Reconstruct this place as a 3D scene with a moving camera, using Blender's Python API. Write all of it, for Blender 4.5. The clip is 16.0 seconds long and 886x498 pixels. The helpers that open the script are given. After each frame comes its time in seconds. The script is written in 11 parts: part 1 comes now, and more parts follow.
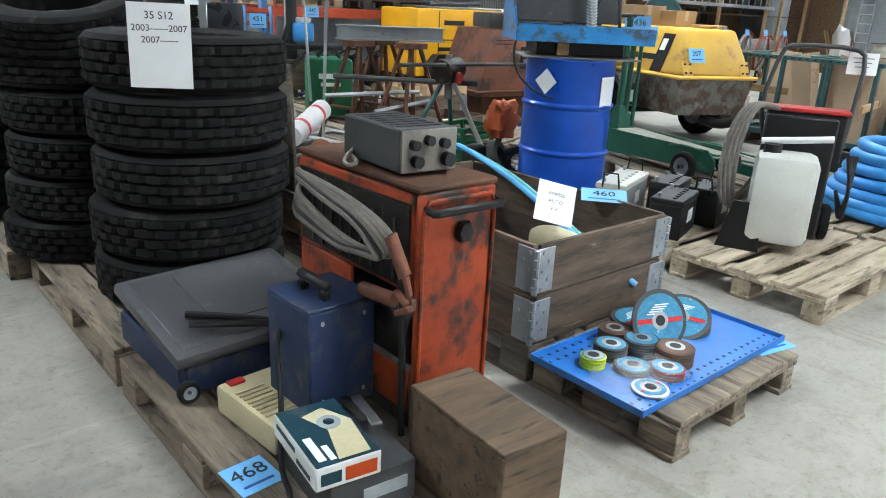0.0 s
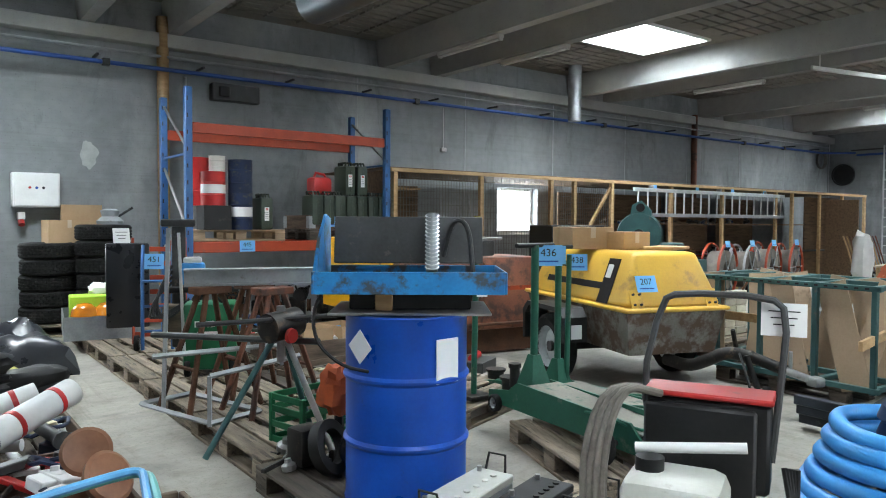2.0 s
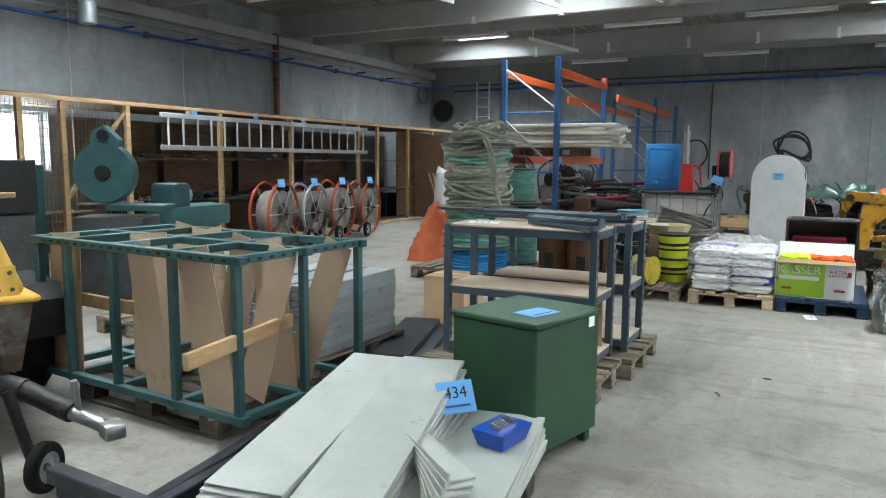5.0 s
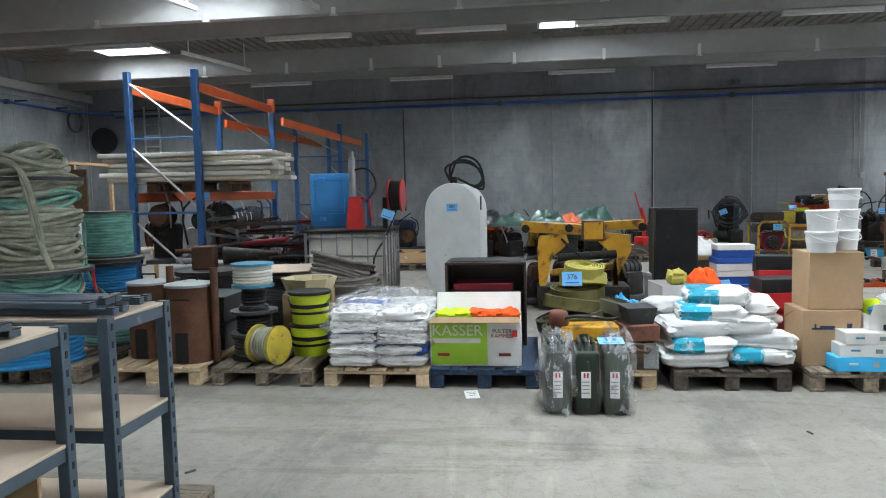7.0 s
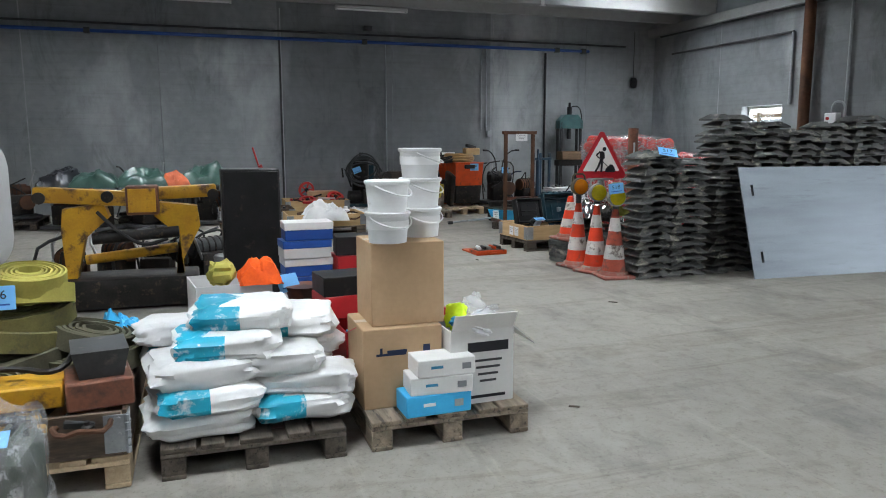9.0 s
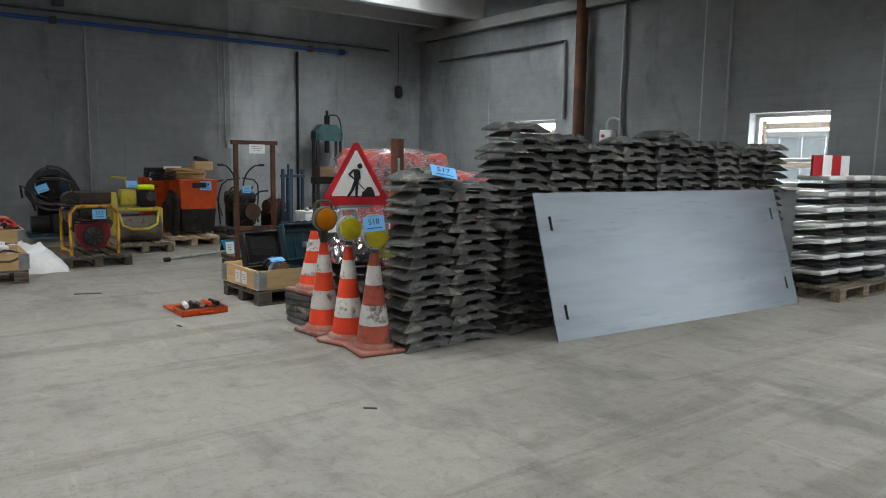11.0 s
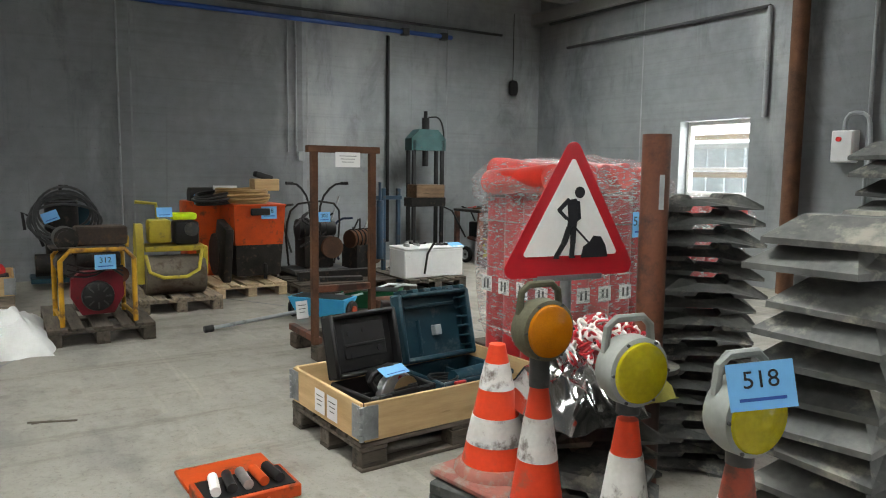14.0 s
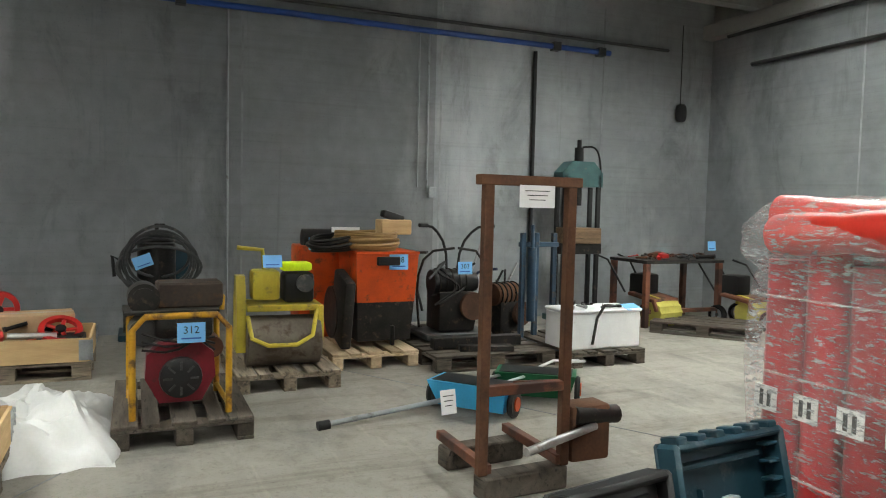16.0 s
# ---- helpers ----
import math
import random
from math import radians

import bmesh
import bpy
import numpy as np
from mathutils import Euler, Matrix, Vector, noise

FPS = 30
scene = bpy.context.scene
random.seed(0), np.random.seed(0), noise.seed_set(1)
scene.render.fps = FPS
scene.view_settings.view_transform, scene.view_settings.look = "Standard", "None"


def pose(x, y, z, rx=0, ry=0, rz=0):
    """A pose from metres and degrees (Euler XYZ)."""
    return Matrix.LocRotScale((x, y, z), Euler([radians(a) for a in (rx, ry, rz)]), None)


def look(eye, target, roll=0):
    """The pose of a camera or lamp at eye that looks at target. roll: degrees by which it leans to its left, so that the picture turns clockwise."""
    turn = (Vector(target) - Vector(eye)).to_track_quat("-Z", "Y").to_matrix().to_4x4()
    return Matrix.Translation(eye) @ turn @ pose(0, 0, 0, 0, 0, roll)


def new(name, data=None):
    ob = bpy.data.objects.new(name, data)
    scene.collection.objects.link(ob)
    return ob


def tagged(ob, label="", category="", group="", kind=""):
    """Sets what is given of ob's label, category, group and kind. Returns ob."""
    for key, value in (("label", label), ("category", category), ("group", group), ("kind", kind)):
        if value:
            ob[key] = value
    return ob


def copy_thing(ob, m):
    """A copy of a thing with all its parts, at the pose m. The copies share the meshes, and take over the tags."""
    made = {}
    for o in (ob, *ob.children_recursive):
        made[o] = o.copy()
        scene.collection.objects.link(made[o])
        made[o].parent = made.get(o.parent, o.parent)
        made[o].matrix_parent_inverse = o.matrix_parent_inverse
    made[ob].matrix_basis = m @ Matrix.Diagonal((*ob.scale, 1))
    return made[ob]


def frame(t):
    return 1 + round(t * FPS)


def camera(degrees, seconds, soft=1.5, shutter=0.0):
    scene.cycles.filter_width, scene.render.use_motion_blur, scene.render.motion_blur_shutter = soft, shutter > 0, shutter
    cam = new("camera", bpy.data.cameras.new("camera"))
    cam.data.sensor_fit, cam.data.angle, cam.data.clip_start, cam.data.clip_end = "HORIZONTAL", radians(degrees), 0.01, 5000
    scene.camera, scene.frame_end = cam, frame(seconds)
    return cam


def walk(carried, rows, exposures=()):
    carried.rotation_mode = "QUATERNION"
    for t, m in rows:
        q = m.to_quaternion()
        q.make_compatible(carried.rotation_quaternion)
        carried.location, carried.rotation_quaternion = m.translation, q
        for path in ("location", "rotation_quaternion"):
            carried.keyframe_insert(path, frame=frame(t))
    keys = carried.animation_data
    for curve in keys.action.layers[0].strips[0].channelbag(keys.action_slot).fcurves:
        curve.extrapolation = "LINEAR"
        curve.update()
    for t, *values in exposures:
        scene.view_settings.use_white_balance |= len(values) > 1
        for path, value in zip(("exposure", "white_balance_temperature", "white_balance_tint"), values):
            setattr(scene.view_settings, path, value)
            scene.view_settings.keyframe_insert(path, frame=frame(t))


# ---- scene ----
cam = camera(63.1, 16.0, 1.05)
PATH = [
    (0, (0.04, -0.132, 1.307), (1.291, 1.291, 0.666), 2.9),
    (0.5, (0.389, -0.163, 1.382), (1.668, 1.235, 0.742), 2.5),
    (1, (0.86, -0.047, 1.41), (2.163, 1.405, 0.968), 2.0),
    (1.5, (1.322, 0.004, 1.465), (2.56, 1.558, 1.234), 0.4),
    (2, (1.895, 0.156, 1.446), (3.097, 1.753, 1.371), 0.3),
    (2.5, (2.409, 0.162, 1.459), (3.649, 1.731, 1.46), 0.9),
    (3, (3.037, 0.194, 1.438), (4.362, 1.692, 1.436), 1.1),
    (3.5, (3.558, 0.197, 1.424), (5.03, 1.55, 1.355), 1.1),
    (4, (4.114, 0.181, 1.424), (5.699, 1.389, 1.253), 0.8),
    (4.2, (4.328, 0.17, 1.406), (5.951, 1.321, 1.204), 0.7),
    (6.3, (6.859, -0.102, 1.48), (8.786, 0.409, 1.318), -0.6),
    (6.5, (7.098, -0.152, 1.469), (9.044, 0.288, 1.319), -0.9),
    (7, (7.681, -0.302, 1.446), (9.66, -0.06, 1.289), -1.3),
    (7.5, (8.235, -0.537, 1.411), (10.223, -0.465, 1.206), -0.8),
    (8, (8.725, -0.843, 1.419), (10.703, -0.969, 1.15), -0.5),
    (8.5, (9.267, -1.154, 1.4), (11.209, -1.525, 1.098), -0.0),
    (9, (9.743, -1.518, 1.439), (11.619, -2.147, 1.145), -0.1),
    (9.5, (10.224, -1.985, 1.418), (11.997, -2.881, 1.187), -0.2),
    (11.8, (12.809, -3.341, 1.46), (14.386, -4.544, 1.201), 1.3),
    (12, (13.049, -3.443, 1.479), (14.652, -4.612, 1.219), 1.6),
    (12.5, (13.643, -3.643, 1.453), (15.268, -4.784, 1.207), 1.9),
    (13, (14.211, -3.847, 1.441), (15.857, -4.949, 1.166), 1.6),
    (13.5, (14.73, -3.975, 1.442), (16.409, -5.026, 1.167), 1.4),
    (14, (15.317, -4.169, 1.43), (17.014, -5.205, 1.215), 0.7),
    (14.5, (15.873, -4.319, 1.447), (17.589, -5.332, 1.275), 0.5),
    (15, (16.378, -4.451, 1.453), (18.11, -5.441, 1.311), 0.4),
    (15.5, (16.799, -4.563, 1.463), (18.572, -5.477, 1.324), 0.6),
    (16, (17.211, -4.549, 1.442), (19.046, -5.335, 1.326), 1.3),
]
walk(cam, [(t, look(eye, target, roll)) for t, eye, target, roll in PATH],
     [(0, 0.88, 6300, 9), (1.5, 0.68, 6300, 8), (2.5, 0.58, 6350, 9), (3.5, 0.62, 6350, 8), (4.2, 0.58, 6350, 8), (7, 0.33, 6300, 11), (8.5, 0.02, 6350, 13), (9.5, 0.0, 6400, 12),
      (12, -0.18, 6800, 12), (12.5, -0.12, 6850, 12), (13, 0.0, 6900, 11), (14, 0.26, 7000, 10), (16, 0.46, 7150, 8)])

# ---- light ----
world = bpy.data.worlds.new("sky")
scene.world = world
world.use_nodes = True
_sky = world.node_tree.nodes.new("ShaderNodeTexSky")
_sky.sky_type, _sky.sun_disc, _sky.sun_elevation, _sky.sun_rotation = "NISHITA", False, radians(40), radians(200)
world.node_tree.links.new(_sky.outputs[0], world.node_tree.nodes["Background"].inputs[0])
world.node_tree.nodes["Background"].inputs[1].default_value = 0.12
sun_data = bpy.data.lights.new("sun", "SUN")
sun_data.energy, sun_data.angle, sun_data.color = 0.8, radians(12), (1.0, 0.97, 0.93)
sun = new("sun", sun_data)
sun.matrix_world = look((0, 0, 30), (-6, 8, 20))

SKYLIGHT_W = 205.0
WINDOW_W = 55.0
GATE_W = 110.0


def area_lamp(name, m, sx, sy, watts, colour=(0.905, 0.975, 1.0)):
    d = bpy.data.lights.new(name, "AREA")
    d.shape, d.size, d.size_y, d.energy, d.color = "RECTANGLE", sx, sy, watts, colour
    ob = new(name, d)
    ob.matrix_world = m
    return ob


# ---- materials ----
def material(name, c1, c2=None, rough=0.6, metal=0.0, scale=6.0, grain=60.0, bump=0.15, dirt=None, dirt_at=0.62,
             stretch=(1, 1, 1), rand=0.15, trans=0.0, alpha=1.0, emit=0.0, rough_var=0.12, scratch=0.0):
    m = bpy.data.materials.new(name)
    m.use_nodes = True
    nt = m.node_tree
    n, l = nt.nodes, nt.links
    b = n["Principled BSDF"]
    tc = n.new("ShaderNodeTexCoord")
    info = n.new("ShaderNodeObjectInfo")
    mp = n.new("ShaderNodeMapping")
    mp.inputs["Scale"].default_value = stretch
    l.new(tc.outputs["Object"], mp.inputs["Vector"])
    off = n.new("ShaderNodeVectorMath")
    off.operation = "MULTIPLY_ADD"
    l.new(info.outputs["Random"], off.inputs[0])
    off.inputs[1].default_value = (13.7, 7.1, 9.3)
    l.new(mp.outputs[0], off.inputs[2])
    big = n.new("ShaderNodeTexNoise")
    big.inputs["Scale"].default_value, big.inputs["Detail"].default_value = scale, 5
    fine = n.new("ShaderNodeTexNoise")
    fine.inputs["Scale"].default_value, fine.inputs["Detail"].default_value = grain, 4
    l.new(off.outputs[0], big.inputs["Vector"])
    l.new(off.outputs[0], fine.inputs["Vector"])
    c2 = c2 or tuple(v * 0.72 for v in c1)
    ramp = n.new("ShaderNodeValToRGB")
    ramp.color_ramp.elements[0].position, ramp.color_ramp.elements[1].position = 0.32, 0.68
    ramp.color_ramp.elements[0].color, ramp.color_ramp.elements[1].color = (*c2, 1), (*c1, 1)
    add = n.new("ShaderNodeMath")
    add.operation = "MULTIPLY_ADD"
    l.new(fine.outputs[0], add.inputs[0])
    add.inputs[1].default_value = 0.35
    sub = n.new("ShaderNodeMath")
    sub.operation = "SUBTRACT"
    l.new(big.outputs[0], sub.inputs[0])
    sub.inputs[1].default_value = 0.175
    l.new(sub.outputs[0], add.inputs[2])
    l.new(add.outputs[0], ramp.inputs[0])
    col = ramp.outputs[0]
    if dirt:
        dn = n.new("ShaderNodeTexNoise")
        dn.inputs["Scale"].default_value, dn.inputs["Detail"].default_value = scale * 1.7, 8
        dn.inputs["Roughness"].default_value = 0.65
        l.new(off.outputs[0], dn.inputs["Vector"])
        dr = n.new("ShaderNodeValToRGB")
        dr.color_ramp.elements[0].position, dr.color_ramp.elements[1].position = dirt_at - 0.06, dirt_at + 0.05
        l.new(dn.outputs[0], dr.inputs[0])
        mx = n.new("ShaderNodeMix")
        mx.data_type = "RGBA"
        l.new(dr.outputs[0], mx.inputs[0])
        l.new(col, mx.inputs[6])
        mx.inputs[7].default_value = (*dirt, 1)
        col = mx.outputs[2]
    hv = n.new("ShaderNodeHueSaturation")
    mr = n.new("ShaderNodeMapRange")
    mr.inputs["To Min"].default_value, mr.inputs["To Max"].default_value = 1 - rand, 1 + rand
    l.new(info.outputs["Random"], mr.inputs["Value"])
    l.new(mr.outputs[0], hv.inputs["Value"])
    l.new(col, hv.inputs["Color"])
    l.new(hv.outputs[0], b.inputs["Base Color"])
    rr = n.new("ShaderNodeMapRange")
    rr.inputs["To Min"].default_value, rr.inputs["To Max"].default_value = max(0.03, rough - rough_var), min(1, rough + rough_var)
    l.new(big.outputs[0], rr.inputs["Value"])
    l.new(rr.outputs[0], b.inputs["Roughness"])
    b.inputs["Metallic"].default_value = metal
    b.inputs["Specular IOR Level"].default_value = 0.5 if rough < 0.45 else 0.32 if rough < 0.7 else 0.18
    b.inputs["Transmission Weight"].default_value = trans
    b.inputs["Alpha"].default_value = alpha
    if emit:
        b.inputs["Emission Color"].default_value = (*c1, 1)
        b.inputs["Emission Strength"].default_value = emit
    if bump:
        bp = n.new("ShaderNodeBump")
        bp.inputs["Strength"].default_value, bp.inputs["Distance"].default_value = bump, 0.004
        l.new(add.outputs[0], bp.inputs["Height"])
        l.new(bp.outputs[0], b.inputs["Normal"])
    return m


def concrete(name, c1, c2, patch, streaks, rough):
    """Cast concrete: cloudy tone, fine pores, pale wash marks or dark scuffs."""
    m = material(name, c1, c2, rough=rough, scale=0.55, grain=7.0, bump=0.12, rand=0.0)
    nt = m.node_tree
    n, l = nt.nodes, nt.links
    b = n["Principled BSDF"]
    old = b.inputs["Base Color"].links[0].from_socket
    geo = n.new("ShaderNodeNewGeometry")
    mp = n.new("ShaderNodeMapping")
    mp.inputs["Scale"].default_value = streaks
    l.new(geo.outputs["Position"], mp.inputs[0])
    nz = n.new("ShaderNodeTexNoise")
    nz.inputs["Scale"].default_value, nz.inputs["Detail"].default_value, nz.inputs["Roughness"].default_value = 1.0, 9, 0.62
    l.new(mp.outputs[0], nz.inputs[0])
    rp = n.new("ShaderNodeValToRGB")
    rp.color_ramp.elements[0].position, rp.color_ramp.elements[1].position = 0.52, 0.66
    rp.color_ramp.elements[1].color = (0.75, 0.75, 0.75, 1)
    l.new(nz.outputs[0], rp.inputs[0])
    mx = n.new("ShaderNodeMix")
    mx.data_type = "RGBA"
    l.new(rp.outputs[0], mx.inputs[0])
    l.new(old, mx.inputs[6])
    mx.inputs[7].default_value = (*patch, 1)
    sp = n.new("ShaderNodeTexNoise")
    sp.inputs["Scale"].default_value, sp.inputs["Detail"].default_value = 55, 3
    l.new(geo.outputs["Position"], sp.inputs[0])
    sr = n.new("ShaderNodeValToRGB")
    sr.color_ramp.elements[0].position, sr.color_ramp.elements[1].position = 0.62, 0.74
    l.new(sp.outputs[0], sr.inputs[0])
    m2 = n.new("ShaderNodeMix")
    m2.data_type, m2.blend_type = "RGBA", "MULTIPLY"
    m2.inputs[7].default_value = (0.72, 0.72, 0.72, 1)
    l.new(sr.outputs[0], m2.inputs[0])
    l.new(mx.outputs[2], m2.inputs[6])
    l.new(m2.outputs[2], b.inputs["Base Color"])
    return m


def scuffs(m, scale, turn, lo, hi, tone):
    """Long tyre and pallet scuffs laid over a floor."""
    n, l = m.node_tree.nodes, m.node_tree.links
    b = n["Principled BSDF"]
    old = b.inputs["Base Color"].links[0].from_socket
    mp = n.new("ShaderNodeMapping")
    mp.inputs["Scale"].default_value, mp.inputs["Rotation"].default_value = scale, (0, 0, radians(turn))
    geo = n.new("ShaderNodeNewGeometry")
    l.new(geo.outputs["Position"], mp.inputs[0])
    nz = n.new("ShaderNodeTexNoise")
    nz.inputs["Scale"].default_value, nz.inputs["Detail"].default_value, nz.inputs["Roughness"].default_value = 1.0, 8, 0.7
    nz.inputs["Distortion"].default_value = 0.6
    l.new(mp.outputs[0], nz.inputs[0])
    rp = n.new("ShaderNodeMapRange")
    rp.inputs["From Min"].default_value, rp.inputs["From Max"].default_value = lo, hi
    l.new(nz.outputs[0], rp.inputs["Value"])
    mx = n.new("ShaderNodeMix")
    mx.data_type, mx.blend_type = "RGBA", "MULTIPLY"
    mx.inputs[7].default_value = (*tone, 1)
    l.new(rp.outputs[0], mx.inputs[0])
    l.new(old, mx.inputs[6])
    l.new(mx.outputs[2], b.inputs["Base Color"])


M = {}
M["wall"] = concrete("wall_concrete", (0.27, 0.285, 0.295), (0.185, 0.195, 0.203), (0.43, 0.445, 0.455), (0.5, 0.5, 0.24), 0.8)
M["floor"] = concrete("floor_concrete", (0.325, 0.302, 0.266), (0.232, 0.216, 0.190), (0.165, 0.157, 0.144), (0.9, 1.6, 0.9), 0.66)
scuffs(M["floor"], (3.2, 0.35, 1), 28, 0.53, 0.62, (0.80, 0.79, 0.77))
scuffs(M["floor"], (0.5, 5.0, 1), 8, 0.57, 0.64, (1.16, 1.15, 1.13))
scuffs(M["floor"], (9.0, 9.0, 9.0), 0, 0.50, 0.68, (0.80, 0.79, 0.77))
scuffs(M["floor"], (38.0, 38.0, 38.0), 0, 0.54, 0.70, (0.72, 0.71, 0.69))
scuffs(M["wall"], (5.0, 5.0, 0.25), 0, 0.58, 0.68, (0.86, 0.86, 0.86))
scuffs(M["wall"], (0.35, 0.35, 16.0), 0, 0.50, 0.66, (0.91, 0.91, 0.90))
scuffs(M["wall"], (1.3, 1.3, 0.55), 0, 0.56, 0.70, (0.66, 0.66, 0.65))


def panel_tones_and_light(name, base, y0, width, tones):
    """Precast panels side by side along y, each in one tone: casting colour and painted wall light."""
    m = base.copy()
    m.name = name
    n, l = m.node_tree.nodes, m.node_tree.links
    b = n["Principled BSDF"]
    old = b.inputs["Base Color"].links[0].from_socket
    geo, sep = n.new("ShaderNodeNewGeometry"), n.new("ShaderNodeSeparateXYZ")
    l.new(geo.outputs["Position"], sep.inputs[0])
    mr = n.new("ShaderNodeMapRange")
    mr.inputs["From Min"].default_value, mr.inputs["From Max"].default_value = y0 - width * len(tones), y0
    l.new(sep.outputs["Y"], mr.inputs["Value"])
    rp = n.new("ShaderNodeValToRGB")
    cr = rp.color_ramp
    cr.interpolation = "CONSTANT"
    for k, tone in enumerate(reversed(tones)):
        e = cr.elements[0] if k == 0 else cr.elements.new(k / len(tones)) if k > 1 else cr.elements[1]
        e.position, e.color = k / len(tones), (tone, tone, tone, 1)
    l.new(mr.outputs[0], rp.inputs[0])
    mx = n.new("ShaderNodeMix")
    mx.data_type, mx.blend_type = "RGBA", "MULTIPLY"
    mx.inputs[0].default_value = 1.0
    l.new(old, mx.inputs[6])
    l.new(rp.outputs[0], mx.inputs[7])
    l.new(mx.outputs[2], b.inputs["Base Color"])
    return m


# some tones are casting colour, others put skylight and dimness into the panels
M["wall_end"] = panel_tones_and_light("end_wall_concrete", M["wall"], 11.21, 2.41, (0.95, 1.0, 0.92, 1.02, 1.04, 1.12, 0.80, 0.84, 1.18, 1.22))
M["rib"] = concrete("rib_concrete", (0.34, 0.345, 0.34), (0.27, 0.27, 0.265), (0.40, 0.40, 0.39), (0.6, 0.3, 0.6), 0.85)
M["deck"] = concrete("deck_board", (0.24, 0.23, 0.215), (0.17, 0.165, 0.15), (0.20, 0.19, 0.175), (0.8, 0.8, 0.8), 0.9)
M["joint"] = material("joint_sealant", (0.25, 0.26, 0.27), rough=0.8)
M["pale_joint"] = material("pale_joint_sealant", (0.40, 0.41, 0.42), rough=0.8)
wood = dict(stretch=(1.2, 9, 9), scale=2.2, grain=16, bump=0.3, rough=0.8, rand=0.22)
M["pallet"] = material("pallet_wood_grey", (0.27, 0.22, 0.165), (0.13, 0.105, 0.08), dirt=(0.07, 0.06, 0.05), dirt_at=0.59, **wood)
M["pallet_mid"] = material("pallet_wood_dry", (0.43, 0.355, 0.265), (0.25, 0.20, 0.145), dirt=(0.13, 0.108, 0.085), dirt_at=0.60, **wood)
M["pallet_new"] = material("pallet_wood_pale", (0.60, 0.47, 0.31), (0.42, 0.31, 0.20), dirt=(0.25, 0.19, 0.13), dirt_at=0.66, **wood)
M["pallet_dark"] = material("pallet_wood_dark", (0.125, 0.105, 0.086), (0.06, 0.05, 0.041), dirt=(0.035, 0.031, 0.028), **wood)
M["pallet_blue"] = material("pallet_paint_blue", (0.035, 0.065, 0.12), (0.025, 0.035, 0.055), dirt=(0.10, 0.08, 0.06), dirt_at=0.64, **wood)
M["collar"] = material("collar_wood_weathered", (0.15, 0.108, 0.078), (0.06, 0.046, 0.036), dirt=(0.27, 0.225, 0.18), dirt_at=0.69, **wood)
M["collar_new"] = material("collar_wood_pale", (0.60, 0.42, 0.22), (0.48, 0.32, 0.16), dirt=(0.30, 0.2, 0.1), dirt_at=0.72, **wood)
M["timber"] = material("timber_batten", (0.46, 0.31, 0.165), (0.32, 0.205, 0.105), **wood)
M["ply"] = material("plywood_brown", (0.20, 0.13, 0.08), (0.12, 0.08, 0.05), dirt=(0.07, 0.052, 0.036), **wood)
M["hardboard"] = material("hardboard", (0.44, 0.325, 0.225), (0.35, 0.25, 0.165), rough=0.6, scale=1.5, bump=0.05, dirt=(0.16, 0.11, 0.07), dirt_at=0.7)
M["chipboard"] = material("chipboard", (0.55, 0.45, 0.35), (0.46, 0.37, 0.28), rough=0.7, scale=3, grain=120)
M["card"] = material("cardboard", (0.44, 0.30, 0.18), (0.37, 0.25, 0.145), rough=0.85, scale=3, grain=40, bump=0.05)
M["card_white"] = material("cardboard_white", (0.72, 0.71, 0.69), (0.64, 0.63, 0.61), rough=0.6, scale=4, bump=0.04)
M["rubber"] = material("tyre_rubber", (0.013, 0.0128, 0.0125), (0.008, 0.008, 0.008), rough=0.85, scale=5, dirt=(0.036, 0.033, 0.031), dirt_at=0.63)
M["black"] = material("black_plastic", (0.014, 0.014, 0.015), (0.009, 0.009, 0.0095), rough=0.5, scale=5, dirt=(0.04, 0.037, 0.034), dirt_at=0.67)
M["black_steel"] = material("black_steel", (0.020, 0.0195, 0.0205), (0.012, 0.012, 0.0125), rough=0.45, metal=0.2, dirt=(0.06, 0.045, 0.036), dirt_at=0.68)
M["brown_steel"] = material("brown_lacquered_steel", (0.045, 0.028, 0.022), (0.028, 0.018, 0.015), rough=0.4, dirt=(0.10, 0.07, 0.05), dirt_at=0.7)
M["white"] = material("white_plastic", (0.76, 0.77, 0.77), (0.68, 0.69, 0.69), rough=0.4, bump=0.03, dirt=(0.5, 0.48, 0.45), dirt_at=0.72)
M["natural"] = material("natural_plastic", (0.66, 0.66, 0.61), (0.56, 0.56, 0.51), rough=0.4, bump=0.03, dirt=(0.40, 0.38, 0.33), dirt_at=0.68)
M["drum_blue"] = material("drum_paint_blue", (0.008, 0.075, 0.42), (0.006, 0.055, 0.33), rough=0.32, bump=0.03, dirt=(0.02, 0.05, 0.17), dirt_at=0.68)
M["sky_blue"] = material("sink_paint_blue", (0.02, 0.22, 0.52), (0.015, 0.15, 0.38), rough=0.4, dirt=(0.05, 0.06, 0.07), dirt_at=0.56)
M["rack_blue"] = material("rack_paint_blue", (0.025, 0.11, 0.30), (0.02, 0.085, 0.23), rough=0.4, dirt=(0.08, 0.08, 0.09), dirt_at=0.7)
M["rack_orange"] = material("rack_paint_orange", (0.60, 0.115, 0.028), (0.47, 0.08, 0.022), rough=0.42, dirt=(0.22, 0.08, 0.05), dirt_at=0.68)
M["rack_red"] = material("rack_paint_red", (0.40, 0.060, 0.024), (0.30, 0.045, 0.02), rough=0.45, dirt=(0.16, 0.06, 0.04), dirt_at=0.66)
M["orange"] = material("welder_paint_orange", (0.36, 0.055, 0.014), (0.24, 0.034, 0.010), rough=0.5, dirt=(0.035, 0.022, 0.018), dirt_at=0.54, scale=4)
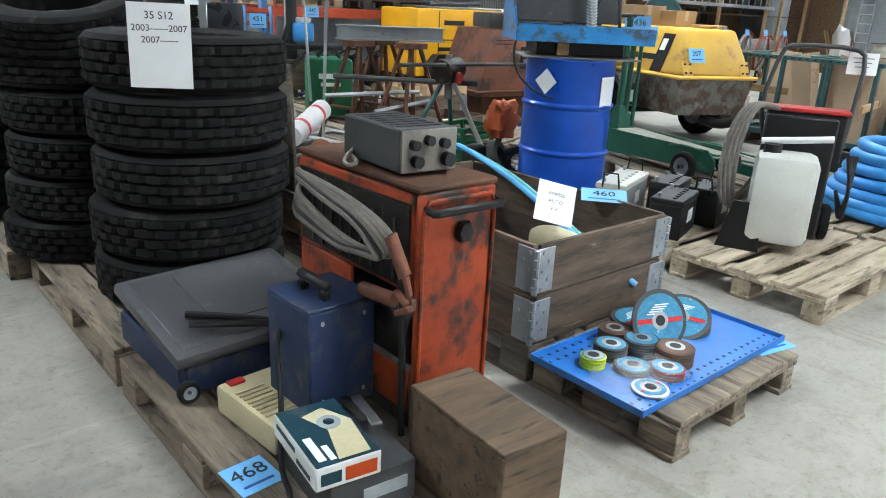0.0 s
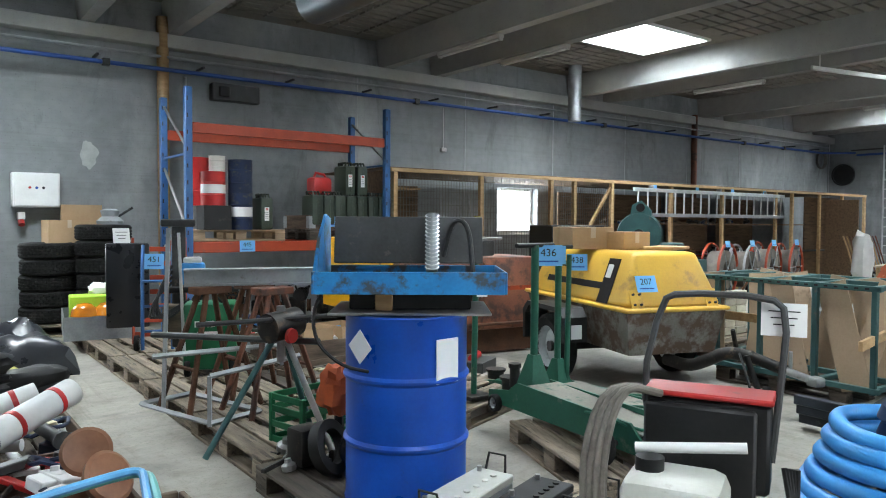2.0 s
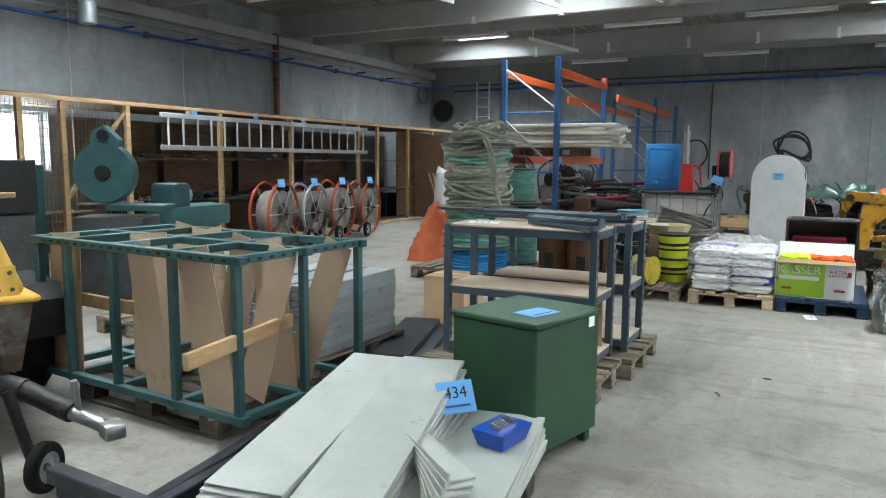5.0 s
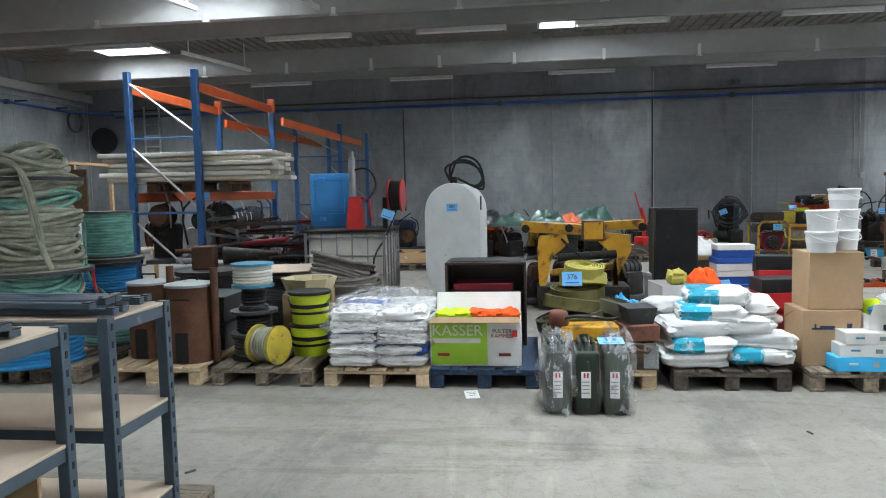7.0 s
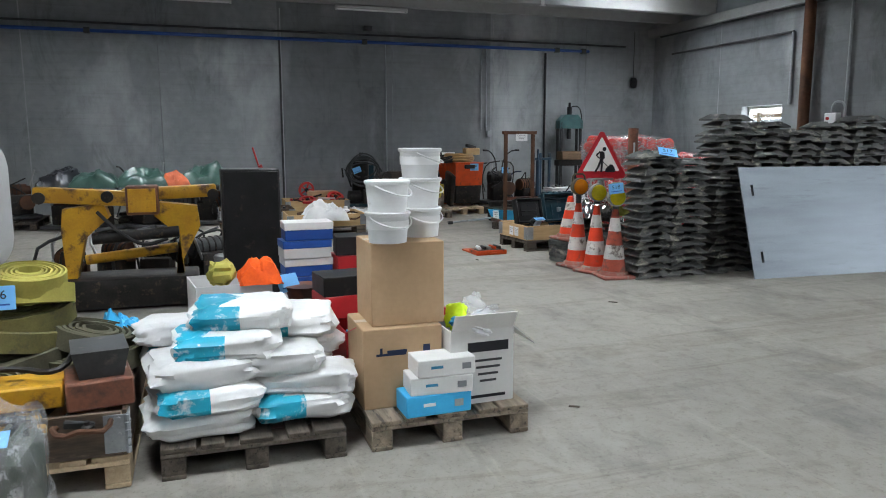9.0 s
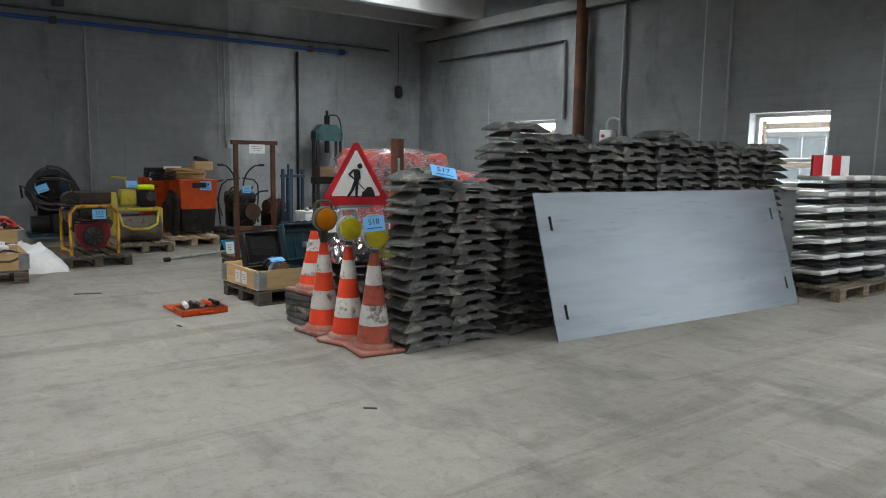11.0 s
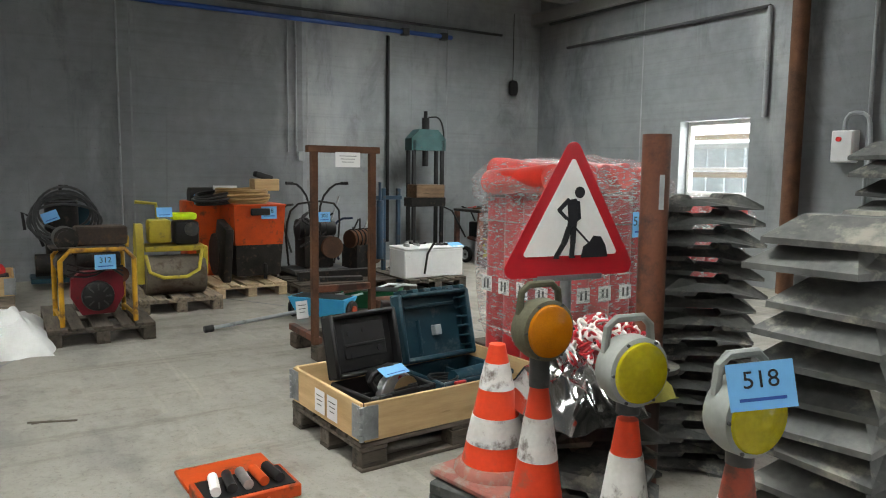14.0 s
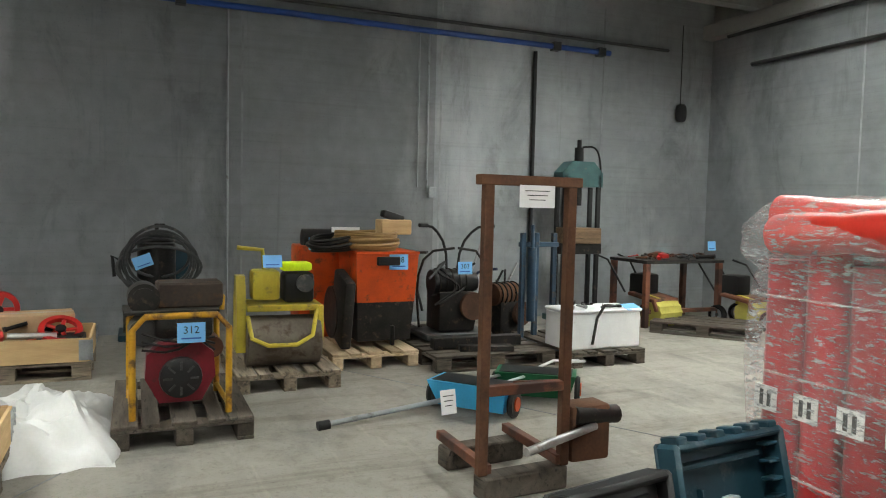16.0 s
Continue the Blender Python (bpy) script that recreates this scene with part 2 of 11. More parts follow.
M["orange_box"] = material("bin_paint_orange", (0.58, 0.072, 0.010), (0.44, 0.055, 0.010), rough=0.5, dirt=(0.16, 0.045, 0.02), dirt_at=0.62)
M["yellow"] = material("hood_paint_yellow", (0.70, 0.42, 0.055), (0.58, 0.34, 0.045), rough=0.42, dirt=(0.36, 0.21, 0.06), dirt_at=0.64, scale=2.5)
M["yellow_hot"] = material("cab_paint_yellow", (0.80, 0.40, 0.005), (0.70, 0.34, 0.006), rough=0.4, dirt=(0.30, 0.15, 0.03), dirt_at=0.7, scale=2.5)
M["crane_yellow"] = material("crane_paint_yellow", (0.62, 0.34, 0.020), (0.44, 0.21, 0.018), rough=0.5, dirt=(0.12, 0.06, 0.03), dirt_at=0.58, scale=4)
M["roller_yellow"] = material("roller_paint_yellow", (0.54, 0.43, 0.05), (0.40, 0.31, 0.04), rough=0.5, dirt=(0.2, 0.16, 0.06), dirt_at=0.62)
M["rustbrown"] = material("faded_paint_rust", (0.20, 0.075, 0.042), (0.11, 0.042, 0.028), rough=0.6, dirt=(0.055, 0.03, 0.024), dirt_at=0.55, scale=2.2)
M["rust"] = material("rust_steel", (0.13, 0.062, 0.036), (0.065, 0.035, 0.024), rough=0.85, scale=4, bump=0.35)
M["tub"] = material("worn_steel_tub", (0.22, 0.215, 0.20), (0.13, 0.115, 0.10), rough=0.6, metal=0.3, dirt=(0.085, 0.055, 0.038), dirt_at=0.50, scale=3.5)
M["steel"] = material("bare_steel", (0.42, 0.42, 0.42), (0.30, 0.30, 0.30), rough=0.4, metal=0.85, dirt=(0.15, 0.12, 0.10), dirt_at=0.66)
M["drum_steel"] = material("drum_steel", (0.20, 0.172, 0.142), (0.13, 0.108, 0.088), rough=0.55, metal=0.35, scale=4, grain=40, bump=0.12, dirt=(0.09, 0.065, 0.048), dirt_at=0.55)
M["dark_rust"] = material("dark_rusty_steel", (0.075, 0.055, 0.043), (0.045, 0.035, 0.03), rough=0.7, metal=0.2, scale=5, grain=40, bump=0.12, dirt=(0.11, 0.06, 0.035), dirt_at=0.62)
M["ply_dark"] = material("plywood_stained", (0.125, 0.085, 0.055), (0.065, 0.046, 0.032), dirt=(0.03, 0.024, 0.019), **wood)
M["galv"] = material("galvanised_plate", (0.172, 0.193, 0.21), (0.125, 0.142, 0.157), rough=0.44, metal=0.78, scale=1.1, grain=30, stretch=(1.1, 1, 8), bump=0.10, dirt=(0.12, 0.136, 0.15), dirt_at=0.64)
M["zinc"] = material("zinc_hinge", (0.36, 0.38, 0.395), (0.24, 0.255, 0.27), rough=0.5, metal=0.7, bump=0.1)
M["grease"] = material("greasy_iron", (0.030, 0.027, 0.025), (0.015, 0.014, 0.0135), rough=0.55, metal=0.3, scale=8, bump=0.4, dirt=(0.085, 0.06, 0.043), dirt_at=0.62)
M["frame_green"] = material("frame_paint_green", (0.045, 0.115, 0.115), (0.034, 0.085, 0.088), rough=0.5, dirt=(0.10, 0.11, 0.10), dirt_at=0.68)
M["jack_green"] = material("jack_paint_green", (0.018, 0.115, 0.072), (0.013, 0.075, 0.048), rough=0.5, dirt=(0.17, 0.165, 0.14), dirt_at=0.66, scale=3)
M["green"] = material("box_paint_green", (0.028, 0.075, 0.036), (0.022, 0.056, 0.030), rough=0.5, dirt=(0.10, 0.10, 0.06), dirt_at=0.74, scale=2.5)
M["cleaner_green"] = material("cleaner_green", (0.012, 0.13, 0.055), (0.010, 0.10, 0.042), rough=0.45)
M["olive"] = material("olive_can", (0.038, 0.052, 0.036), (0.028, 0.038, 0.027), rough=0.45, dirt=(0.08, 0.08, 0.07), dirt_at=0.72)
M["shelf_blue"] = material("shelf_steel_blue", (0.065, 0.090, 0.115), (0.050, 0.070, 0.09), rough=0.45, dirt=(0.14, 0.15, 0.16), dirt_at=0.72)
M["rail_black"] = material("rail_navy", (0.022, 0.027, 0.036), (0.015, 0.018, 0.024), rough=0.45, dirt=(0.07, 0.07, 0.07), dirt_at=0.7)
M["panel"] = material("panel_paint_grey", (0.50, 0.52, 0.48), (0.43, 0.45, 0.41), rough=0.45, bump=0.04, dirt=(0.28, 0.27, 0.24), dirt_at=0.7)
M["grey"] = material("grey_paint", (0.32, 0.34, 0.35), (0.25, 0.265, 0.275), rough=0.5, dirt=(0.14, 0.13, 0.12), dirt_at=0.66)
M["dark_grey"] = material("dark_grey_paint", (0.058, 0.060, 0.062), (0.036, 0.037, 0.038), rough=0.5, dirt=(0.12, 0.105, 0.09), dirt_at=0.66)
M["navy"] = material("navy_paint", (0.018, 0.032, 0.078), (0.012, 0.021, 0.052), rough=0.55, dirt=(0.055, 0.055, 0.062), dirt_at=0.60)
M["teal"] = material("teal_plastic", (0.010, 0.046, 0.066), (0.008, 0.032, 0.048), rough=0.5, dirt=(0.07, 0.09, 0.10), dirt_at=0.62)
M["hose_blue"] = material("hose_blue", (0.055, 0.30, 0.70), (0.045, 0.25, 0.60), rough=0.38, bump=0.03)
M["pipe_blue"] = material("pipe_light_blue", (0.12, 0.40, 0.72), (0.10, 0.34, 0.64), rough=0.35, bump=0.02)
M["pipe_teal"] = material("pipe_sea_green", (0.18, 0.52, 0.50), (0.14, 0.44, 0.43), rough=0.35, bump=0.02)
M["airline"] = material("air_line_blue", (0.012, 0.060, 0.26), (0.010, 0.045, 0.20), rough=0.4, bump=0.03)
M["cable"] = material("cable_grey", (0.23, 0.21, 0.185), (0.13, 0.118, 0.105), rough=0.7)
M["rope"] = material("rope_grey_green", (0.34, 0.345, 0.27), (0.19, 0.20, 0.155), rough=0.95, scale=9, grain=90, bump=0.5)
M["rope_green"] = material("rope_sea_green", (0.17, 0.36, 0.30), (0.10, 0.22, 0.19), rough=0.95, scale=9, grain=90, bump=0.5)
M["rope_blue"] = material("rope_blue", (0.03, 0.20, 0.42), (0.02, 0.14, 0.32), rough=0.9, scale=9, grain=90, bump=0.5)
M["rope_white"] = material("rope_white", (0.56, 0.55, 0.48), (0.44, 0.43, 0.37), rough=0.9, scale=9, grain=90, bump=0.5)
M["strap"] = material("webbing_olive", (0.19, 0.172, 0.066), (0.115, 0.105, 0.045), rough=0.95, scale=6, grain=110, bump=0.3, dirt=(0.09, 0.085, 0.05), dirt_at=0.6)
M["strap_y"] = material("webbing_yellow", (0.46, 0.42, 0.10), (0.34, 0.30, 0.075), rough=0.95, scale=6, grain=110, bump=0.3)
M["strap_g"] = material("webbing_grey", (0.125, 0.118, 0.078), (0.07, 0.066, 0.045), rough=0.95, scale=6, grain=110, bump=0.3)
M["hose_tan"] = material("hose_tan", (0.36, 0.22, 0.085), (0.25, 0.15, 0.06), rough=0.6)
M["plaster"] = material("pale_plaster", (0.52, 0.53, 0.53), (0.40, 0.41, 0.41), rough=0.9, scale=8)
M["lime"] = material("lime_plastic", (0.52, 0.62, 0.02), (0.45, 0.54, 0.02), rough=0.4, bump=0.02)
M["lime_card"] = material("lime_print", (0.36, 0.60, 0.04), (0.33, 0.55, 0.04), rough=0.55, bump=0.02, rand=0)
M["hi_orange"] = material("fluorescent_orange_cloth", (0.95, 0.14, 0.02), (0.75, 0.09, 0.02), rough=0.9, bump=0.3)
M["hi_yellow"] = material("fluorescent_yellow_cloth", (0.68, 0.90, 0.03), (0.50, 0.70, 0.03), rough=0.9, bump=0.3)
M["red"] = material("red_paint", (0.50, 0.020, 0.018), (0.38, 0.016, 0.015), rough=0.4, dirt=(0.15, 0.03, 0.025), dirt_at=0.7)
M["sign_red"] = material("sign_red", (0.46, 0.012, 0.022), (0.40, 0.012, 0.02), rough=0.35, bump=0.02, dirt=(0.28, 0.04, 0.04), dirt_at=0.72)
M["sign_white"] = material("sign_white", (0.80, 0.80, 0.78), (0.74, 0.74, 0.72), rough=0.35, bump=0.02)
M["wine"] = material("engine_red", (0.17, 0.008, 0.018), (0.11, 0.007, 0.013), rough=0.45, dirt=(0.06, 0.02, 0.02), dirt_at=0.66)
M["cone"] = material("cone_orange", (0.74, 0.060, 0.018), (0.58, 0.045, 0.016), rough=0.5, scale=6, dirt=(0.36, 0.08, 0.05), dirt_at=0.64)
M["cone_old"] = material("cone_faded_red", (0.40, 0.075, 0.040), (0.25, 0.052, 0.034), rough=0.6, scale=5, dirt=(0.13, 0.055, 0.042), dirt_at=0.56)
M["cone_white"] = material("cone_sleeve_white", (0.62, 0.60, 0.57), (0.46, 0.44, 0.42), rough=0.55, scale=7, dirt=(0.15, 0.12, 0.11), dirt_at=0.60)
M["cone_base"] = material("cone_base_dusty_red", (0.36, 0.13, 0.10), (0.26, 0.10, 0.08), rough=0.8, scale=6, dirt=(0.26, 0.21, 0.18), dirt_at=0.55)
M["foot"] = material("recycled_rubber_foot", (0.125, 0.125, 0.118), (0.055, 0.057, 0.056), rough=0.75, scale=4, grain=45, bump=0.6, dirt=(0.24, 0.225, 0.19), dirt_at=0.60, rand=0.3)
M["amber"] = material("amber_lens", (0.50, 0.16, 0.005), (0.30, 0.09, 0.004), rough=0.15, bump=0.0, grain=200)
M["lens_yellow"] = material("yellow_lens", (0.50, 0.42, 0.012), (0.30, 0.25, 0.008), rough=0.15, bump=0.0)
M["lamp_grey"] = material("lamp_housing_grey", (0.30, 0.31, 0.29), (0.22, 0.23, 0.215), rough=0.6)
M["wrap_red"] = material("wrapped_red_plastic", (0.55, 0.030, 0.036), (0.38, 0.020, 0.026), rough=0.35, bump=0.08, scale=5)
M["barrier_red"] = material("barrier_orange_red", (0.78, 0.050, 0.030), (0.62, 0.036, 0.026), rough=0.35, bump=0.05, scale=5)
M["tray_blue"] = material("tray_paint_blue", (0.025, 0.17, 0.52), (0.02, 0.13, 0.42), rough=0.4, bump=0.03, dirt=(0.05, 0.12, 0.25), dirt_at=0.66)
M["film"] = material("clear_film", (0.92, 0.92, 0.92), (0.85, 0.85, 0.85), rough=0.18, bump=0.6, scale=7, grain=18, alpha=0.14, rand=0)
M["film_fog"] = material("foggy_film", (0.86, 0.87, 0.88), (0.78, 0.79, 0.80), rough=0.25, bump=0.7, scale=6, grain=16, alpha=0.30, rand=0)
def stretch_wrap(name, lo, hi, stretch, scale=6.0):
    """Clear film: noise streaks in its opacity give a milky look and painted glints."""
    m = material(name, (0.90, 0.91, 0.92), (0.84, 0.85, 0.86), rough=0.16, bump=0.9, scale=5, grain=22, stretch=stretch, rand=0)
    n, l = m.node_tree.nodes, m.node_tree.links
    nz = n.new("ShaderNodeTexNoise")
    nz.inputs["Scale"].default_value, nz.inputs["Detail"].default_value, nz.inputs["Roughness"].default_value = scale, 7, 0.68
    l.new(n["Mapping"].outputs[0], nz.inputs["Vector"])
    rp = n.new("ShaderNodeMapRange")
    rp.inputs["From Min"].default_value, rp.inputs["From Max"].default_value = 0.46, 0.72
    rp.inputs["To Min"].default_value, rp.inputs["To Max"].default_value = lo, hi
    l.new(nz.outputs[0], rp.inputs["Value"])
    l.new(rp.outputs[0], n["Principled BSDF"].inputs["Alpha"])
    return m


M["wrap"] = stretch_wrap("stretch_film", 0.12, 0.54, (1.0, 1.0, 4.0), 17.0)
M["wrap_bag"] = stretch_wrap("loose_bag_film", 0.06, 0.55, (2.2, 2.2, 1.2))
M["bag"] = material("woven_bag_white", (0.72, 0.72, 0.71), (0.62, 0.62, 0.615), rough=0.5, scale=7, grain=35, bump=0.35, dirt=(0.5, 0.47, 0.42), dirt_at=0.72)
M["bag_teal"] = material("bag_print_teal", (0.015, 0.36, 0.50), (0.012, 0.31, 0.44), rough=0.45, scale=7, bump=0.2, dirt=(0.66, 0.70, 0.71), dirt_at=0.60)
M["tarp_white"] = material("tarp_white", (0.74, 0.74, 0.73), (0.64, 0.64, 0.63), rough=0.35, scale=4, bump=0.2)
M["tarp_black"] = material("tarp_black", (0.022, 0.024, 0.030), (0.014, 0.015, 0.018), rough=0.3, scale=5, bump=0.3)
M["tarp_orange"] = material("tarp_orange", (0.62, 0.13, 0.04), (0.45, 0.09, 0.03), rough=0.6, scale=5, bump=0.3)
M["tarp_green"] = material("tarp_green", (0.035, 0.085, 0.065), (0.025, 0.06, 0.048), rough=0.35, scale=5, bump=0.3)
M["paper"] = material("white_paper", (0.80, 0.80, 0.80), (0.77, 0.77, 0.77), rough=0.6, bump=0.0, rand=0.03)
M["blue_paper"] = material("blue_paper", (0.17, 0.45, 0.80), (0.155, 0.42, 0.76), rough=0.6, bump=0.0, rand=0.06)
M["ink"] = material("ink_black", (0.02, 0.02, 0.025), rough=0.6, bump=0.0, rand=0)
M["ink_blue"] = material("ink_blue", (0.03, 0.10, 0.42), rough=0.6, bump=0.0, rand=0)
M["ink_red"] = material("ink_red", (0.60, 0.03, 0.03), rough=0.6, bump=0.0, rand=0)
M["beige"] = material("beige_plastic", (0.56, 0.50, 0.32), (0.48, 0.42, 0.26), rough=0.5, dirt=(0.30, 0.25, 0.16), dirt_at=0.7)
M["blue_box"] = material("shoe_box_blue", (0.018, 0.075, 0.30), (0.015, 0.06, 0.25), rough=0.45, bump=0.02)
M["red_box"] = material("carton_red", (0.50, 0.022, 0.028), (0.42, 0.02, 0.025), rough=0.45, bump=0.02)
M["cyan_box"] = material("carton_cyan", (0.05, 0.42, 0.74), (0.04, 0.36, 0.66), rough=0.45, bump=0.02)
M["disc_blue"] = material("disc_label_blue", (0.055, 0.26, 0.42), (0.04, 0.19, 0.32), rough=0.5, scale=30, bump=0.02, dirt=(0.45, 0.55, 0.6), dirt_at=0.68)
M["disc_dark"] = material("abrasive_grey", (0.10, 0.10, 0.10), (0.055, 0.055, 0.055), rough=0.9, grain=220, bump=0.4)
M["disc_brown"] = material("abrasive_brown", (0.16, 0.10, 0.075), (0.10, 0.065, 0.05), rough=0.9, grain=220, bump=0.4)
M["mesh_wire"] = material("cage_wire", (0.22, 0.21, 0.19), (0.15, 0.14, 0.13), rough=0.5, metal=0.7)
M["alu"] = material("aluminium", (0.62, 0.63, 0.64), (0.52, 0.53, 0.54), rough=0.35, metal=0.8, bump=0.05)
M["plank_white"] = material("formwork_paint_white", (0.74, 0.725, 0.66), (0.62, 0.60, 0.54), rough=0.6, scale=3, dirt=(0.30, 0.27, 0.21), dirt_at=0.68)
M["dusty_deck"] = material("dusty_steel_deck", (0.27, 0.25, 0.215), (0.19, 0.18, 0.155), rough=0.85, scale=3, dirt=(0.03, 0.11, 0.075), dirt_at=0.66)
M["case_lid"] = material("case_lid_grey", (0.085, 0.085, 0.09), (0.055, 0.055, 0.058), rough=0.42, scale=3, dirt=(0.15, 0.14, 0.125), dirt_at=0.66)
M["stand_blue"] = material("stand_paint_blue_grey", (0.03, 0.065, 0.105), (0.02, 0.042, 0.07), rough=0.5, dirt=(0.08, 0.07, 0.06), dirt_at=0.62)
M["cream"] = material("cream_panel", (0.56, 0.52, 0.42), (0.42, 0.38, 0.30), rough=0.6, dirt=(0.2, 0.17, 0.13), dirt_at=0.66)
M["wood_turned"] = material("turned_wood_brown", (0.26, 0.12, 0.065), (0.18, 0.08, 0.045), rough=0.45)
M["glass"] = material("window_glass", (0.9, 0.95, 0.95), (0.9, 0.95, 0.95), rough=0.03, rough_var=0.0, bump=0.0, alpha=0.12, rand=0)
M["pvc"] = material("window_pvc", (0.74, 0.74, 0.72), (0.68, 0.68, 0.66), rough=0.4, bump=0.02)
M["lampwhite"] = material("lamp_fitting_white", (0.58, 0.59, 0.58), (0.50, 0.51, 0.50), rough=0.5, bump=0.03)
M["chrome"] = material("chrome", (0.72, 0.72, 0.72), (0.66, 0.66, 0.66), rough=0.15, metal=1.0, bump=0.0)
M["outside"] = material("daylight_glow", (0.90, 0.95, 1.0), (0.86, 0.92, 0.98), rough=0.9, bump=0.0, rand=0, emit=3.0)
M["shed_blue"] = material("shed_paint_pale_blue", (0.52, 0.60, 0.66), (0.46, 0.54, 0.60), rough=0.5, scale=2, bump=0.03, rand=0)
M["chain_red"] = material("chain_red", (0.55, 0.02, 0.03), rough=0.35, bump=0.0)


# ---- mesh building ----
class G:
    """A small mesh under construction."""

    def __init__(self):
        self.bm = bmesh.new()

    def box(self, x, y, z, sx, sy, sz, bev=0.0, rot=None, m=None):
        t = Matrix.Translation((x, y, z))
        if rot:
            t = t @ Euler([radians(a) for a in rot]).to_matrix().to_4x4()
        if m:
            t = m @ t
        r = bmesh.ops.create_cube(self.bm, size=1, matrix=t @ Matrix.Diagonal((sx, sy, sz, 1)))
        if bev:
            es = list({e for v in r["verts"] for e in v.link_edges})
            bmesh.ops.bevel(self.bm, geom=es, offset=bev, segments=2 if bev > 0.012 else 1, affect="EDGES", profile=0.5)
        return self

    def cyl(self, p, q, r, seg=12, r2=None, caps=True):
        p, q = Vector(p), Vector(q)
        d = q - p
        rot = d.to_track_quat("Z", "Y").to_matrix().to_4x4()
        bmesh.ops.create_cone(self.bm, cap_ends=caps, segments=seg, radius1=r, radius2=r if r2 is None else r2, depth=d.length,
                              matrix=Matrix.Translation((p + q) / 2) @ rot)
        return self

    def tube(self, pts, r, seg=8, closed=False, smooth=0):
        pts = [Vector(p) for p in pts]
        for _ in range(smooth):
            out = []
            n = len(pts)
            rng = range(n) if closed else range(n - 1)
            if not closed:
                out.append(pts[0])
            for i in rng:
                a, b = pts[i], pts[(i + 1) % n]
                out += [a.lerp(b, 0.25), a.lerp(b, 0.75)]
            if not closed:
                out.append(pts[-1])
            pts = out
        n = len(pts)
        rings, up = [], None
        for i, p in enumerate(pts):
            a = pts[i - 1] if (i or closed) else p
            b = pts[(i + 1) % n] if (i < n - 1 or closed) else p
            t = (b - a).normalized()
            if up is None:
                up = t.orthogonal().normalized()
            up = (up - t * up.dot(t))
            up = up.normalized() if up.length > 1e-6 else t.orthogonal().normalized()
            side = t.cross(up)
            rings.append([self.bm.verts.new(p + (up * math.cos(k) + side * math.sin(k)) * r) for k in np.arange(seg) * 2 * math.pi / seg])
        for i in range(n if closed else n - 1):
            a, b = rings[i], rings[(i + 1) % n]
            for k in range(seg):
                self.bm.faces.new((a[k], a[(k + 1) % seg], b[(k + 1) % seg], b[k]))
        if not closed:
            self.bm.faces.new(rings[0][::-1])
            self.bm.faces.new(rings[-1])
        return self

    def lathe(self, prof, seg=24, m=None, wob=None):
        m = m or Matrix.Identity(4)
        rings = []
        for i, (r, z) in enumerate(prof):
            ring = []
            for k in range(seg):
                a = 2 * math.pi * k / seg
                rr = r * (wob(i, k) if wob else 1)
                ring.append(self.bm.verts.new(m @ Vector((rr * math.cos(a), rr * math.sin(a), z))))
            rings.append(ring)
        for a, b in zip(rings, rings[1:]):
            for k in range(seg):
                self.bm.faces.new((a[k], a[(k + 1) % seg], b[(k + 1) % seg], b[k]))
        if prof[0] != prof[-1]:
            for ring, rev in ((rings[0], True), (rings[-1], False)):
                self.bm.faces.new(ring[::-1] if rev else ring)
        return self

    def prism(self, outline, depth, m=None):
        """Outline in local x, z, drawn out along y by depth."""
        m = m or Matrix.Identity(4)
        a = [self.bm.verts.new(m @ Vector((x, -depth / 2, z))) for x, z in outline]
        b = [self.bm.verts.new(m @ Vector((x, depth / 2, z))) for x, z in outline]
        n = len(a)
        self.bm.faces.new(a)
        self.bm.faces.new(b[::-1])
        for i in range(n):
            self.bm.faces.new((a[(i + 1) % n], a[i], b[i], b[(i + 1) % n]))
        return self

    def loft(self, low, high, z0, z1):
        """A tapered box: low and high are (x0, y0, x1, y1) at z0 and z1."""
        v = []
        for (x0, y0, x1, y1), z in ((low, z0), (high, z1)):
            v.append([self.bm.verts.new(c) for c in ((x0, y0, z), (x1, y0, z), (x1, y1, z), (x0, y1, z))])
        self.bm.faces.new(v[0][::-1])
        self.bm.faces.new(v[1])
        for k in range(4):
            self.bm.faces.new((v[0][k], v[0][(k + 1) % 4], v[1][(k + 1) % 4], v[1][k]))
        return self

    def bevel(self, w, seg=2):
        bmesh.ops.bevel(self.bm, geom=list(self.bm.edges), offset=w, segments=seg, affect="EDGES", profile=0.5)
        return self

    def pillow(self, x, y, z, sx, sy, sz, m=None, power=0.45, seed=0, rough=0.06, nu=16, nv=10, crease=0.0, flat=0.55):
        m = m or Matrix.Identity(4)
        sg = lambda v, p: math.copysign(abs(v) ** p, v)
        rows = []
        for j in range(nv + 1):
            ph = -math.pi / 2 + math.pi * j / nv
            row = []
            for i in range(nu):
                th = 2 * math.pi * i / nu
                px = sg(math.cos(ph), flat) * sg(math.cos(th), power)
                py = sg(math.cos(ph), flat) * sg(math.sin(th), power)
                pz = sg(math.sin(ph), 0.8)
                k = 1 + rough * noise.noise((px * 2.1 + seed * 3.7, py * 2.1, pz * 2.1 + seed))
                if crease:
                    k += crease * (abs(noise.noise((px * 5 + seed * 1.3, py * 5, pz * 1.2 + seed))) - 0.2) + crease * 0.6 * noise.noise((px * 11, py * 11 + seed, pz * 3))
                row.append(m @ Vector((x + px * sx / 2 * k, y + py * sy / 2 * k, z + pz * sz / 2 * k)))
            rows.append(row)
        lo, hi = self.bm.verts.new(rows[0][0]), self.bm.verts.new(rows[-1][0])
        rings = [[self.bm.verts.new(p) for p in row] for row in rows[1:-1]]
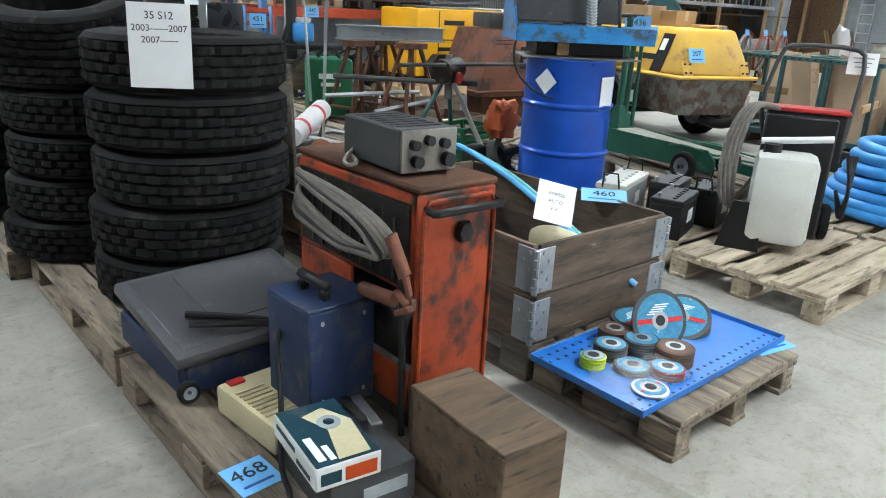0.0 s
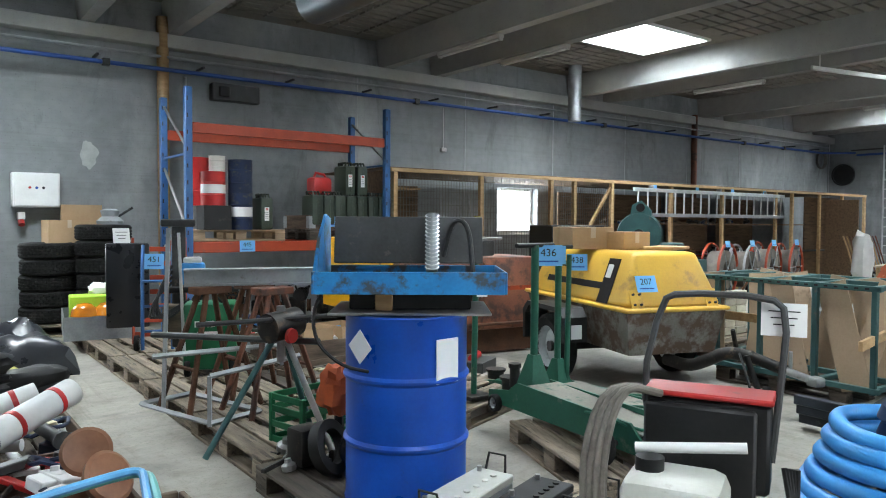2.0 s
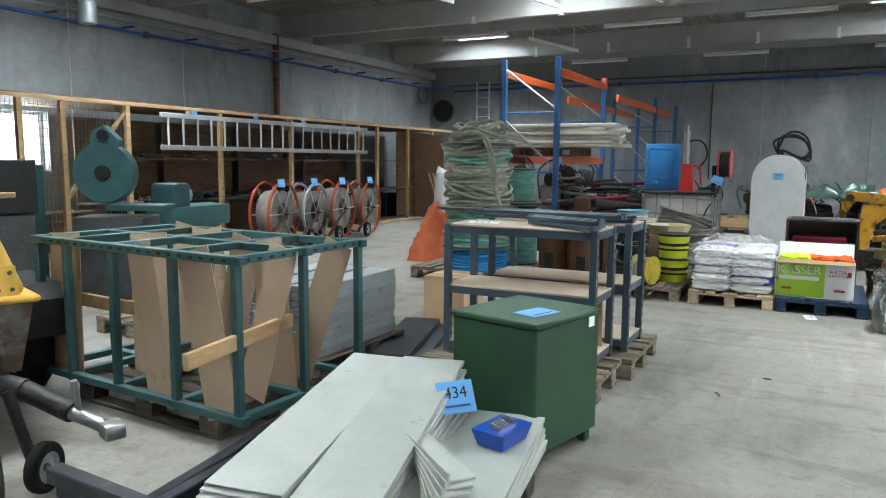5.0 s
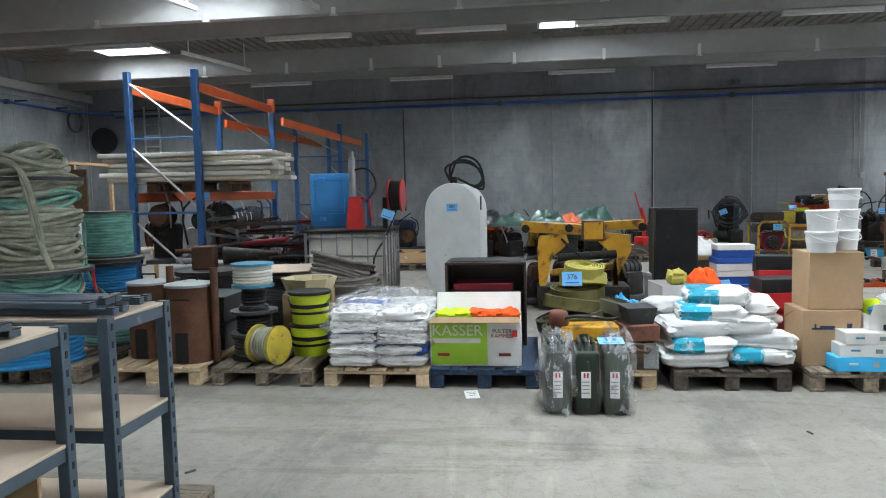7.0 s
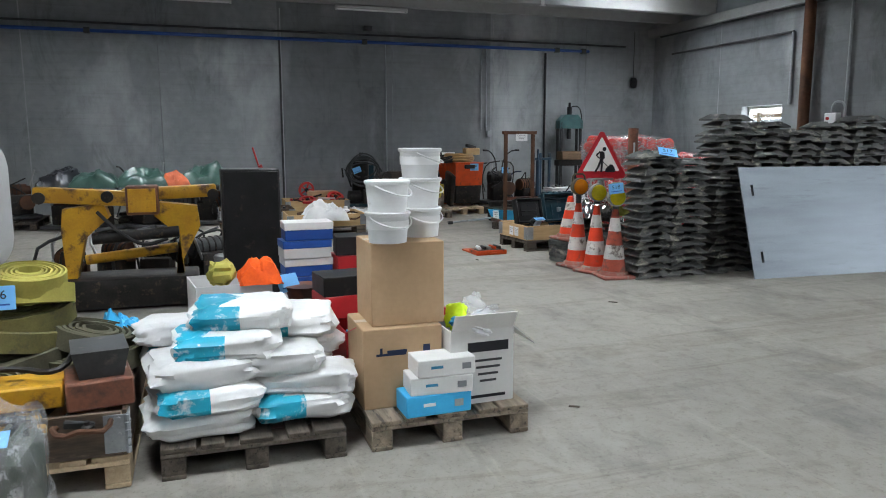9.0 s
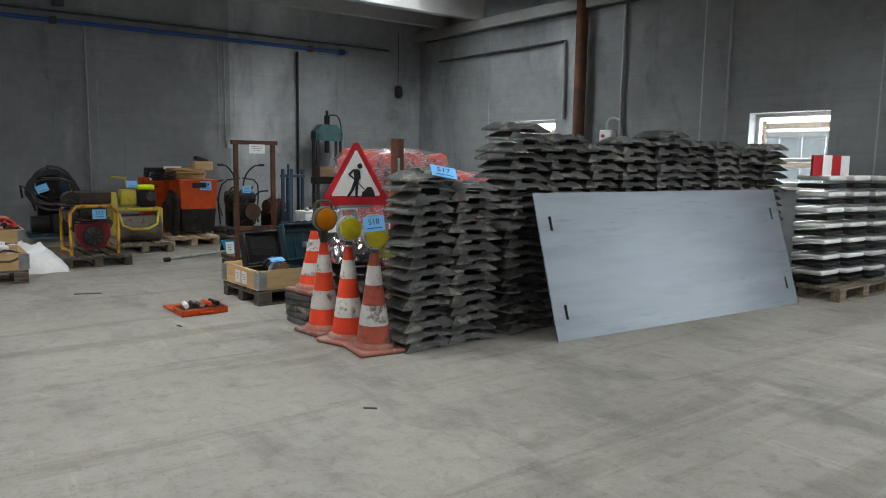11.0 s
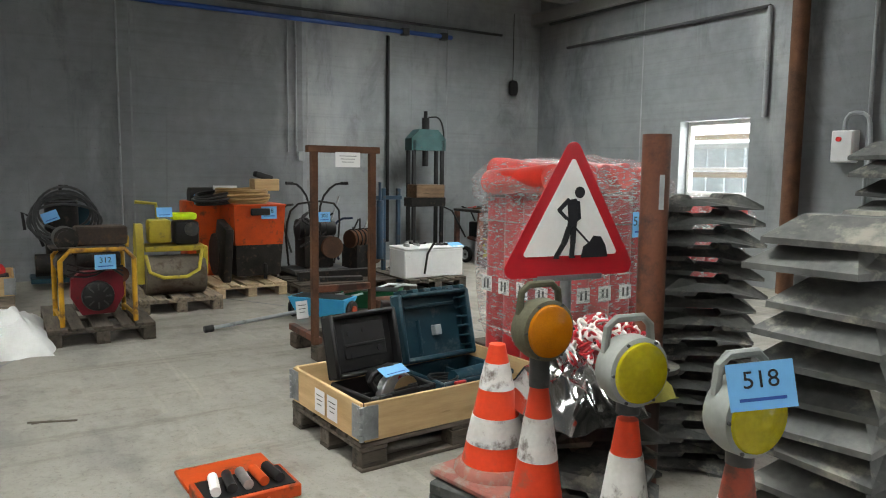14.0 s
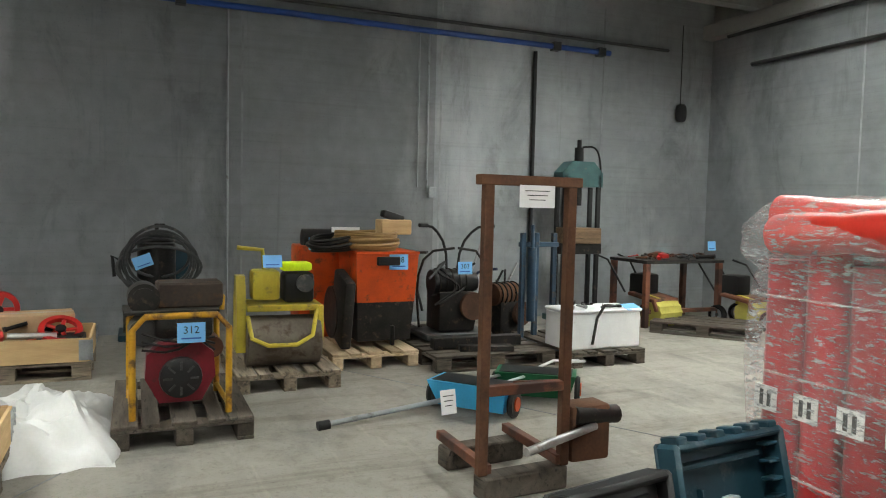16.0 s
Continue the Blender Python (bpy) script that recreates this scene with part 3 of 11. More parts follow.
        for a, b in zip(rings, rings[1:]):
            for k in range(nu):
                self.bm.faces.new((a[k], a[(k + 1) % nu], b[(k + 1) % nu], b[k]))
        for k in range(nu):
            self.bm.faces.new((lo, rings[0][(k + 1) % nu], rings[0][k]))
            self.bm.faces.new((rings[-1][k], rings[-1][(k + 1) % nu], hi))
        return self

    def heap(self, sx, sy, sz, seed=0, n=26, sharp=1.0, freq=3.0):
        """A crumpled sheet heap standing on z = 0."""
        v = []
        for j in range(n + 1):
            row = []
            for i in range(n + 1):
                u, w = i / n * 2 - 1, j / n * 2 - 1
                r = min(1.0, math.hypot(u, w))
                h = max(0.0, 1 - r ** 2.2) ** 0.6
                f = 0.72 + 0.45 * noise.noise((u * freq * 0.7 + seed * 5, w * freq * 0.7, seed)) + 0.30 * abs(noise.noise((u * freq * 1.3, w * freq * 1.3, seed + 9))) + 0.22 * abs(noise.noise((u * freq * 2.4 + 3, w * freq * 1.6, seed + 4)))
                e = 1 + 0.14 * noise.noise((u * 2 + seed, w * 2, 4))
                s = 1 / max(abs(u), abs(w), 1e-6) * r if r > 0 else 1
                row.append(self.bm.verts.new((u * s * sx / 2 * e, w * s * sy / 2 * e, sz * h * f * sharp + 0.002)))
            v.append(row)
        for j in range(n):
            for i in range(n):
                self.bm.faces.new((v[j][i], v[j][i + 1], v[j + 1][i + 1], v[j + 1][i]))
        return self


def mesh_of(name, g, mat, sharp=38):
    bm = g.bm if isinstance(g, G) else g
    bmesh.ops.recalc_face_normals(bm, faces=bm.faces)
    me = bpy.data.meshes.new(name)
    bm.to_mesh(me)
    bm.free()
    me.materials.append(M[mat] if isinstance(mat, str) else mat)
    me.shade_smooth()
    me.set_sharp_from_angle(angle=radians(sharp))
    return me


def part(name, g, mat, parent, label="", at=None):
    ob = new(name, mesh_of(name, g, mat))
    ob.parent = parent
    if at is not None:
        ob.matrix_basis = at
    if label:
        ob["label"] = label
    return ob


def share(name, me, parent, at):
    ob = new(name, me)
    ob.parent = parent
    ob.matrix_basis = at
    return ob


def thing(name, label, category, x=0.0, y=0.0, z=0.0, rz=0.0, group="", kind="", rx=0.0, ry=0.0):
    ob = new(name)
    ob.empty_display_size = 0.1
    ob.matrix_basis = pose(x, y, z, rx, ry, rz)
    return tagged(ob, label, category, group, kind)


def solid(name, g, mat, label, category, x=0.0, y=0.0, z=0.0, rz=0.0, group="", kind="", rx=0.0, ry=0.0):
    """A thing that is one mesh."""
    ob = new(name, mesh_of(name, g, mat))
    ob.matrix_basis = pose(x, y, z, rx, ry, rz)
    return tagged(ob, label, category, group, kind)


TEXTS = {}


def text_mesh(body, size, mat):
    key = (body, size, mat)
    if key not in TEXTS:
        cu = bpy.data.curves.new("writing", "FONT")
        cu.body, cu.size, cu.align_x, cu.align_y, cu.resolution_u, cu.extrude = body, size, "CENTER", "CENTER", 3, 0.0004
        ob = bpy.data.objects.new("writing", cu)
        me = bpy.data.meshes.new_from_object(ob)
        me.name = "writing"
        me.materials.clear()
        me.materials.append(M[mat])
        bpy.data.objects.remove(ob)
        bpy.data.curves.remove(cu)
        TEXTS[key] = me
    return TEXTS[key]


def writing(body, size, mat, parent, at, name="writing"):
    return share(name, text_mesh(body, size, mat), parent, at)


def lot_label(number, x, y, z, rx=90.0, ry=0.0, rz=0.0, w=0.20, h=0.14, on="on the lot"):
    """A blue paper lot label; local x, y is the sheet, local z faces the reader."""
    g = G()
    g.box(0, 0, 0, w, h, 0.0016)
    ob = solid("lot_label", g, "blue_paper", "pale blue paper lot label " + (number + " " if number else "") + on, "lot label", x, y, z, rz, "lot labels", "", rx, ry)
    if number:
        writing(number, h * 0.52, "ink", ob, pose(0, h * 0.12, 0.0012), "number")
    b = G()
    b.box(0, -h * 0.28, 0.0012, w * 0.7, h * 0.07, 0.0008)
    part("print_line", b, "ink_blue", ob)
    return ob


def sheet_paper(x, y, z, rx, ry, rz, w=0.21, h=0.297, label="white paper note with black print", lines=()):
    g = G()
    g.box(0, 0, 0, w, h, 0.0015)
    ob = solid("paper_note", g, "paper", label, "paper note", x, y, z, rz, "", "", rx, ry)
    for body, size, yy in lines:
        writing(body, size, "ink", ob, pose(0, yy, 0.0012))
    if not lines:
        for k in range(3):
            b = G()
            b.box(0, h * (0.25 - 0.2 * k), 0.0012, w * (0.7 - 0.12 * k), h * 0.035, 0.0008)
            part("print_line", b, "ink", ob)
    return ob

# ---- the hall ----
XW, XE, YS, YN = -7.0, 25.6, -12.4, 11.25
DECK, RIB = 4.62, 4.17
RIBS = [4.0 + 4.865 * k for k in range(-2, 5)] + [5.17 + 4.865 * k for k in range(-3, 5)]
RIBS = [x for x in RIBS if XW < x < XE]
EVEN_Y, ODD_Y = (4.45, -4.6), (8.2, -1.2, -9.9)

g = G()
g.box((XW + XE) / 2, (YS + YN) / 2, -0.1, XE - XW + 0.6, YN - YS + 0.6, 0.2)
floor = tagged(new("floor", mesh_of("floor", g, "floor")), "dusty worn grey concrete warehouse floor with scuffs", "floor", kind="structure")
for x0, y0, x1, y1 in ((13.0, -12.3, 25.5, -4.9), (19.6, -3.0, 25.5, -6.9)):
    a, b = Vector((x0, y0, 0.0015)), Vector((x1, y1, 0.0015))
    s = G()
    d = b - a
    s.box(0, 0, 0, d.length, 0.008, 0.003)
    part("saw_cut", s, "joint", floor, at=Matrix.Translation((a + b) / 2) @ Matrix.Rotation(math.atan2(d.y, d.x), 4, "Z"))


def wall_with_holes(name, along, fixed, a0, a1, holes, out, label):
    """A wall 0.3 thick along x or y, its inner face at fixed, the body on the out side, with holes (a0, a1, z0, z1)."""
    g = G()
    cuts = sorted(holes)
    t = 0.3
    mid = fixed + out * t / 2

    def slab(p, q, z0, z1):
        if along == "x":
            g.box((p + q) / 2, mid, (z0 + z1) / 2, q - p, t, z1 - z0)
        else:
            g.box(mid, (p + q) / 2, (z0 + z1) / 2, t, q - p, z1 - z0)

    p = a0
    for h0, h1, z0, z1 in cuts:
        slab(p, h0, 0, DECK + 0.3)
        slab(h0, h1, 0, z0)
        slab(h0, h1, z1, DECK + 0.3)
        p = h1
    slab(p, a1, 0, DECK + 0.3)
    return tagged(new(name, mesh_of(name, g, "wall")), label, "wall", kind="structure")


WIN_N = [(1.75, 2.80, 1.22, 2.24), (11.62, 12.76, 1.22, 2.16)]
WIN_S = [(16.42, 17.52, 1.12, 2.12), (21.28, 22.40, 1.12, 2.16), (3.0, 4.1, 1.12, 2.12), (9.5, 13.2, 0.0, 3.6)]
wall_n = wall_with_holes("wall_north", "x", YN, XW - 0.3, XE + 0.3, WIN_N, 1, "grey precast concrete wall with panel joints and pale patches")
wall_s = wall_with_holes("wall_south", "x", YS, XW - 0.3, XE + 0.3, WIN_S, -1, "grey precast concrete wall with small windows")
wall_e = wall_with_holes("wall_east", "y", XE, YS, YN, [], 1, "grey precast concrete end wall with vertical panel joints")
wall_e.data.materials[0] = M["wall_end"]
wall_w = wall_with_holes("wall_west", "y", XW, YS, YN, [], -1, "grey precast concrete end wall")

for k in range(-1, 12):
    y = 8.8 - 2.41 * k
    if YS < y < YN:
        s = G()
        s.box(XE - 0.002, y, 2.1, 0.006, 0.022, 4.2)
        part("panel_joint", s, "pale_joint" if k % 2 else "joint", wall_e)
for x in (-4.6, -2.2, 0.2, 2.6, 5.0, 8.35, 10.77, 13.2, 15.6, 18.05, 20.5, 22.9):
    s = G()
    s.box(x, YN - 0.002, 2.1, 0.022, 0.006, 4.2)
    part("panel_joint", s, "pale_joint", wall_n)
    if x > 13:
        s = G()
        s.box(x + 0.25, YS + 0.002, 2.1, 0.022, 0.006, 4.2)
        part("panel_joint", s, "pale_joint", wall_s)


def ceiling():
    """Slab with skylight holes, its underside laid with slotted boards."""
    bays = sorted([4.0 + 4.865 * k for k in range(-3, 6)])
    holes = []
    for k, x in enumerate(bays):
        c = x + 1.17 + 1.83
        for y in (ODD_Y if (k - 3) % 2 == 1 else EVEN_Y):
            if XW < c - 1 and c + 1 < XE:
                o = -0.25 if (c > 20 and y == -1.2) else 0.35
                holes.append((c + o - 1.0, c + o + 1.0, y - 0.72, y + 0.72))
    xs = sorted({XW - 0.3, XE + 0.3, *[h[0] for h in holes], *[h[1] for h in holes]})
    verts, faces = [], []

    def add(x0, x1, y0, y1, z0, z1):
        b = len(verts)
        verts.extend([(x0, y0, z0), (x1, y0, z0), (x1, y1, z0), (x0, y1, z0), (x0, y0, z1), (x1, y0, z1), (x1, y1, z1), (x0, y1, z1)])
        faces.extend([(b, b + 3, b + 2, b + 1), (b + 4, b + 5, b + 6, b + 7), (b, b + 1, b + 5, b + 4), (b + 1, b + 2, b + 6, b + 5), (b + 2, b + 3, b + 7, b + 6), (b + 3, b, b + 4, b + 7)])

    for x0, x1 in zip(xs, xs[1:]):
        cuts = sorted((h[2], h[3]) for h in holes if h[0] <= x0 + 1e-6 and h[1] >= x1 - 1e-6)
        y = YS - 0.3
        for a, b in cuts:
            add(x0, x1, y, a, DECK + 0.03, DECK + 0.25)
            y = b
        add(x0, x1, y, YN + 0.3, DECK + 0.03, DECK + 0.25)
    for x in bays:
        a, b = x + 1.17 + 0.16, x + 4.865 - 0.16
        nx = 6
        w = (b - a) / nx
        for i in range(nx):
            x0, x1 = a + i * w + 0.03, a + (i + 1) * w - 0.03
            if x0 < XW or x1 > XE:
                continue
            y = YS + 0.1
            while y < YN - 0.3:
                y1 = y + 0.16
                if not any(h[0] - 0.1 < x1 and x0 < h[1] + 0.1 and h[2] - 0.1 < y1 and y < h[3] + 0.1 for h in holes):
                    add(x0, x1, y, y1, DECK, DECK + 0.03)
                y = y1 + 0.05
    me = bpy.data.meshes.new("ceiling")
    me.from_pydata(verts, [], faces)
    me.materials.append(M["deck"])
    me.update()
    tagged(new("ceiling", me), "dark ceiling of slotted boards between concrete ribs", "ceiling", kind="structure")
    return holes


SKYLIGHTS = ceiling()
for n, (x0, x1, y0, y1) in enumerate(SKYLIGHTS):
    f = thing("skylight", "bright opal skylight in a pale frame in the ceiling", "skylight", (x0 + x1) / 2, (y0 + y1) / 2, DECK, group="skylights", kind="structure")
    w, h = x1 - x0, y1 - y0
    for sx, sy, px, py in ((w, 0.05, 0, -h / 2 + 0.025), (w, 0.05, 0, h / 2 - 0.025), (0.05, h - 0.1, -w / 2 + 0.025, 0), (0.05, h - 0.1, w / 2 - 0.025, 0)):
        c = G()
        c.box(px, py, 0.32, sx, sy, 0.66)
        part("frame", c, "white", f)
    # the pane itself emits, standing in for daylight that shines through it
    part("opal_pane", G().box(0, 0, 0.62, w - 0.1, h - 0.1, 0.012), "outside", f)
    area_lamp("skylight_lamp", pose((x0 + x1) / 2, (y0 + y1) / 2, DECK + 0.57), w - 0.12, h - 0.12, SKYLIGHT_W)

for x in RIBS:
    s = G()
    L = YN - YS
    s.prism([(-0.09, RIB), (0.09, RIB), (0.15, DECK + 0.03), (-0.15, DECK + 0.03)], L - 0.02, Matrix.Translation((x, (YN + YS) / 2, 0)))
    tagged(new("beam", mesh_of("beam", s, "rib")), "pale grey concrete roof rib spanning the hall", "beam", "roof ribs", "structure")
for y, sgn in ((YN, -1), (YS, 1)):
    s = G()
    s.box((XW + XE) / 2, y + sgn * 0.11, 4.06, XE - XW, 0.2, 0.20, 0.01)
    tagged(new("ledge_beam", mesh_of("ledge_beam", s, "rib")), "concrete ledge that carries the roof ribs", "beam", "", "structure")


def hook_bracket(x, y):
    t = thing("hook_bracket", "white steel bracket under a roof rib", "bracket", x, y, 0, group="brackets")
    part("strap", G().box(-0.10, 0, 4.28, 0.012, 0.07, 0.30, 0.003), "lampwhite", t)
    part("foot", G().box(-0.10, 0, 4.14, 0.06, 0.12, 0.02, 0.004), "lampwhite", t)


for y in (6.9, 5.0, 3.1, 1.6, 0.0, -1.87, -3.8, -6.1, -8.2):
    hook_bracket(23.45, y)
for y in (6.4, 4.6, 2.6, 0.7, -1.4):
    hook_bracket(18.6, y)


def tube_lamp(x, y, z=4.13, rz=90.0, length=1.5):
    t = thing("strip_light", "unlit fluorescent strip light under a roof rib", "lamp", x, y, z, rz, "strip lights")
    part("body", G().box(0, 0, 0, length, 0.11, 0.06, 0.012), "lampwhite", t)
    part("tube", G().cyl((-length / 2 + 0.05, 0, -0.045), (length / 2 - 0.05, 0, -0.045), 0.016, 10), "white", t)
    for s in (-1, 1):
        part("end_cap", G().box(s * (length / 2 - 0.02), 0, -0.03, 0.04, 0.07, 0.06, 0.006), "lampwhite", t)


for x, ys in ((10.05, (8.6, 2.2, -3.0)), (14.93, (8.2, 4.6, 0.4, -3.0)), (19.8, (7.0, 3.4, 0.8, -1.8, -5.0)), (24.67, (5.6, 2.2, -1.5, -5.0)), (8.87, (8.8, 4.0))):
    for y in ys:
        tube_lamp(x, y)
# white cross rails slung between ribs
for x, y in ((15.5, 6.1), (16.6, 4.6), (21.6, 5.8), (16.9, 2.9)):
    s = G()
    s.box(0, 0, 0, 0.05, 2.2, 0.07, 0.006)
    s.cyl((0, 0.9, 0), (0, 0.9, 0.52), 0.012, 8).cyl((0, -0.9, 0), (0, -0.9, 0.52), 0.012, 8)
    solid("ceiling_rail", s, "lampwhite", "white steel rail slung under the roof", "rail", x, y, 4.12, 78.0, "ceiling rails")


def air_pipe(name, pts, r, mat, label, clamps=()):
    t = thing(name, label, "pipe", kind="structure")
    part("pipe", G().tube(pts, r, 10), mat, t)
    for c in clamps:
        part("clamp", G().box(*c, r * 3, r * 3, r * 3, 0.004), "dark_grey", t)
    return t


air_pipe("air_pipe", [(-6.5, 10.95, 3.62), (24.6, 10.95, 3.62), (25.3, 10.3, 3.62)], 0.032, "airline", "blue painted compressed air pipe along the wall", [(x, 10.95, 3.62) for x in (4.2, 9.4, 14.5, 20.2, 22.3)])
air_pipe("air_pipe", [(25.42, 10.3, 3.56), (25.42, -10.45, 3.56)], 0.036, "airline", "blue painted compressed air pipe along the end wall", [(25.42, y, 3.56) for y in (5.2, 0.4, -5.0, -9.6, -10.3)])
air_pipe("conduit", [(-6.5, 11.05, 3.82), (25.2, 11.05, 3.82)], 0.022, "grey", "grey steel conduit under the roof")
air_pipe("conduit", [(25.5, 10.5, 3.72), (25.5, -11.5, 3.72)], 0.022, "dark_grey", "dark steel conduit on the end wall")
air_pipe("conduit", [(12.0, -12.3, 3.95), (25.2, -12.3, 3.95)], 0.03, "dark_grey", "dark steel conduit under the roof")
for k in range(15):
    s = G()
    s.box(4.1 + 1.45 * k, 11.1, 3.72, 0.03, 0.3, 0.03)
    solid("pipe_bracket", s, "dark_grey", "small steel pipe bracket on the wall", "bracket", group="pipe brackets")
for y, z0, z1, r, mt in ((-3.22, 0.1, 3.55, 0.02, "dark_grey"), (-9.38, 0.3, 3.5, 0.028, "black_steel"), (-7.756, 1.68, 3.6, 0.012, "grey"), (-7.884, 1.62, 3.6, 0.012, "grey"), (-5.5, 0.1, 3.6, 0.012, "grey"), (2.8, 1.0, 3.5, 0.018, "dark_grey")):
    air_pipe("conduit", [(25.56, y, z0), (25.56, y, z1)], r, mt, "vertical steel conduit on the end wall")
s = G()
s.box(0, 0, 0, 0.06, 0.10, 0.14, 0.008)
solid("switch_box", s, "grey", "small grey switch box on the wall", "switch", 25.55, -7.95, 1.62)
for x, z0, z1, r, mt in ((21.05, 2.15, 3.5, 0.03, "grey"), (19.75, 0.5, 4.0, 0.025, "grey"), (17.85, 1.0, 4.0, 0.022, "grey")):
    air_pipe("conduit", [(x, -12.35, z0), (x, -12.35, z1)], r, mt, "vertical grey pipe on the wall")
air_pipe("conduit", [(21.05, -12.35, 3.5), (24.8, -12.35, 3.5)], 0.025, "dark_grey", "steel pipe along the wall")
t = thing("isolator_box", "pale grey isolator box with a red knob on the wall", "switch box", 19.99, YS + 0.07, 1.76)
part("body", G().box(0, 0, 0, 0.26, 0.13, 0.36, 0.012), "white", t)
part("door", G().box(0, 0.068, 0, 0.23, 0.010, 0.33, 0.004), "white", t)
part("knob", G().cyl((0.03, 0.07, 0.08), (0.03, 0.10, 0.08), 0.028, 12), "red", t)
part("conduit", G().tube([(0.02, 0, 0.18), (0.02, 0, 0.30), (-0.05, 0, 0.38), (-0.22, 0, 0.36), (-0.28, 0, 0.2), (-0.28, 0, -0.25)], 0.022, 8, smooth=1), "grey", t)
air_pipe("downpipe", [(20.55, -12.22, 0), (20.55, -12.22, 4.3)], 0.10, "rust", "brown rainwater pipe standing at the wall")
air_pipe("downpipe", [(5.0, 11.1, 0.5), (5.0, 11.1, 4.4)], 0.085, "timber", "brown rainwater pipe at the wall")
air_pipe("downpipe", [(18.15, 11.1, 0.5), (18.15, 11.1, 4.2)], 0.075, "rustbrown", "brown rainwater pipe at the wall")
for x, z0 in ((2.72, 1.0), (5.35, 1.0)):
    air_pipe("conduit", [(x, 11.2, z0), (x, 11.2, 3.6)], 0.025, "steel", "grey conduit on the wall")
air_pipe("hanging_cable", [(10.2, 11.2, 2.86), (10.2, 11.2, 3.6)], 0.008, "white", "white cable with a socket on the wall")
solid("wall_socket", G().box(0, 0, 0, 0.12, 0.07, 0.08, 0.01), "lampwhite", "white plastic socket hanging on a cable", "socket", 10.2, 11.2, 2.82)
t = thing("plaster_patch", "pale plaster patch on the concrete wall", "patch", 4.03, YN - 0.003, 2.35, kind="structure")
part("patch", G().prism([((0.11 + 0.05 * noise.noise((math.cos(a) * 1.7, math.sin(a) * 1.7, 2.0))) * math.cos(a), (0.18 + 0.10 * noise.noise((math.cos(a) * 1.7, math.sin(a) * 1.7, 5.0))) * math.sin(a)) for a in np.arange(30) * math.pi / 15], 0.006), "plaster", t)
# spiral ducts
t = thing("spiral_duct", "galvanised spiral ventilation duct hanging from the roof", "duct", 12.9, 10.35, 0)
part("duct", G().lathe([(0.13 + (0.006 if k % 2 else 0), 3.5 + 0.045 * k) for k in range(26)], 18), "zinc", t)
t = thing("spiral_duct", "wide galvanised spiral duct hanging under the roof", "duct", 5.1, 5.2, 3.5)
part("duct", G().lathe([(0.195 + (0.006 if k % 2 else 0), -1.2 + 0.05 * k) for k in range(51)], 24, Matrix.Rotation(radians(90), 4, "X") @ Matrix.Rotation(radians(2), 4, "Y")), "galv", t)
part("inner_ring", G().lathe([(0.19, 1.14), (0.15, 1.10), (0.19, 1.05)], 24, Matrix.Rotation(radians(-90), 4, "X")), "dark_grey", t)
for yy in (-0.9, 0.0, 0.9):
    part("hanger", G().box(-0.19, yy, 0.55, 0.02, 0.03, 1.1).box(0.19, yy, 0.55, 0.02, 0.03, 1.1), "zinc", t)
# wall fittings
t = thing("fuse_box", "white metal fuse box on the wall", "fuse box", 3.35, 11.14, 1.84)
part("body", G().box(0, 0, 0, 0.56, 0.2, 0.46, 0.012), "white", t)
part("door", G().box(0, -0.105, 0, 0.52, 0.012, 0.42, 0.006), "white", t)
for k, mt in enumerate(("red", "ink_blue", "ink")):
    part("indicator", G().cyl((-0.08 + 0.08 * k, -0.112, 0.03), (-0.08 + 0.08 * k, -0.122, 0.03), 0.018, 10), mt, t)
t = thing("power_socket", "red and white industrial wall socket", "socket", 3.18, 11.17, 1.45)
part("body", G().box(0, 0, 0.05, 0.09, 0.11, 0.10, 0.01), "white", t)
part("cap", G().cyl((0, -0.02, -0.02), (0, -0.06, -0.07), 0.04, 12), "red", t)
t = thing("wall_fan", "round black wall fan high in the corner", "fan", 25.56, 10.75, 2.98)
part("rim", G().lathe([(0.30, -0.05), (0.34, -0.05), (0.34, 0.05), (0.30, 0.05), (0.30, -0.05)], 28, Matrix.Rotation(radians(90), 4, "Y")), "black_steel", t)
part("grille", G().lathe([(0.02, -0.03), (0.30, -0.02), (0.30, 0.02), (0.02, 0.02)], 28, Matrix.Rotation(radians(90), 4, "Y")), "black", t)
t = thing("coiled_hose", "coil of pale hose hung on a wall hook", "hose", 25.0, 11.2, 3.45)
for k in range(3):
    part("coil", G().tube([(0.27 * math.cos(a) * (1 + 0.05 * k), -0.03 * k, 0.27 * math.sin(a)) for a in np.arange(24) * math.pi / 12], 0.014, 6, True), "cable", t)
air_pipe("chain_hoist_cord", [(25.5, -11.75, 2.95), (25.5, -11.75, 4.1)], 0.006, "black", "thin cord hanging from the roof")
solid("pulley", G().pillow(0, 0, 0, 0.10, 0.16, 0.26, seed=3), "black", "small black pulley block on a cord", "pulley", 25.48, -11.75, 2.86)
s = G()
s.box(0, 0, 0, 0.16, 0.18, 0.10, 0.02)
solid("wall_lamp", s, "dark_grey", "small dark wall lamp high on the end wall", "lamp", 25.5, -5.1, 3.86)


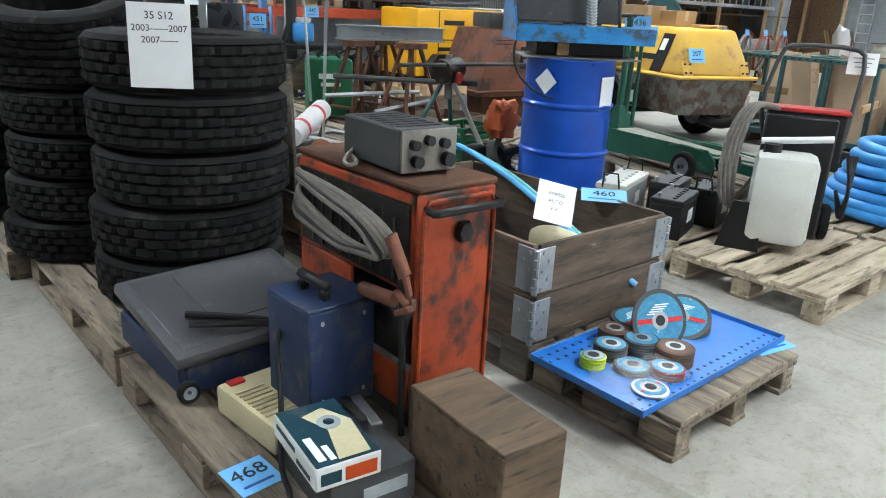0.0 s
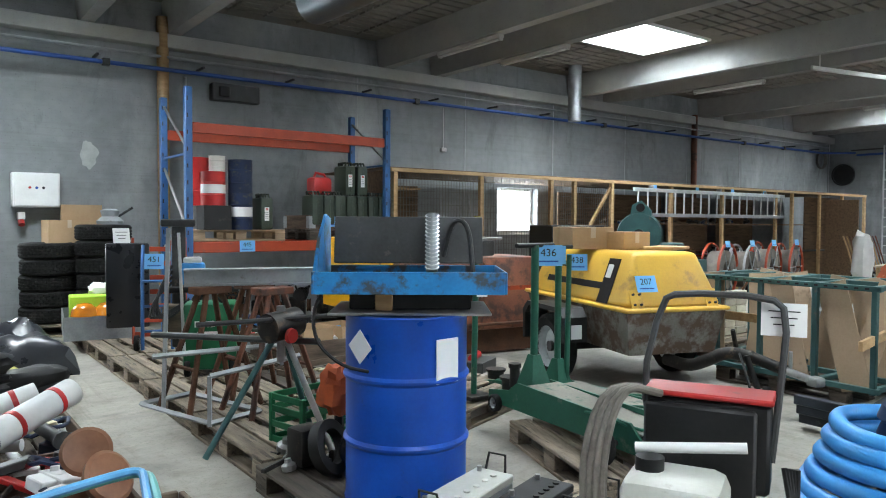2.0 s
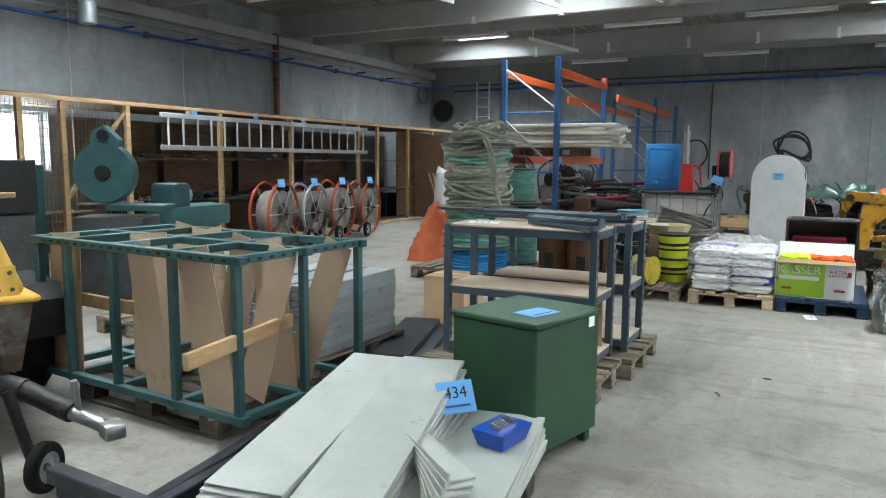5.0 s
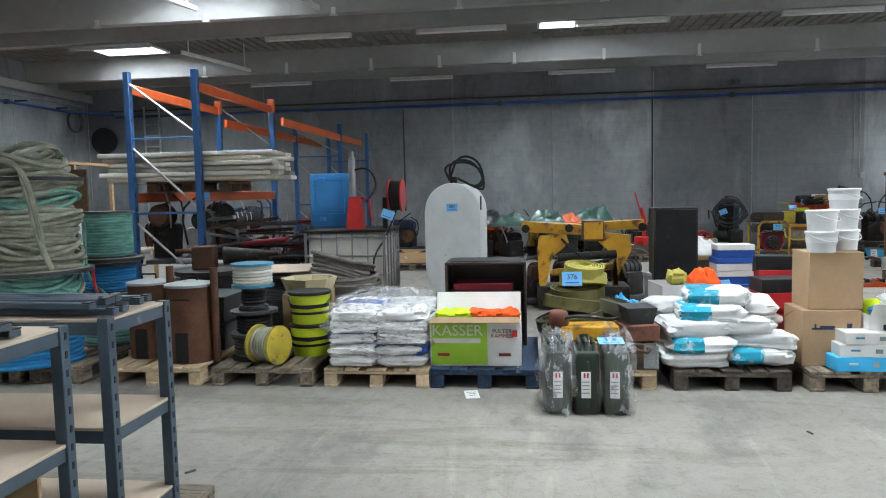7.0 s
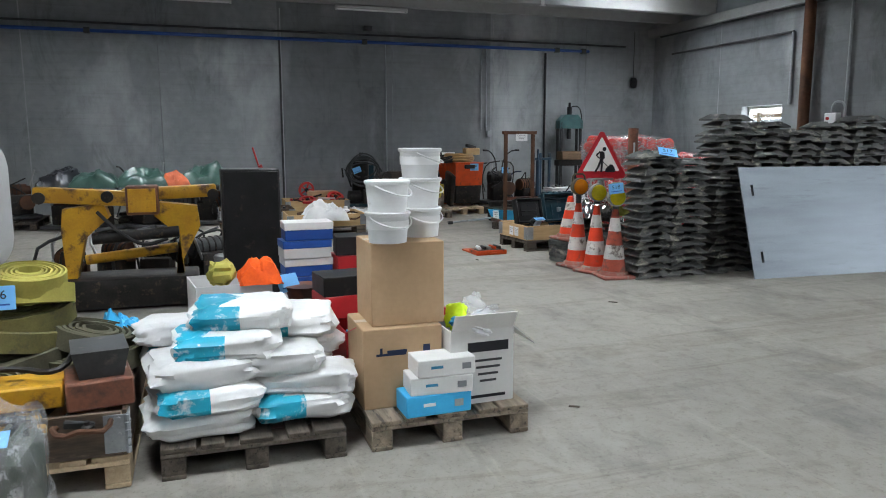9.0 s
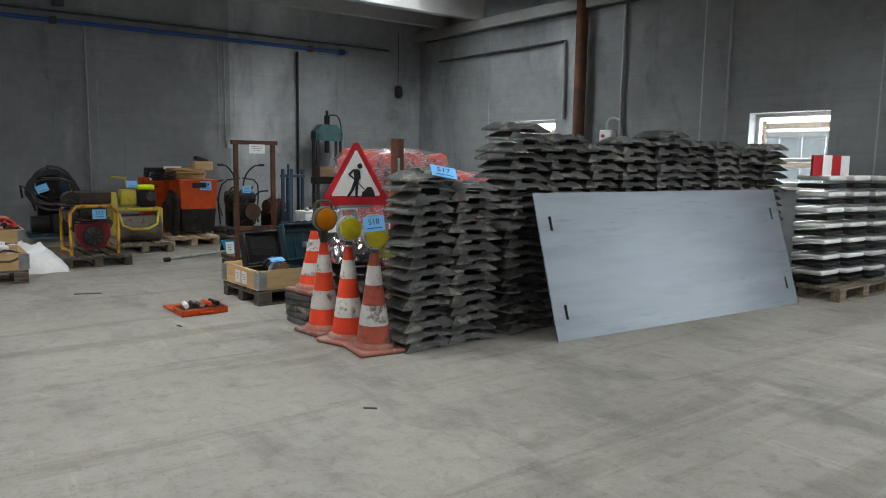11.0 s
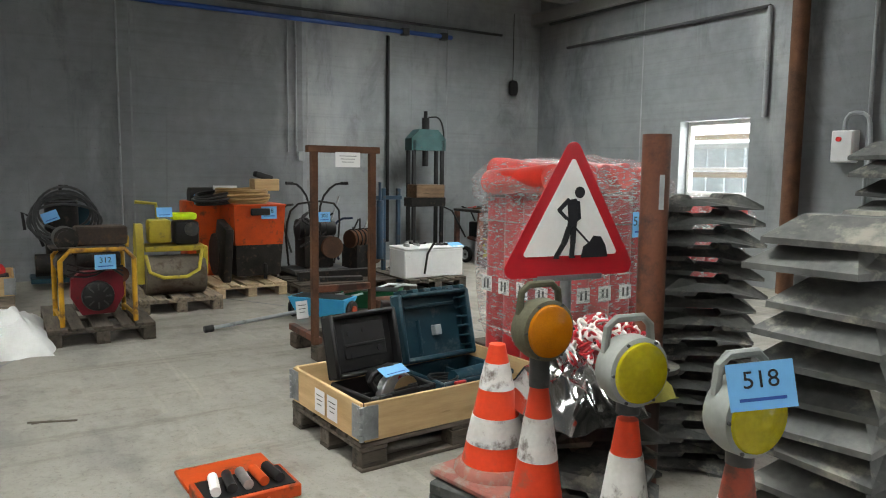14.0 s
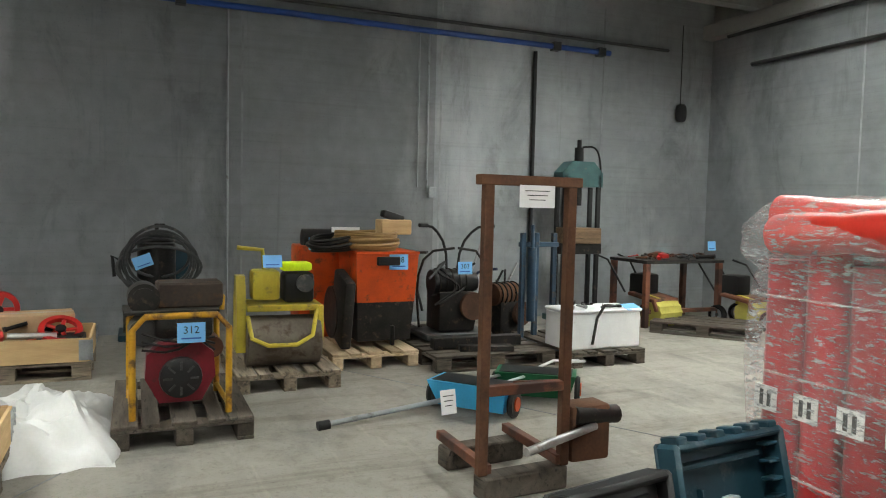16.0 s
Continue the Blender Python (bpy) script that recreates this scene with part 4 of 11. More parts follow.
def window(name, x0, x1, z0, z1, y, out, bars):
    t = thing(name, "small white framed window with bright daylight outside", "window", (x0 + x1) / 2, y + out * 0.2, z0, kind="structure")
    w, h = x1 - x0, z1 - z0
    fr = thing("window_frame", "", "", 0, 0, 0)
    fr.parent = t
    for sx, sz, px, pz in ((w, 0.06, 0, 0.03), (w, 0.06, 0, h - 0.03), (0.06, h - 0.12, -w / 2 + 0.03, h / 2), (0.06, h - 0.12, w / 2 - 0.03, h / 2)):
        part("frame_bar", G().box(px, 0, pz, sx, 0.07, sz, 0.006), "pvc", fr)
    for k in range(bars):
        part("frame_bar", G().box(0, 0.0, h * (0.36 + 0.4 * k), w - 0.12, 0.05, 0.05, 0.005), "pvc", fr)
    p = part("pane", G().box(0, 0, h / 2, w - 0.12, 0.008, h - 0.12), "glass", t)
    p.visible_shadow = False
    part("window_sill", G().box(0, -out * 0.14, -0.015, w, 0.2, 0.03, 0.005), "pvc", t)
    area_lamp("window_lamp", Matrix.Translation(((x0 + x1) / 2, y + out * 0.27, (z0 + z1) / 2)) @ (pose(0, 0, 0, -90) if out > 0 else pose(0, 0, 0, 90)), w - 0.1, h - 0.1, WINDOW_W)


window("window_1", *WIN_N[0], YN, 1, 0)
window("window_2", *WIN_N[1], YN, 1, 0)
window("window_3", *WIN_S[1], YS, -1, 1)
window("window_4", *WIN_S[0], YS, -1, 1)
# added window that stays out of view; its lamp brings in extra light
window("window_5", *WIN_S[2], YS, -1, 1)
# assumed gateway in the south wall, unseen; its lamp brightens the floor with daylight
area_lamp("assumed_gate_lamp", pose(11.35, YS - 0.25, 1.8, 90), 3.5, 3.4, GATE_W)

for n, (x, y, sx, sy) in enumerate(((9.3, YN + 3.5, 40, 0.1), (9.3, YS - 3.5, 40, 0.1))):
    bd = G()
    bd.box(x, y, 3.0, sx, sy, 9.0)
    tagged(new("backdrop", mesh_of("backdrop", bd, "outside")), "pale overcast daylight outside the windows", "backdrop", kind="structure")

shed = thing("neighbour_shed", "pale corrugated steel shed wall outside the windows", "shed", 20.0, YS - 3.0, 0, kind="structure")
g = G()
for k in range(60):
    g.box(-6.0 + 0.2 * k, 0.0 if k % 2 else 0.03, 0.95, 0.19, 0.04, 1.9)
part("wall", g, "shed_blue", shed)
part("roof_edge", G().box(0, 0.08, 1.94, 12.2, 0.12, 0.10, 0.01), "white", shed)
fence = thing("yard_fence", "brown wooden yard fence rail outside the windows", "fence", 20.0, YS - 1.6, 0, kind="structure")
for z in (1.42, 2.02):
    part("rail", G().box(0, 0, z, 12.0, 0.04, 0.09, 0.006), "timber", fence)
for k in range(7):
    part("post", G().box(-5.4 + 1.8 * k, 0.05, 1.05, 0.08, 0.08, 2.1, 0.006), "timber", fence)
tagged(new("ground", mesh_of("ground", G().box(9.3, YS - 3.3, -0.12, 60, 6.0, 0.1), "floor")), "grey concrete yard outside the windows", "ground", kind="structure")

# ---- pallets, collars, tyres, boxes ----
def _boards(length, width, thick, mat):
    g = G()
    g.box(0, 0, 0, length, width, thick, 0.004)
    return mesh_of("board", g, mat)


PALLETS = {}


def pallet(x, y, rz=90.0, mat="pallet", label="", half=False, z=0.0):
    """Flat pallet 1.2 x 0.8 (or half size), 0.144 high, long side along local x."""
    key = (mat, half)
    if key in PALLETS:
        ob = copy_thing(PALLETS[key], pose(x, y, z, 0, 0, rz))
        return tagged(ob, label) if label else ob
    L, W = (0.6, 0.8) if half else (1.2, 0.8)
    t = thing("pallet", label or "weathered grey wooden pallet on the floor", "pallet", x, y, z, rz, "pallets")
    wide, slim = _boards(L, 0.145, 0.022, mat), _boards(L, 0.1, 0.022, mat)
    cross = _boards(0.145, W, 0.022, mat)
    block = mesh_of("block", G().box(0, 0, 0, 0.14, 0.1 if not half else 0.08, 0.078, 0.004), mat)
    ys = [(-W / 2 + 0.05 + W * 0.125 * k * 0.98, slim) for k in range(8)] if half else [(-W / 2 + 0.0725, wide), (-W / 4 + 0.015, slim), (0, wide), (W / 4 - 0.015, slim), (W / 2 - 0.0725, wide)]
    for yy, me in ys:
        share("top_board", me, t, pose(0, yy, 0.133))
    for xx in (-L / 2 + 0.0725, 0, L / 2 - 0.0725):
        share("cross_board", cross, t, pose(xx, 0, 0.111))
        for yy in (-W / 2 + 0.05, 0, W / 2 - 0.05):
            share("block", block, t, pose(xx, yy, 0.061))
    for yy in (-W / 2 + 0.05, 0, W / 2 - 0.05):
        share("bottom_board", slim, t, pose(0, yy, 0.011))
    PALLETS[key] = t
    return t


def collar(x, y, z, rz=90.0, n=1, mat="collar", label="", L=1.2, W=0.8):
    """A frame of hinged boards that stands on a pallet, n boards high."""
    t = thing("pallet_collar", label or "weathered wooden pallet collar with steel hinges", "pallet collar", x, y, z, rz, "pallet collars")
    h = 0.195
    for k in range(n):
        zz = h * (k + 0.5) + 0.001
        for s in (-1, 1):
            part("side_board", G().box(0, s * (W / 2 - 0.01), zz, L - 0.04, 0.02, h - 0.006, 0.003), mat, t)
            part("end_board", G().box(0, 0, 0, W - 0.04, 0.02, h - 0.006, 0.003), mat, t, at=pose(s * (L / 2 - 0.01), 0, zz, 0, 0, 90))
            for q in (-1, 1):
                g = G()
                g.box(s * (L / 2 - 0.045), q * (W / 2 + 0.002), zz, 0.09, 0.006, h - 0.03, 0.002)
                g.box(s * (L / 2 + 0.002), q * (W / 2 - 0.045), zz, 0.006, 0.09, h - 0.03, 0.002)
                for c in range(5):
                    z0 = zz - h / 2 + 0.012 + c * (h - 0.024) / 5
                    g.cyl((s * (L / 2 + 0.002), q * (W / 2 + 0.002), z0), (s * (L / 2 + 0.002), q * (W / 2 + 0.002), z0 + (h - 0.024) / 5 - 0.006), 0.0115, 8)
                    g.cyl((s * (L / 2 - 0.03 - 0.03 * (c % 2)), q * (W / 2 + 0.003), z0 + 0.014), (s * (L / 2 - 0.03 - 0.03 * (c % 2)), q * (W / 2 + 0.010), z0 + 0.014), 0.008, 6)
                    g.cyl((s * (L / 2 + 0.003), q * (W / 2 - 0.03 - 0.03 * (c % 2)), z0 + 0.014), (s * (L / 2 + 0.010), q * (W / 2 - 0.03 - 0.03 * (c % 2)), z0 + 0.014), 0.008, 6)
                part("hinge", g, "zinc", t)
    return t


def tyre_mesh(R, w, rim=0.62, seg=120):
    n = 22
    prof = [(R * rim, -w * 0.34), (R * rim * 1.04, -w * 0.42), (R * 0.82, -w * 0.5), (R * 0.93, -w * 0.46), (R * 0.985, -w * 0.37)]
    tread = []
    for k in range(4):
        z0, z1 = -w * 0.37 + k * w * 0.185 + 0.004, -w * 0.37 + (k + 1) * w * 0.185 - 0.006
        tread += [(R * 0.965, z0), (R, z0 + 0.001), (R, z1), (R * 0.965, z1 + 0.001)]
    prof += tread + [(R * 0.985, w * 0.37), (R * 0.93, w * 0.46), (R * 0.82, w * 0.5), (R * rim * 1.04, w * 0.42), (R * rim, w * 0.34), (R * rim * 0.98, 0)]
    prof.append(prof[0])

    def wob(i, k):
        return 0.968 if (5 <= i <= 20 and (k + 2 * ((i - 5) // 4)) % 4 == 0) else 1.0
    g = G()
    g.lathe(prof, seg, wob=wob)
    return mesh_of("tyre", g, "rubber", 28)


TYRES = {}


def tyre(x, y, z, R=0.37, w=0.225, rz=0.0, rx=0.0, ry=0.0, label="used black car tyre in a stack on a pallet", name="tyre"):
    key = (R, w)
    if key not in TYRES:
        TYRES[key] = tyre_mesh(R, w)
    ob = new(name, TYRES[key])
    ob.matrix_basis = pose(x, y, z, rx, ry, rz)
    return tagged(ob, label, "tyre", "tyre stacks")


def tyre_stack(x, y, z, n, R=0.37, w=0.225, jit=0.02, **kw):
    for k in range(n):
        tyre(x + random.uniform(-jit, jit), y + random.uniform(-jit, jit), z + w * (k + 0.5) + 0.003 * k, R, w, random.uniform(0, 360), **kw)


def carton(x, y, z, sx, sy, sz, rz=0.0, mat="card", label="brown cardboard box", name="carton", tape=True, lid=None, open_top=False, flaps=(), rx=0.0, ry=0.0):
    """Box with its base at z; walls, tape, and flaps if it stands open."""
    t = thing(name, label, "box", x, y, z, rz, "", "", rx, ry)
    if open_top:
        for s in (-1, 1):
            part("side_wall", G().box(s * (sx / 2 - 0.003), 0, sz / 2, 0.006, sy, sz), mat, t)
            part("end_wall", G().box(0, s * (sy / 2 - 0.003), sz / 2, sx - 0.012, 0.006, sz), mat, t)
        part("bottom", G().box(0, 0, 0.004, sx - 0.012, sy - 0.012, 0.006), mat, t)
        for side, ang, f in flaps:
            a = radians(ang)
            m = {"s": pose(0, -sy / 2, sz, 0, 0, 0), "n": pose(0, sy / 2, sz, 0, 0, 180), "e": pose(sx / 2, 0, sz, 0, 0, 90), "w": pose(-sx / 2, 0, sz, 0, 0, -90)}[side]
            ln = sx if side in "sn" else sy
            part("flap", G().box(0, -f / 2, 0, ln - 0.01, f, 0.005), mat, t, at=m @ Matrix.Rotation(a, 4, "X"))
    else:
        part("body", G().box(0, 0, sz / 2, sx, sy, sz, 0.004), mat, t)
        if lid:
            part("lid", G().box(0, 0, sz - sz * 0.2, sx + 0.008, sy + 0.008, sz * 0.42, 0.003), lid, t)
        elif tape:
            part("tape", G().box(0, 0, sz + 0.001, 0.05, sy + 0.002, 0.002).box(0, -sy / 2 - 0.001, sz - 0.05, 0.05, 0.002, 0.1), "chipboard", t)
    return t


def print_bars(parent, bars, mat, y, z0=0.0):
    """Plain printed bars on a face that looks towards -y: (x, z, w, h)."""
    for x, z, w, h in bars:
        part("print", G().box(x, y - 0.0015, z + z0, w, 0.002, h), mat, parent)


def wheel(parent, at, R, w, name="wheel", rim="grey", tread=True):
    """Wheel with its axle along local z of at."""
    ob = part(name, G().lathe([(R * 0.6, -w * 0.4), (R * 0.85, -w * 0.5), (R * 0.97, -w * 0.36), (R, -w * 0.2), (R, w * 0.2), (R * 0.97, w * 0.36), (R * 0.85, w * 0.5), (R * 0.6, w * 0.4), (R * 0.6, -w * 0.4)], 28,
                              wob=(lambda i, k: 0.985 if (2 <= i <= 5 and k % 2) else 1) if tread else None), "rubber", parent, at=at)
    part("rim", G().lathe([(0.02, -w * 0.1), (R * 0.3, -w * 0.16), (R * 0.52, -w * 0.06), (R * 0.61, -w * 0.42), (R * 0.61, w * 0.42), (R * 0.52, w * 0.06), (R * 0.3, w * 0.16), (0.02, w * 0.1)], 20), rim, ob)
    part("hub", G().cyl((0, 0, -w * 0.3), (0, 0, w * 0.3), R * 0.16, 12), "dark_grey", ob)
    return ob


def coil(parent, n, R, r, mat, name="coil", z=0.0, rise=None, turns=None, wob=0.06, seed=0, m=None, seg=7):
    for k in range(n):
        rr = R * (1 + wob * noise.noise((k * 1.7, seed, 3)))
        cx, cy = R * wob * noise.noise((k, seed, 7)), R * wob * noise.noise((k, seed, 9))
        pts = [(cx + rr * math.cos(a), cy + rr * math.sin(a), z + (rise or 2 * r) * k + r + r * 0.5 * math.sin(2 * a + k)) for a in np.arange(28) * 2 * math.pi / 28]
        part(name, G().tube(pts, r, seg, True), mat, parent, at=m)


def jerry_can(x, y, z, rz=0.0, mat="olive", label="olive green steel jerry can with a white sticker", sticker=True):
    t = thing("jerry_can", label, "jerry can", x, y, z, rz, "jerry cans")
    g = G()
    g.box(0, 0, 0.205, 0.165, 0.345, 0.41, 0.028)
    part("body", g, mat, t)
    part("rib", G().box(0, -0.174, 0.2, 0.02, 0.008, 0.3, 0.003), mat, t)
    for k in (-1, 0, 1):
        part("handle_bar", G().tube([(0.045 * k, -0.12, 0.40), (0.045 * k, -0.10, 0.455), (0.045 * k, 0.06, 0.455), (0.045 * k, 0.08, 0.40)], 0.011, 6), mat, t)
    part("spout_cap", G().cyl((0, 0.12, 0.40), (0, 0.145, 0.46), 0.032, 12), "black_steel", t)
    if sticker:
        part("sticker", G().box(-0.01, -0.1795, 0.20, 0.06, 0.003, 0.17), "paper", t)
        part("print", G().box(-0.02, -0.1818, 0.262, 0.012, 0.002, 0.03).box(0.0, -0.1818, 0.262, 0.012, 0.002, 0.03), "ink_red", t)
        for k in range(4):
            part("print", G().box(-0.012, -0.1818, 0.22 - 0.024 * k, 0.044, 0.002, 0.007), "grey", t)
    return t


def engine_on_frame(x, y, z, rz=0.0, s=1.0, body="wine", frame="crane_yellow", label="small petrol engine in a tubular frame", name="engine_unit", cat="engine", tank="black_steel"):
    """Recoil engine with fan cover, tank, air filter, silencer and a tube frame."""
    t = thing(name, label, cat, x, y, z, rz)
    part("crankcase", G().box(0, 0.02 * s, 0.20 * s, 0.30 * s, 0.26 * s, 0.24 * s, 0.02), "grease", t)
    fc = part("fan_cover", G().prism([(-0.2 * s, 0.22 * s), (-0.12 * s, 0.07 * s), (0.12 * s, 0.07 * s), (0.2 * s, 0.22 * s), (0.19 * s, 0.36 * s), (0.12 * s, 0.42 * s), (-0.12 * s, 0.42 * s), (-0.19 * s, 0.36 * s)], 0.09 * s, pose(0, -0.16 * s, 0)), body, t)
    part("recoil_starter", G().lathe([(0.125 * s, 0), (0.12 * s, 0.03), (0.09 * s, 0.045), (0.03, 0.05)], 20, pose(0, -0.205 * s, 0.22 * s, 90)), "black", t)
    for k in range(8):
        a = k * math.pi / 4
        part("vane", G().box(0.075 * s * math.cos(a), -0.252 * s, 0.22 * s + 0.075 * s * math.sin(a), 0.05 * s, 0.006, 0.012 * s, rot=(0, -math.degrees(a), 0)), "dark_grey", t)
    part("fuel_tank", G().box(0.03 * s, 0.0, 0.50 * s, 0.34 * s, 0.24 * s, 0.13 * s, 0.03), tank, t)
    part("air_filter", G().cyl((-0.20 * s, -0.05 * s, 0.47 * s), (-0.20 * s, 0.15 * s, 0.47 * s), 0.085 * s, 14), "dark_grey", t)
    part("silencer", G().cyl((0.2 * s, -0.05 * s, 0.36 * s), (0.2 * s, 0.2 * s, 0.36 * s), 0.07 * s, 12), "rust", t)
    if frame:
        for q in (-0.27 * s, 0.27 * s):
            part("frame_tube", G().tube([(-0.27 * s, q, 0.0), (-0.27 * s, q, 0.52 * s), (-0.20 * s, q, 0.60 * s), (0.20 * s, q, 0.60 * s), (0.27 * s, q, 0.52 * s), (0.27 * s, q, 0.0)], 0.020 * s, 10), frame, t)
        for q in (-0.27 * s, 0.27 * s):
            part("cross_tube", G().cyl((q, -0.27 * s, 0.05), (q, 0.27 * s, 0.05), 0.016 * s, 8), frame, t)
    return t


def junk_machine(x, y, z, rz, seed, mats=("grease", "dark_grey", "rust"), h=0.7, w=0.6, label="greasy dark workshop machine with hoses", name="machine", cat="machine"):
    """A compact greasy machine: housing, motor, pump, pulleys, lever, hoses and feet."""
    rnd = random.Random(seed)
    t = thing(name, label, cat, x, y, z, rz)
    part("base_frame", G().box(0, 0, 0.05, w, w * 0.7, 0.06, 0.01), mats[1], t)
    part("housing", G().box(rnd.uniform(-0.1, 0.1) * w, 0, 0.08 + h * 0.24, w * 0.55, w * 0.5, h * 0.46, 0.025), mats[0], t)
    part("motor", G().cyl((-w * 0.35, -0.05, h * 0.66), (w * 0.25, -0.05, h * 0.66), h * 0.15, 16).cyl((w * 0.25, -0.05, h * 0.66), (w * 0.33, -0.05, h * 0.66), h * 0.11, 14), mats[rnd.randrange(3)], t)
    for k in range(5):
        part("cooling_fin", G().cyl((-w * 0.28 + 0.07 * k, -0.05, h * 0.66), (-w * 0.28 + 0.07 * k + 0.012, -0.05, h * 0.66), h * 0.165, 16), mats[0], t)
    part("pulley", G().lathe([(0.03, 0), (h * 0.16, 0), (h * 0.13, 0.025), (h * 0.16, 0.05), (0.03, 0.05)], 20, pose(w * 0.2, -w * 0.28, h * 0.4, 90)), "rust", t)
    part("lever", G().tube([(w * 0.25, 0.1, h * 0.5), (w * 0.4, 0.12, h * 0.8), (w * 0.5, 0.05, h * rnd.uniform(0.95, 1.15))], 0.014, 7), "steel", t)
    part("handle_bar", G().tube([(-w * 0.35, 0.15, h * 0.3), (-w * 0.5, 0.2, h * 0.8), (-w * 0.55, 0.0, h * 1.0), (-w * 0.5, -0.2, h * 1.02)], 0.015, 7, smooth=1), mats[1], t)
    for k in range(3):
        pts = [(rnd.uniform(-0.5, 0.5) * w, rnd.uniform(-0.4, 0.1) * w, rnd.uniform(0.2, 1.0) * h) for _ in range(5)]
        part("hose", G().tube(pts, 0.012, 6, smooth=2), "black", t)
    return t


BITS = ("grease", "dark_grey", "steel", "rust", "black", "navy", "red", "paper", "ply", "beige", "teal", "white")


def clutter(x, y, z, sx, sy, n, seed, label="small loose hardware and tool parts in an open crate", rz=0.0, size=0.09, mats=BITS, hump=0.06):
    """n small separate hardware pieces heaped over an area."""
    rnd = random.Random(seed)
    t = thing("loose_parts", label, "loose parts", x, y, z, rz)
    for k in range(n):
        px, py = rnd.uniform(-sx / 2, sx / 2), rnd.uniform(-sy / 2, sy / 2)
        edge = max(abs(px) / sx, abs(py) / sy) * 2
        pz = rnd.uniform(0.0, 1.0) * hump * (1.2 - edge * 0.7)
        s = size * rnd.uniform(0.5, 1.5)
        kind = rnd.randrange(5)
        g = G()
        if kind == 0:
            g.box(0, 0, s * 0.2, s * 1.3, s * 0.8, s * 0.4, 0.006)
            nm = "small_box"
        elif kind == 1:
            g.cyl((-s, 0, s * 0.25), (s, 0, s * 0.25), s * 0.22, 10).cyl((s, 0, s * 0.25), (s * 1.25, 0, s * 0.25), s * 0.3, 10)
            nm = "bolt"
        elif kind == 2:
            g.tube([(s * math.cos(a), s * math.sin(a), 0.012 + 0.02 * math.sin(a * 2) ** 2) for a in np.arange(14) * math.pi / 7], 0.012, 6, True)
            nm = "hose_ring"
        elif kind == 3:
            g.box(0, 0, s * 0.12, s * 2.2, s * 0.25, s * 0.2, 0.004).box(s, 0, s * 0.16, s * 0.5, s * 0.6, s * 0.3, 0.006)
            nm = "tool"
        else:
            g.lathe([(s * 0.45, 0), (s * 0.5, s * 0.1), (s * 0.5, s * 0.4), (s * 0.25, s * 0.55), (s * 0.22, s * 0.8)], 12)
            nm = "fitting"
        part(nm, g, mats[rnd.randrange(len(mats))], t, at=pose(px, py, pz, rnd.uniform(-14, 14), rnd.uniform(-14, 14), rnd.uniform(0, 360)))
    return t


def bucket(x, y, z, R=0.11, h=0.2, mat="white", lid="white", label="white plastic bucket with a lid", rz=0.0, band=None):
    t = thing("bucket", label, "bucket", x, y, z, rz, "buckets")
    part("body", G().lathe([(R * 0.88, 0), (R, h * 0.86), (R * 1.05, h * 0.87), (R * 1.05, h * 0.91)], 28), mat, t)
    part("lid", G().lathe([(R * 1.07, h * 0.9), (R * 1.08, h * 0.97), (R * 1.03, h), (R * 0.9, h * 0.985), (0.01, h * 0.985)], 28), lid, t)
    part("handle", G().tube([(R * 1.06 * math.cos(a), -0.01 - R * 1.06 * abs(math.sin(a)) * 1.0, h * 0.84 - h * 0.33 * math.sin(a)) for a in np.linspace(0, math.pi, 13)], 0.004, 6), lid, t)
    part("label_band", G().lathe([(R * 0.985, h * 0.45), (R * 0.999, h * 0.72)], 28, wob=lambda i, k: 1.004), band or "paper", t) if band else None
    return t


def salt_bag(x, y, z, rz=0.0, rx=0.0, seed=0, print_mat="bag_teal", L=0.46, W=0.34, H=0.13, label="white woven bag of road salt with a teal print", end=1):
    t = thing("salt_bag", label, "bag", x, y, z, rz, "salt bags", "", rx)
    part("sack", G().pillow(0, 0, H / 2, L, W, H, seed=seed, rough=0.15, nu=36, nv=18, power=0.34, crease=0.09, flat=0.40), "bag", t)
    if print_mat:
        g = G()
        g.pillow(0, 0, H / 2, L * 1.006, W * 1.012, H * 1.02, seed=seed, rough=0.15, nu=36, nv=18, power=0.34, crease=0.09, flat=0.40)
        kill = [f for f in g.bm.faces if not (L * 0.10 < end * f.calc_center_median().x < L * 0.44)]
        bmesh.ops.delete(g.bm, geom=kill, context="FACES")
        part("print", g, print_mat, t)
    return t


def flat_coil(x, y, z, R, w, mat, turns=6, label="rolled webbing strap", rz=0.0, tilt=0.0, r0=0.04):
    """A strap rolled up flat; the band is w high."""
    t = thing("webbing_roll", label, "strap", x, y, z, rz, "webbing rolls", "", tilt)
    for k in range(turns):
        r = r0 + (R - r0) * (k + 1) / turns
        part("turn", G().lathe([(r - 0.5 * (R - r0) / turns, 0), (r, 0.002), (r, w), (r - 0.5 * (R - r0) / turns, w + random.uniform(0, 0.006)), (r - 0.5 * (R - r0) / turns, 0)], 30,
                                wob=lambda i, q: 1 + 0.05 * noise.noise((math.cos(q * 0.21) * 2, math.sin(q * 0.21) * 2, k * 0.4))), mat, t)
    return t


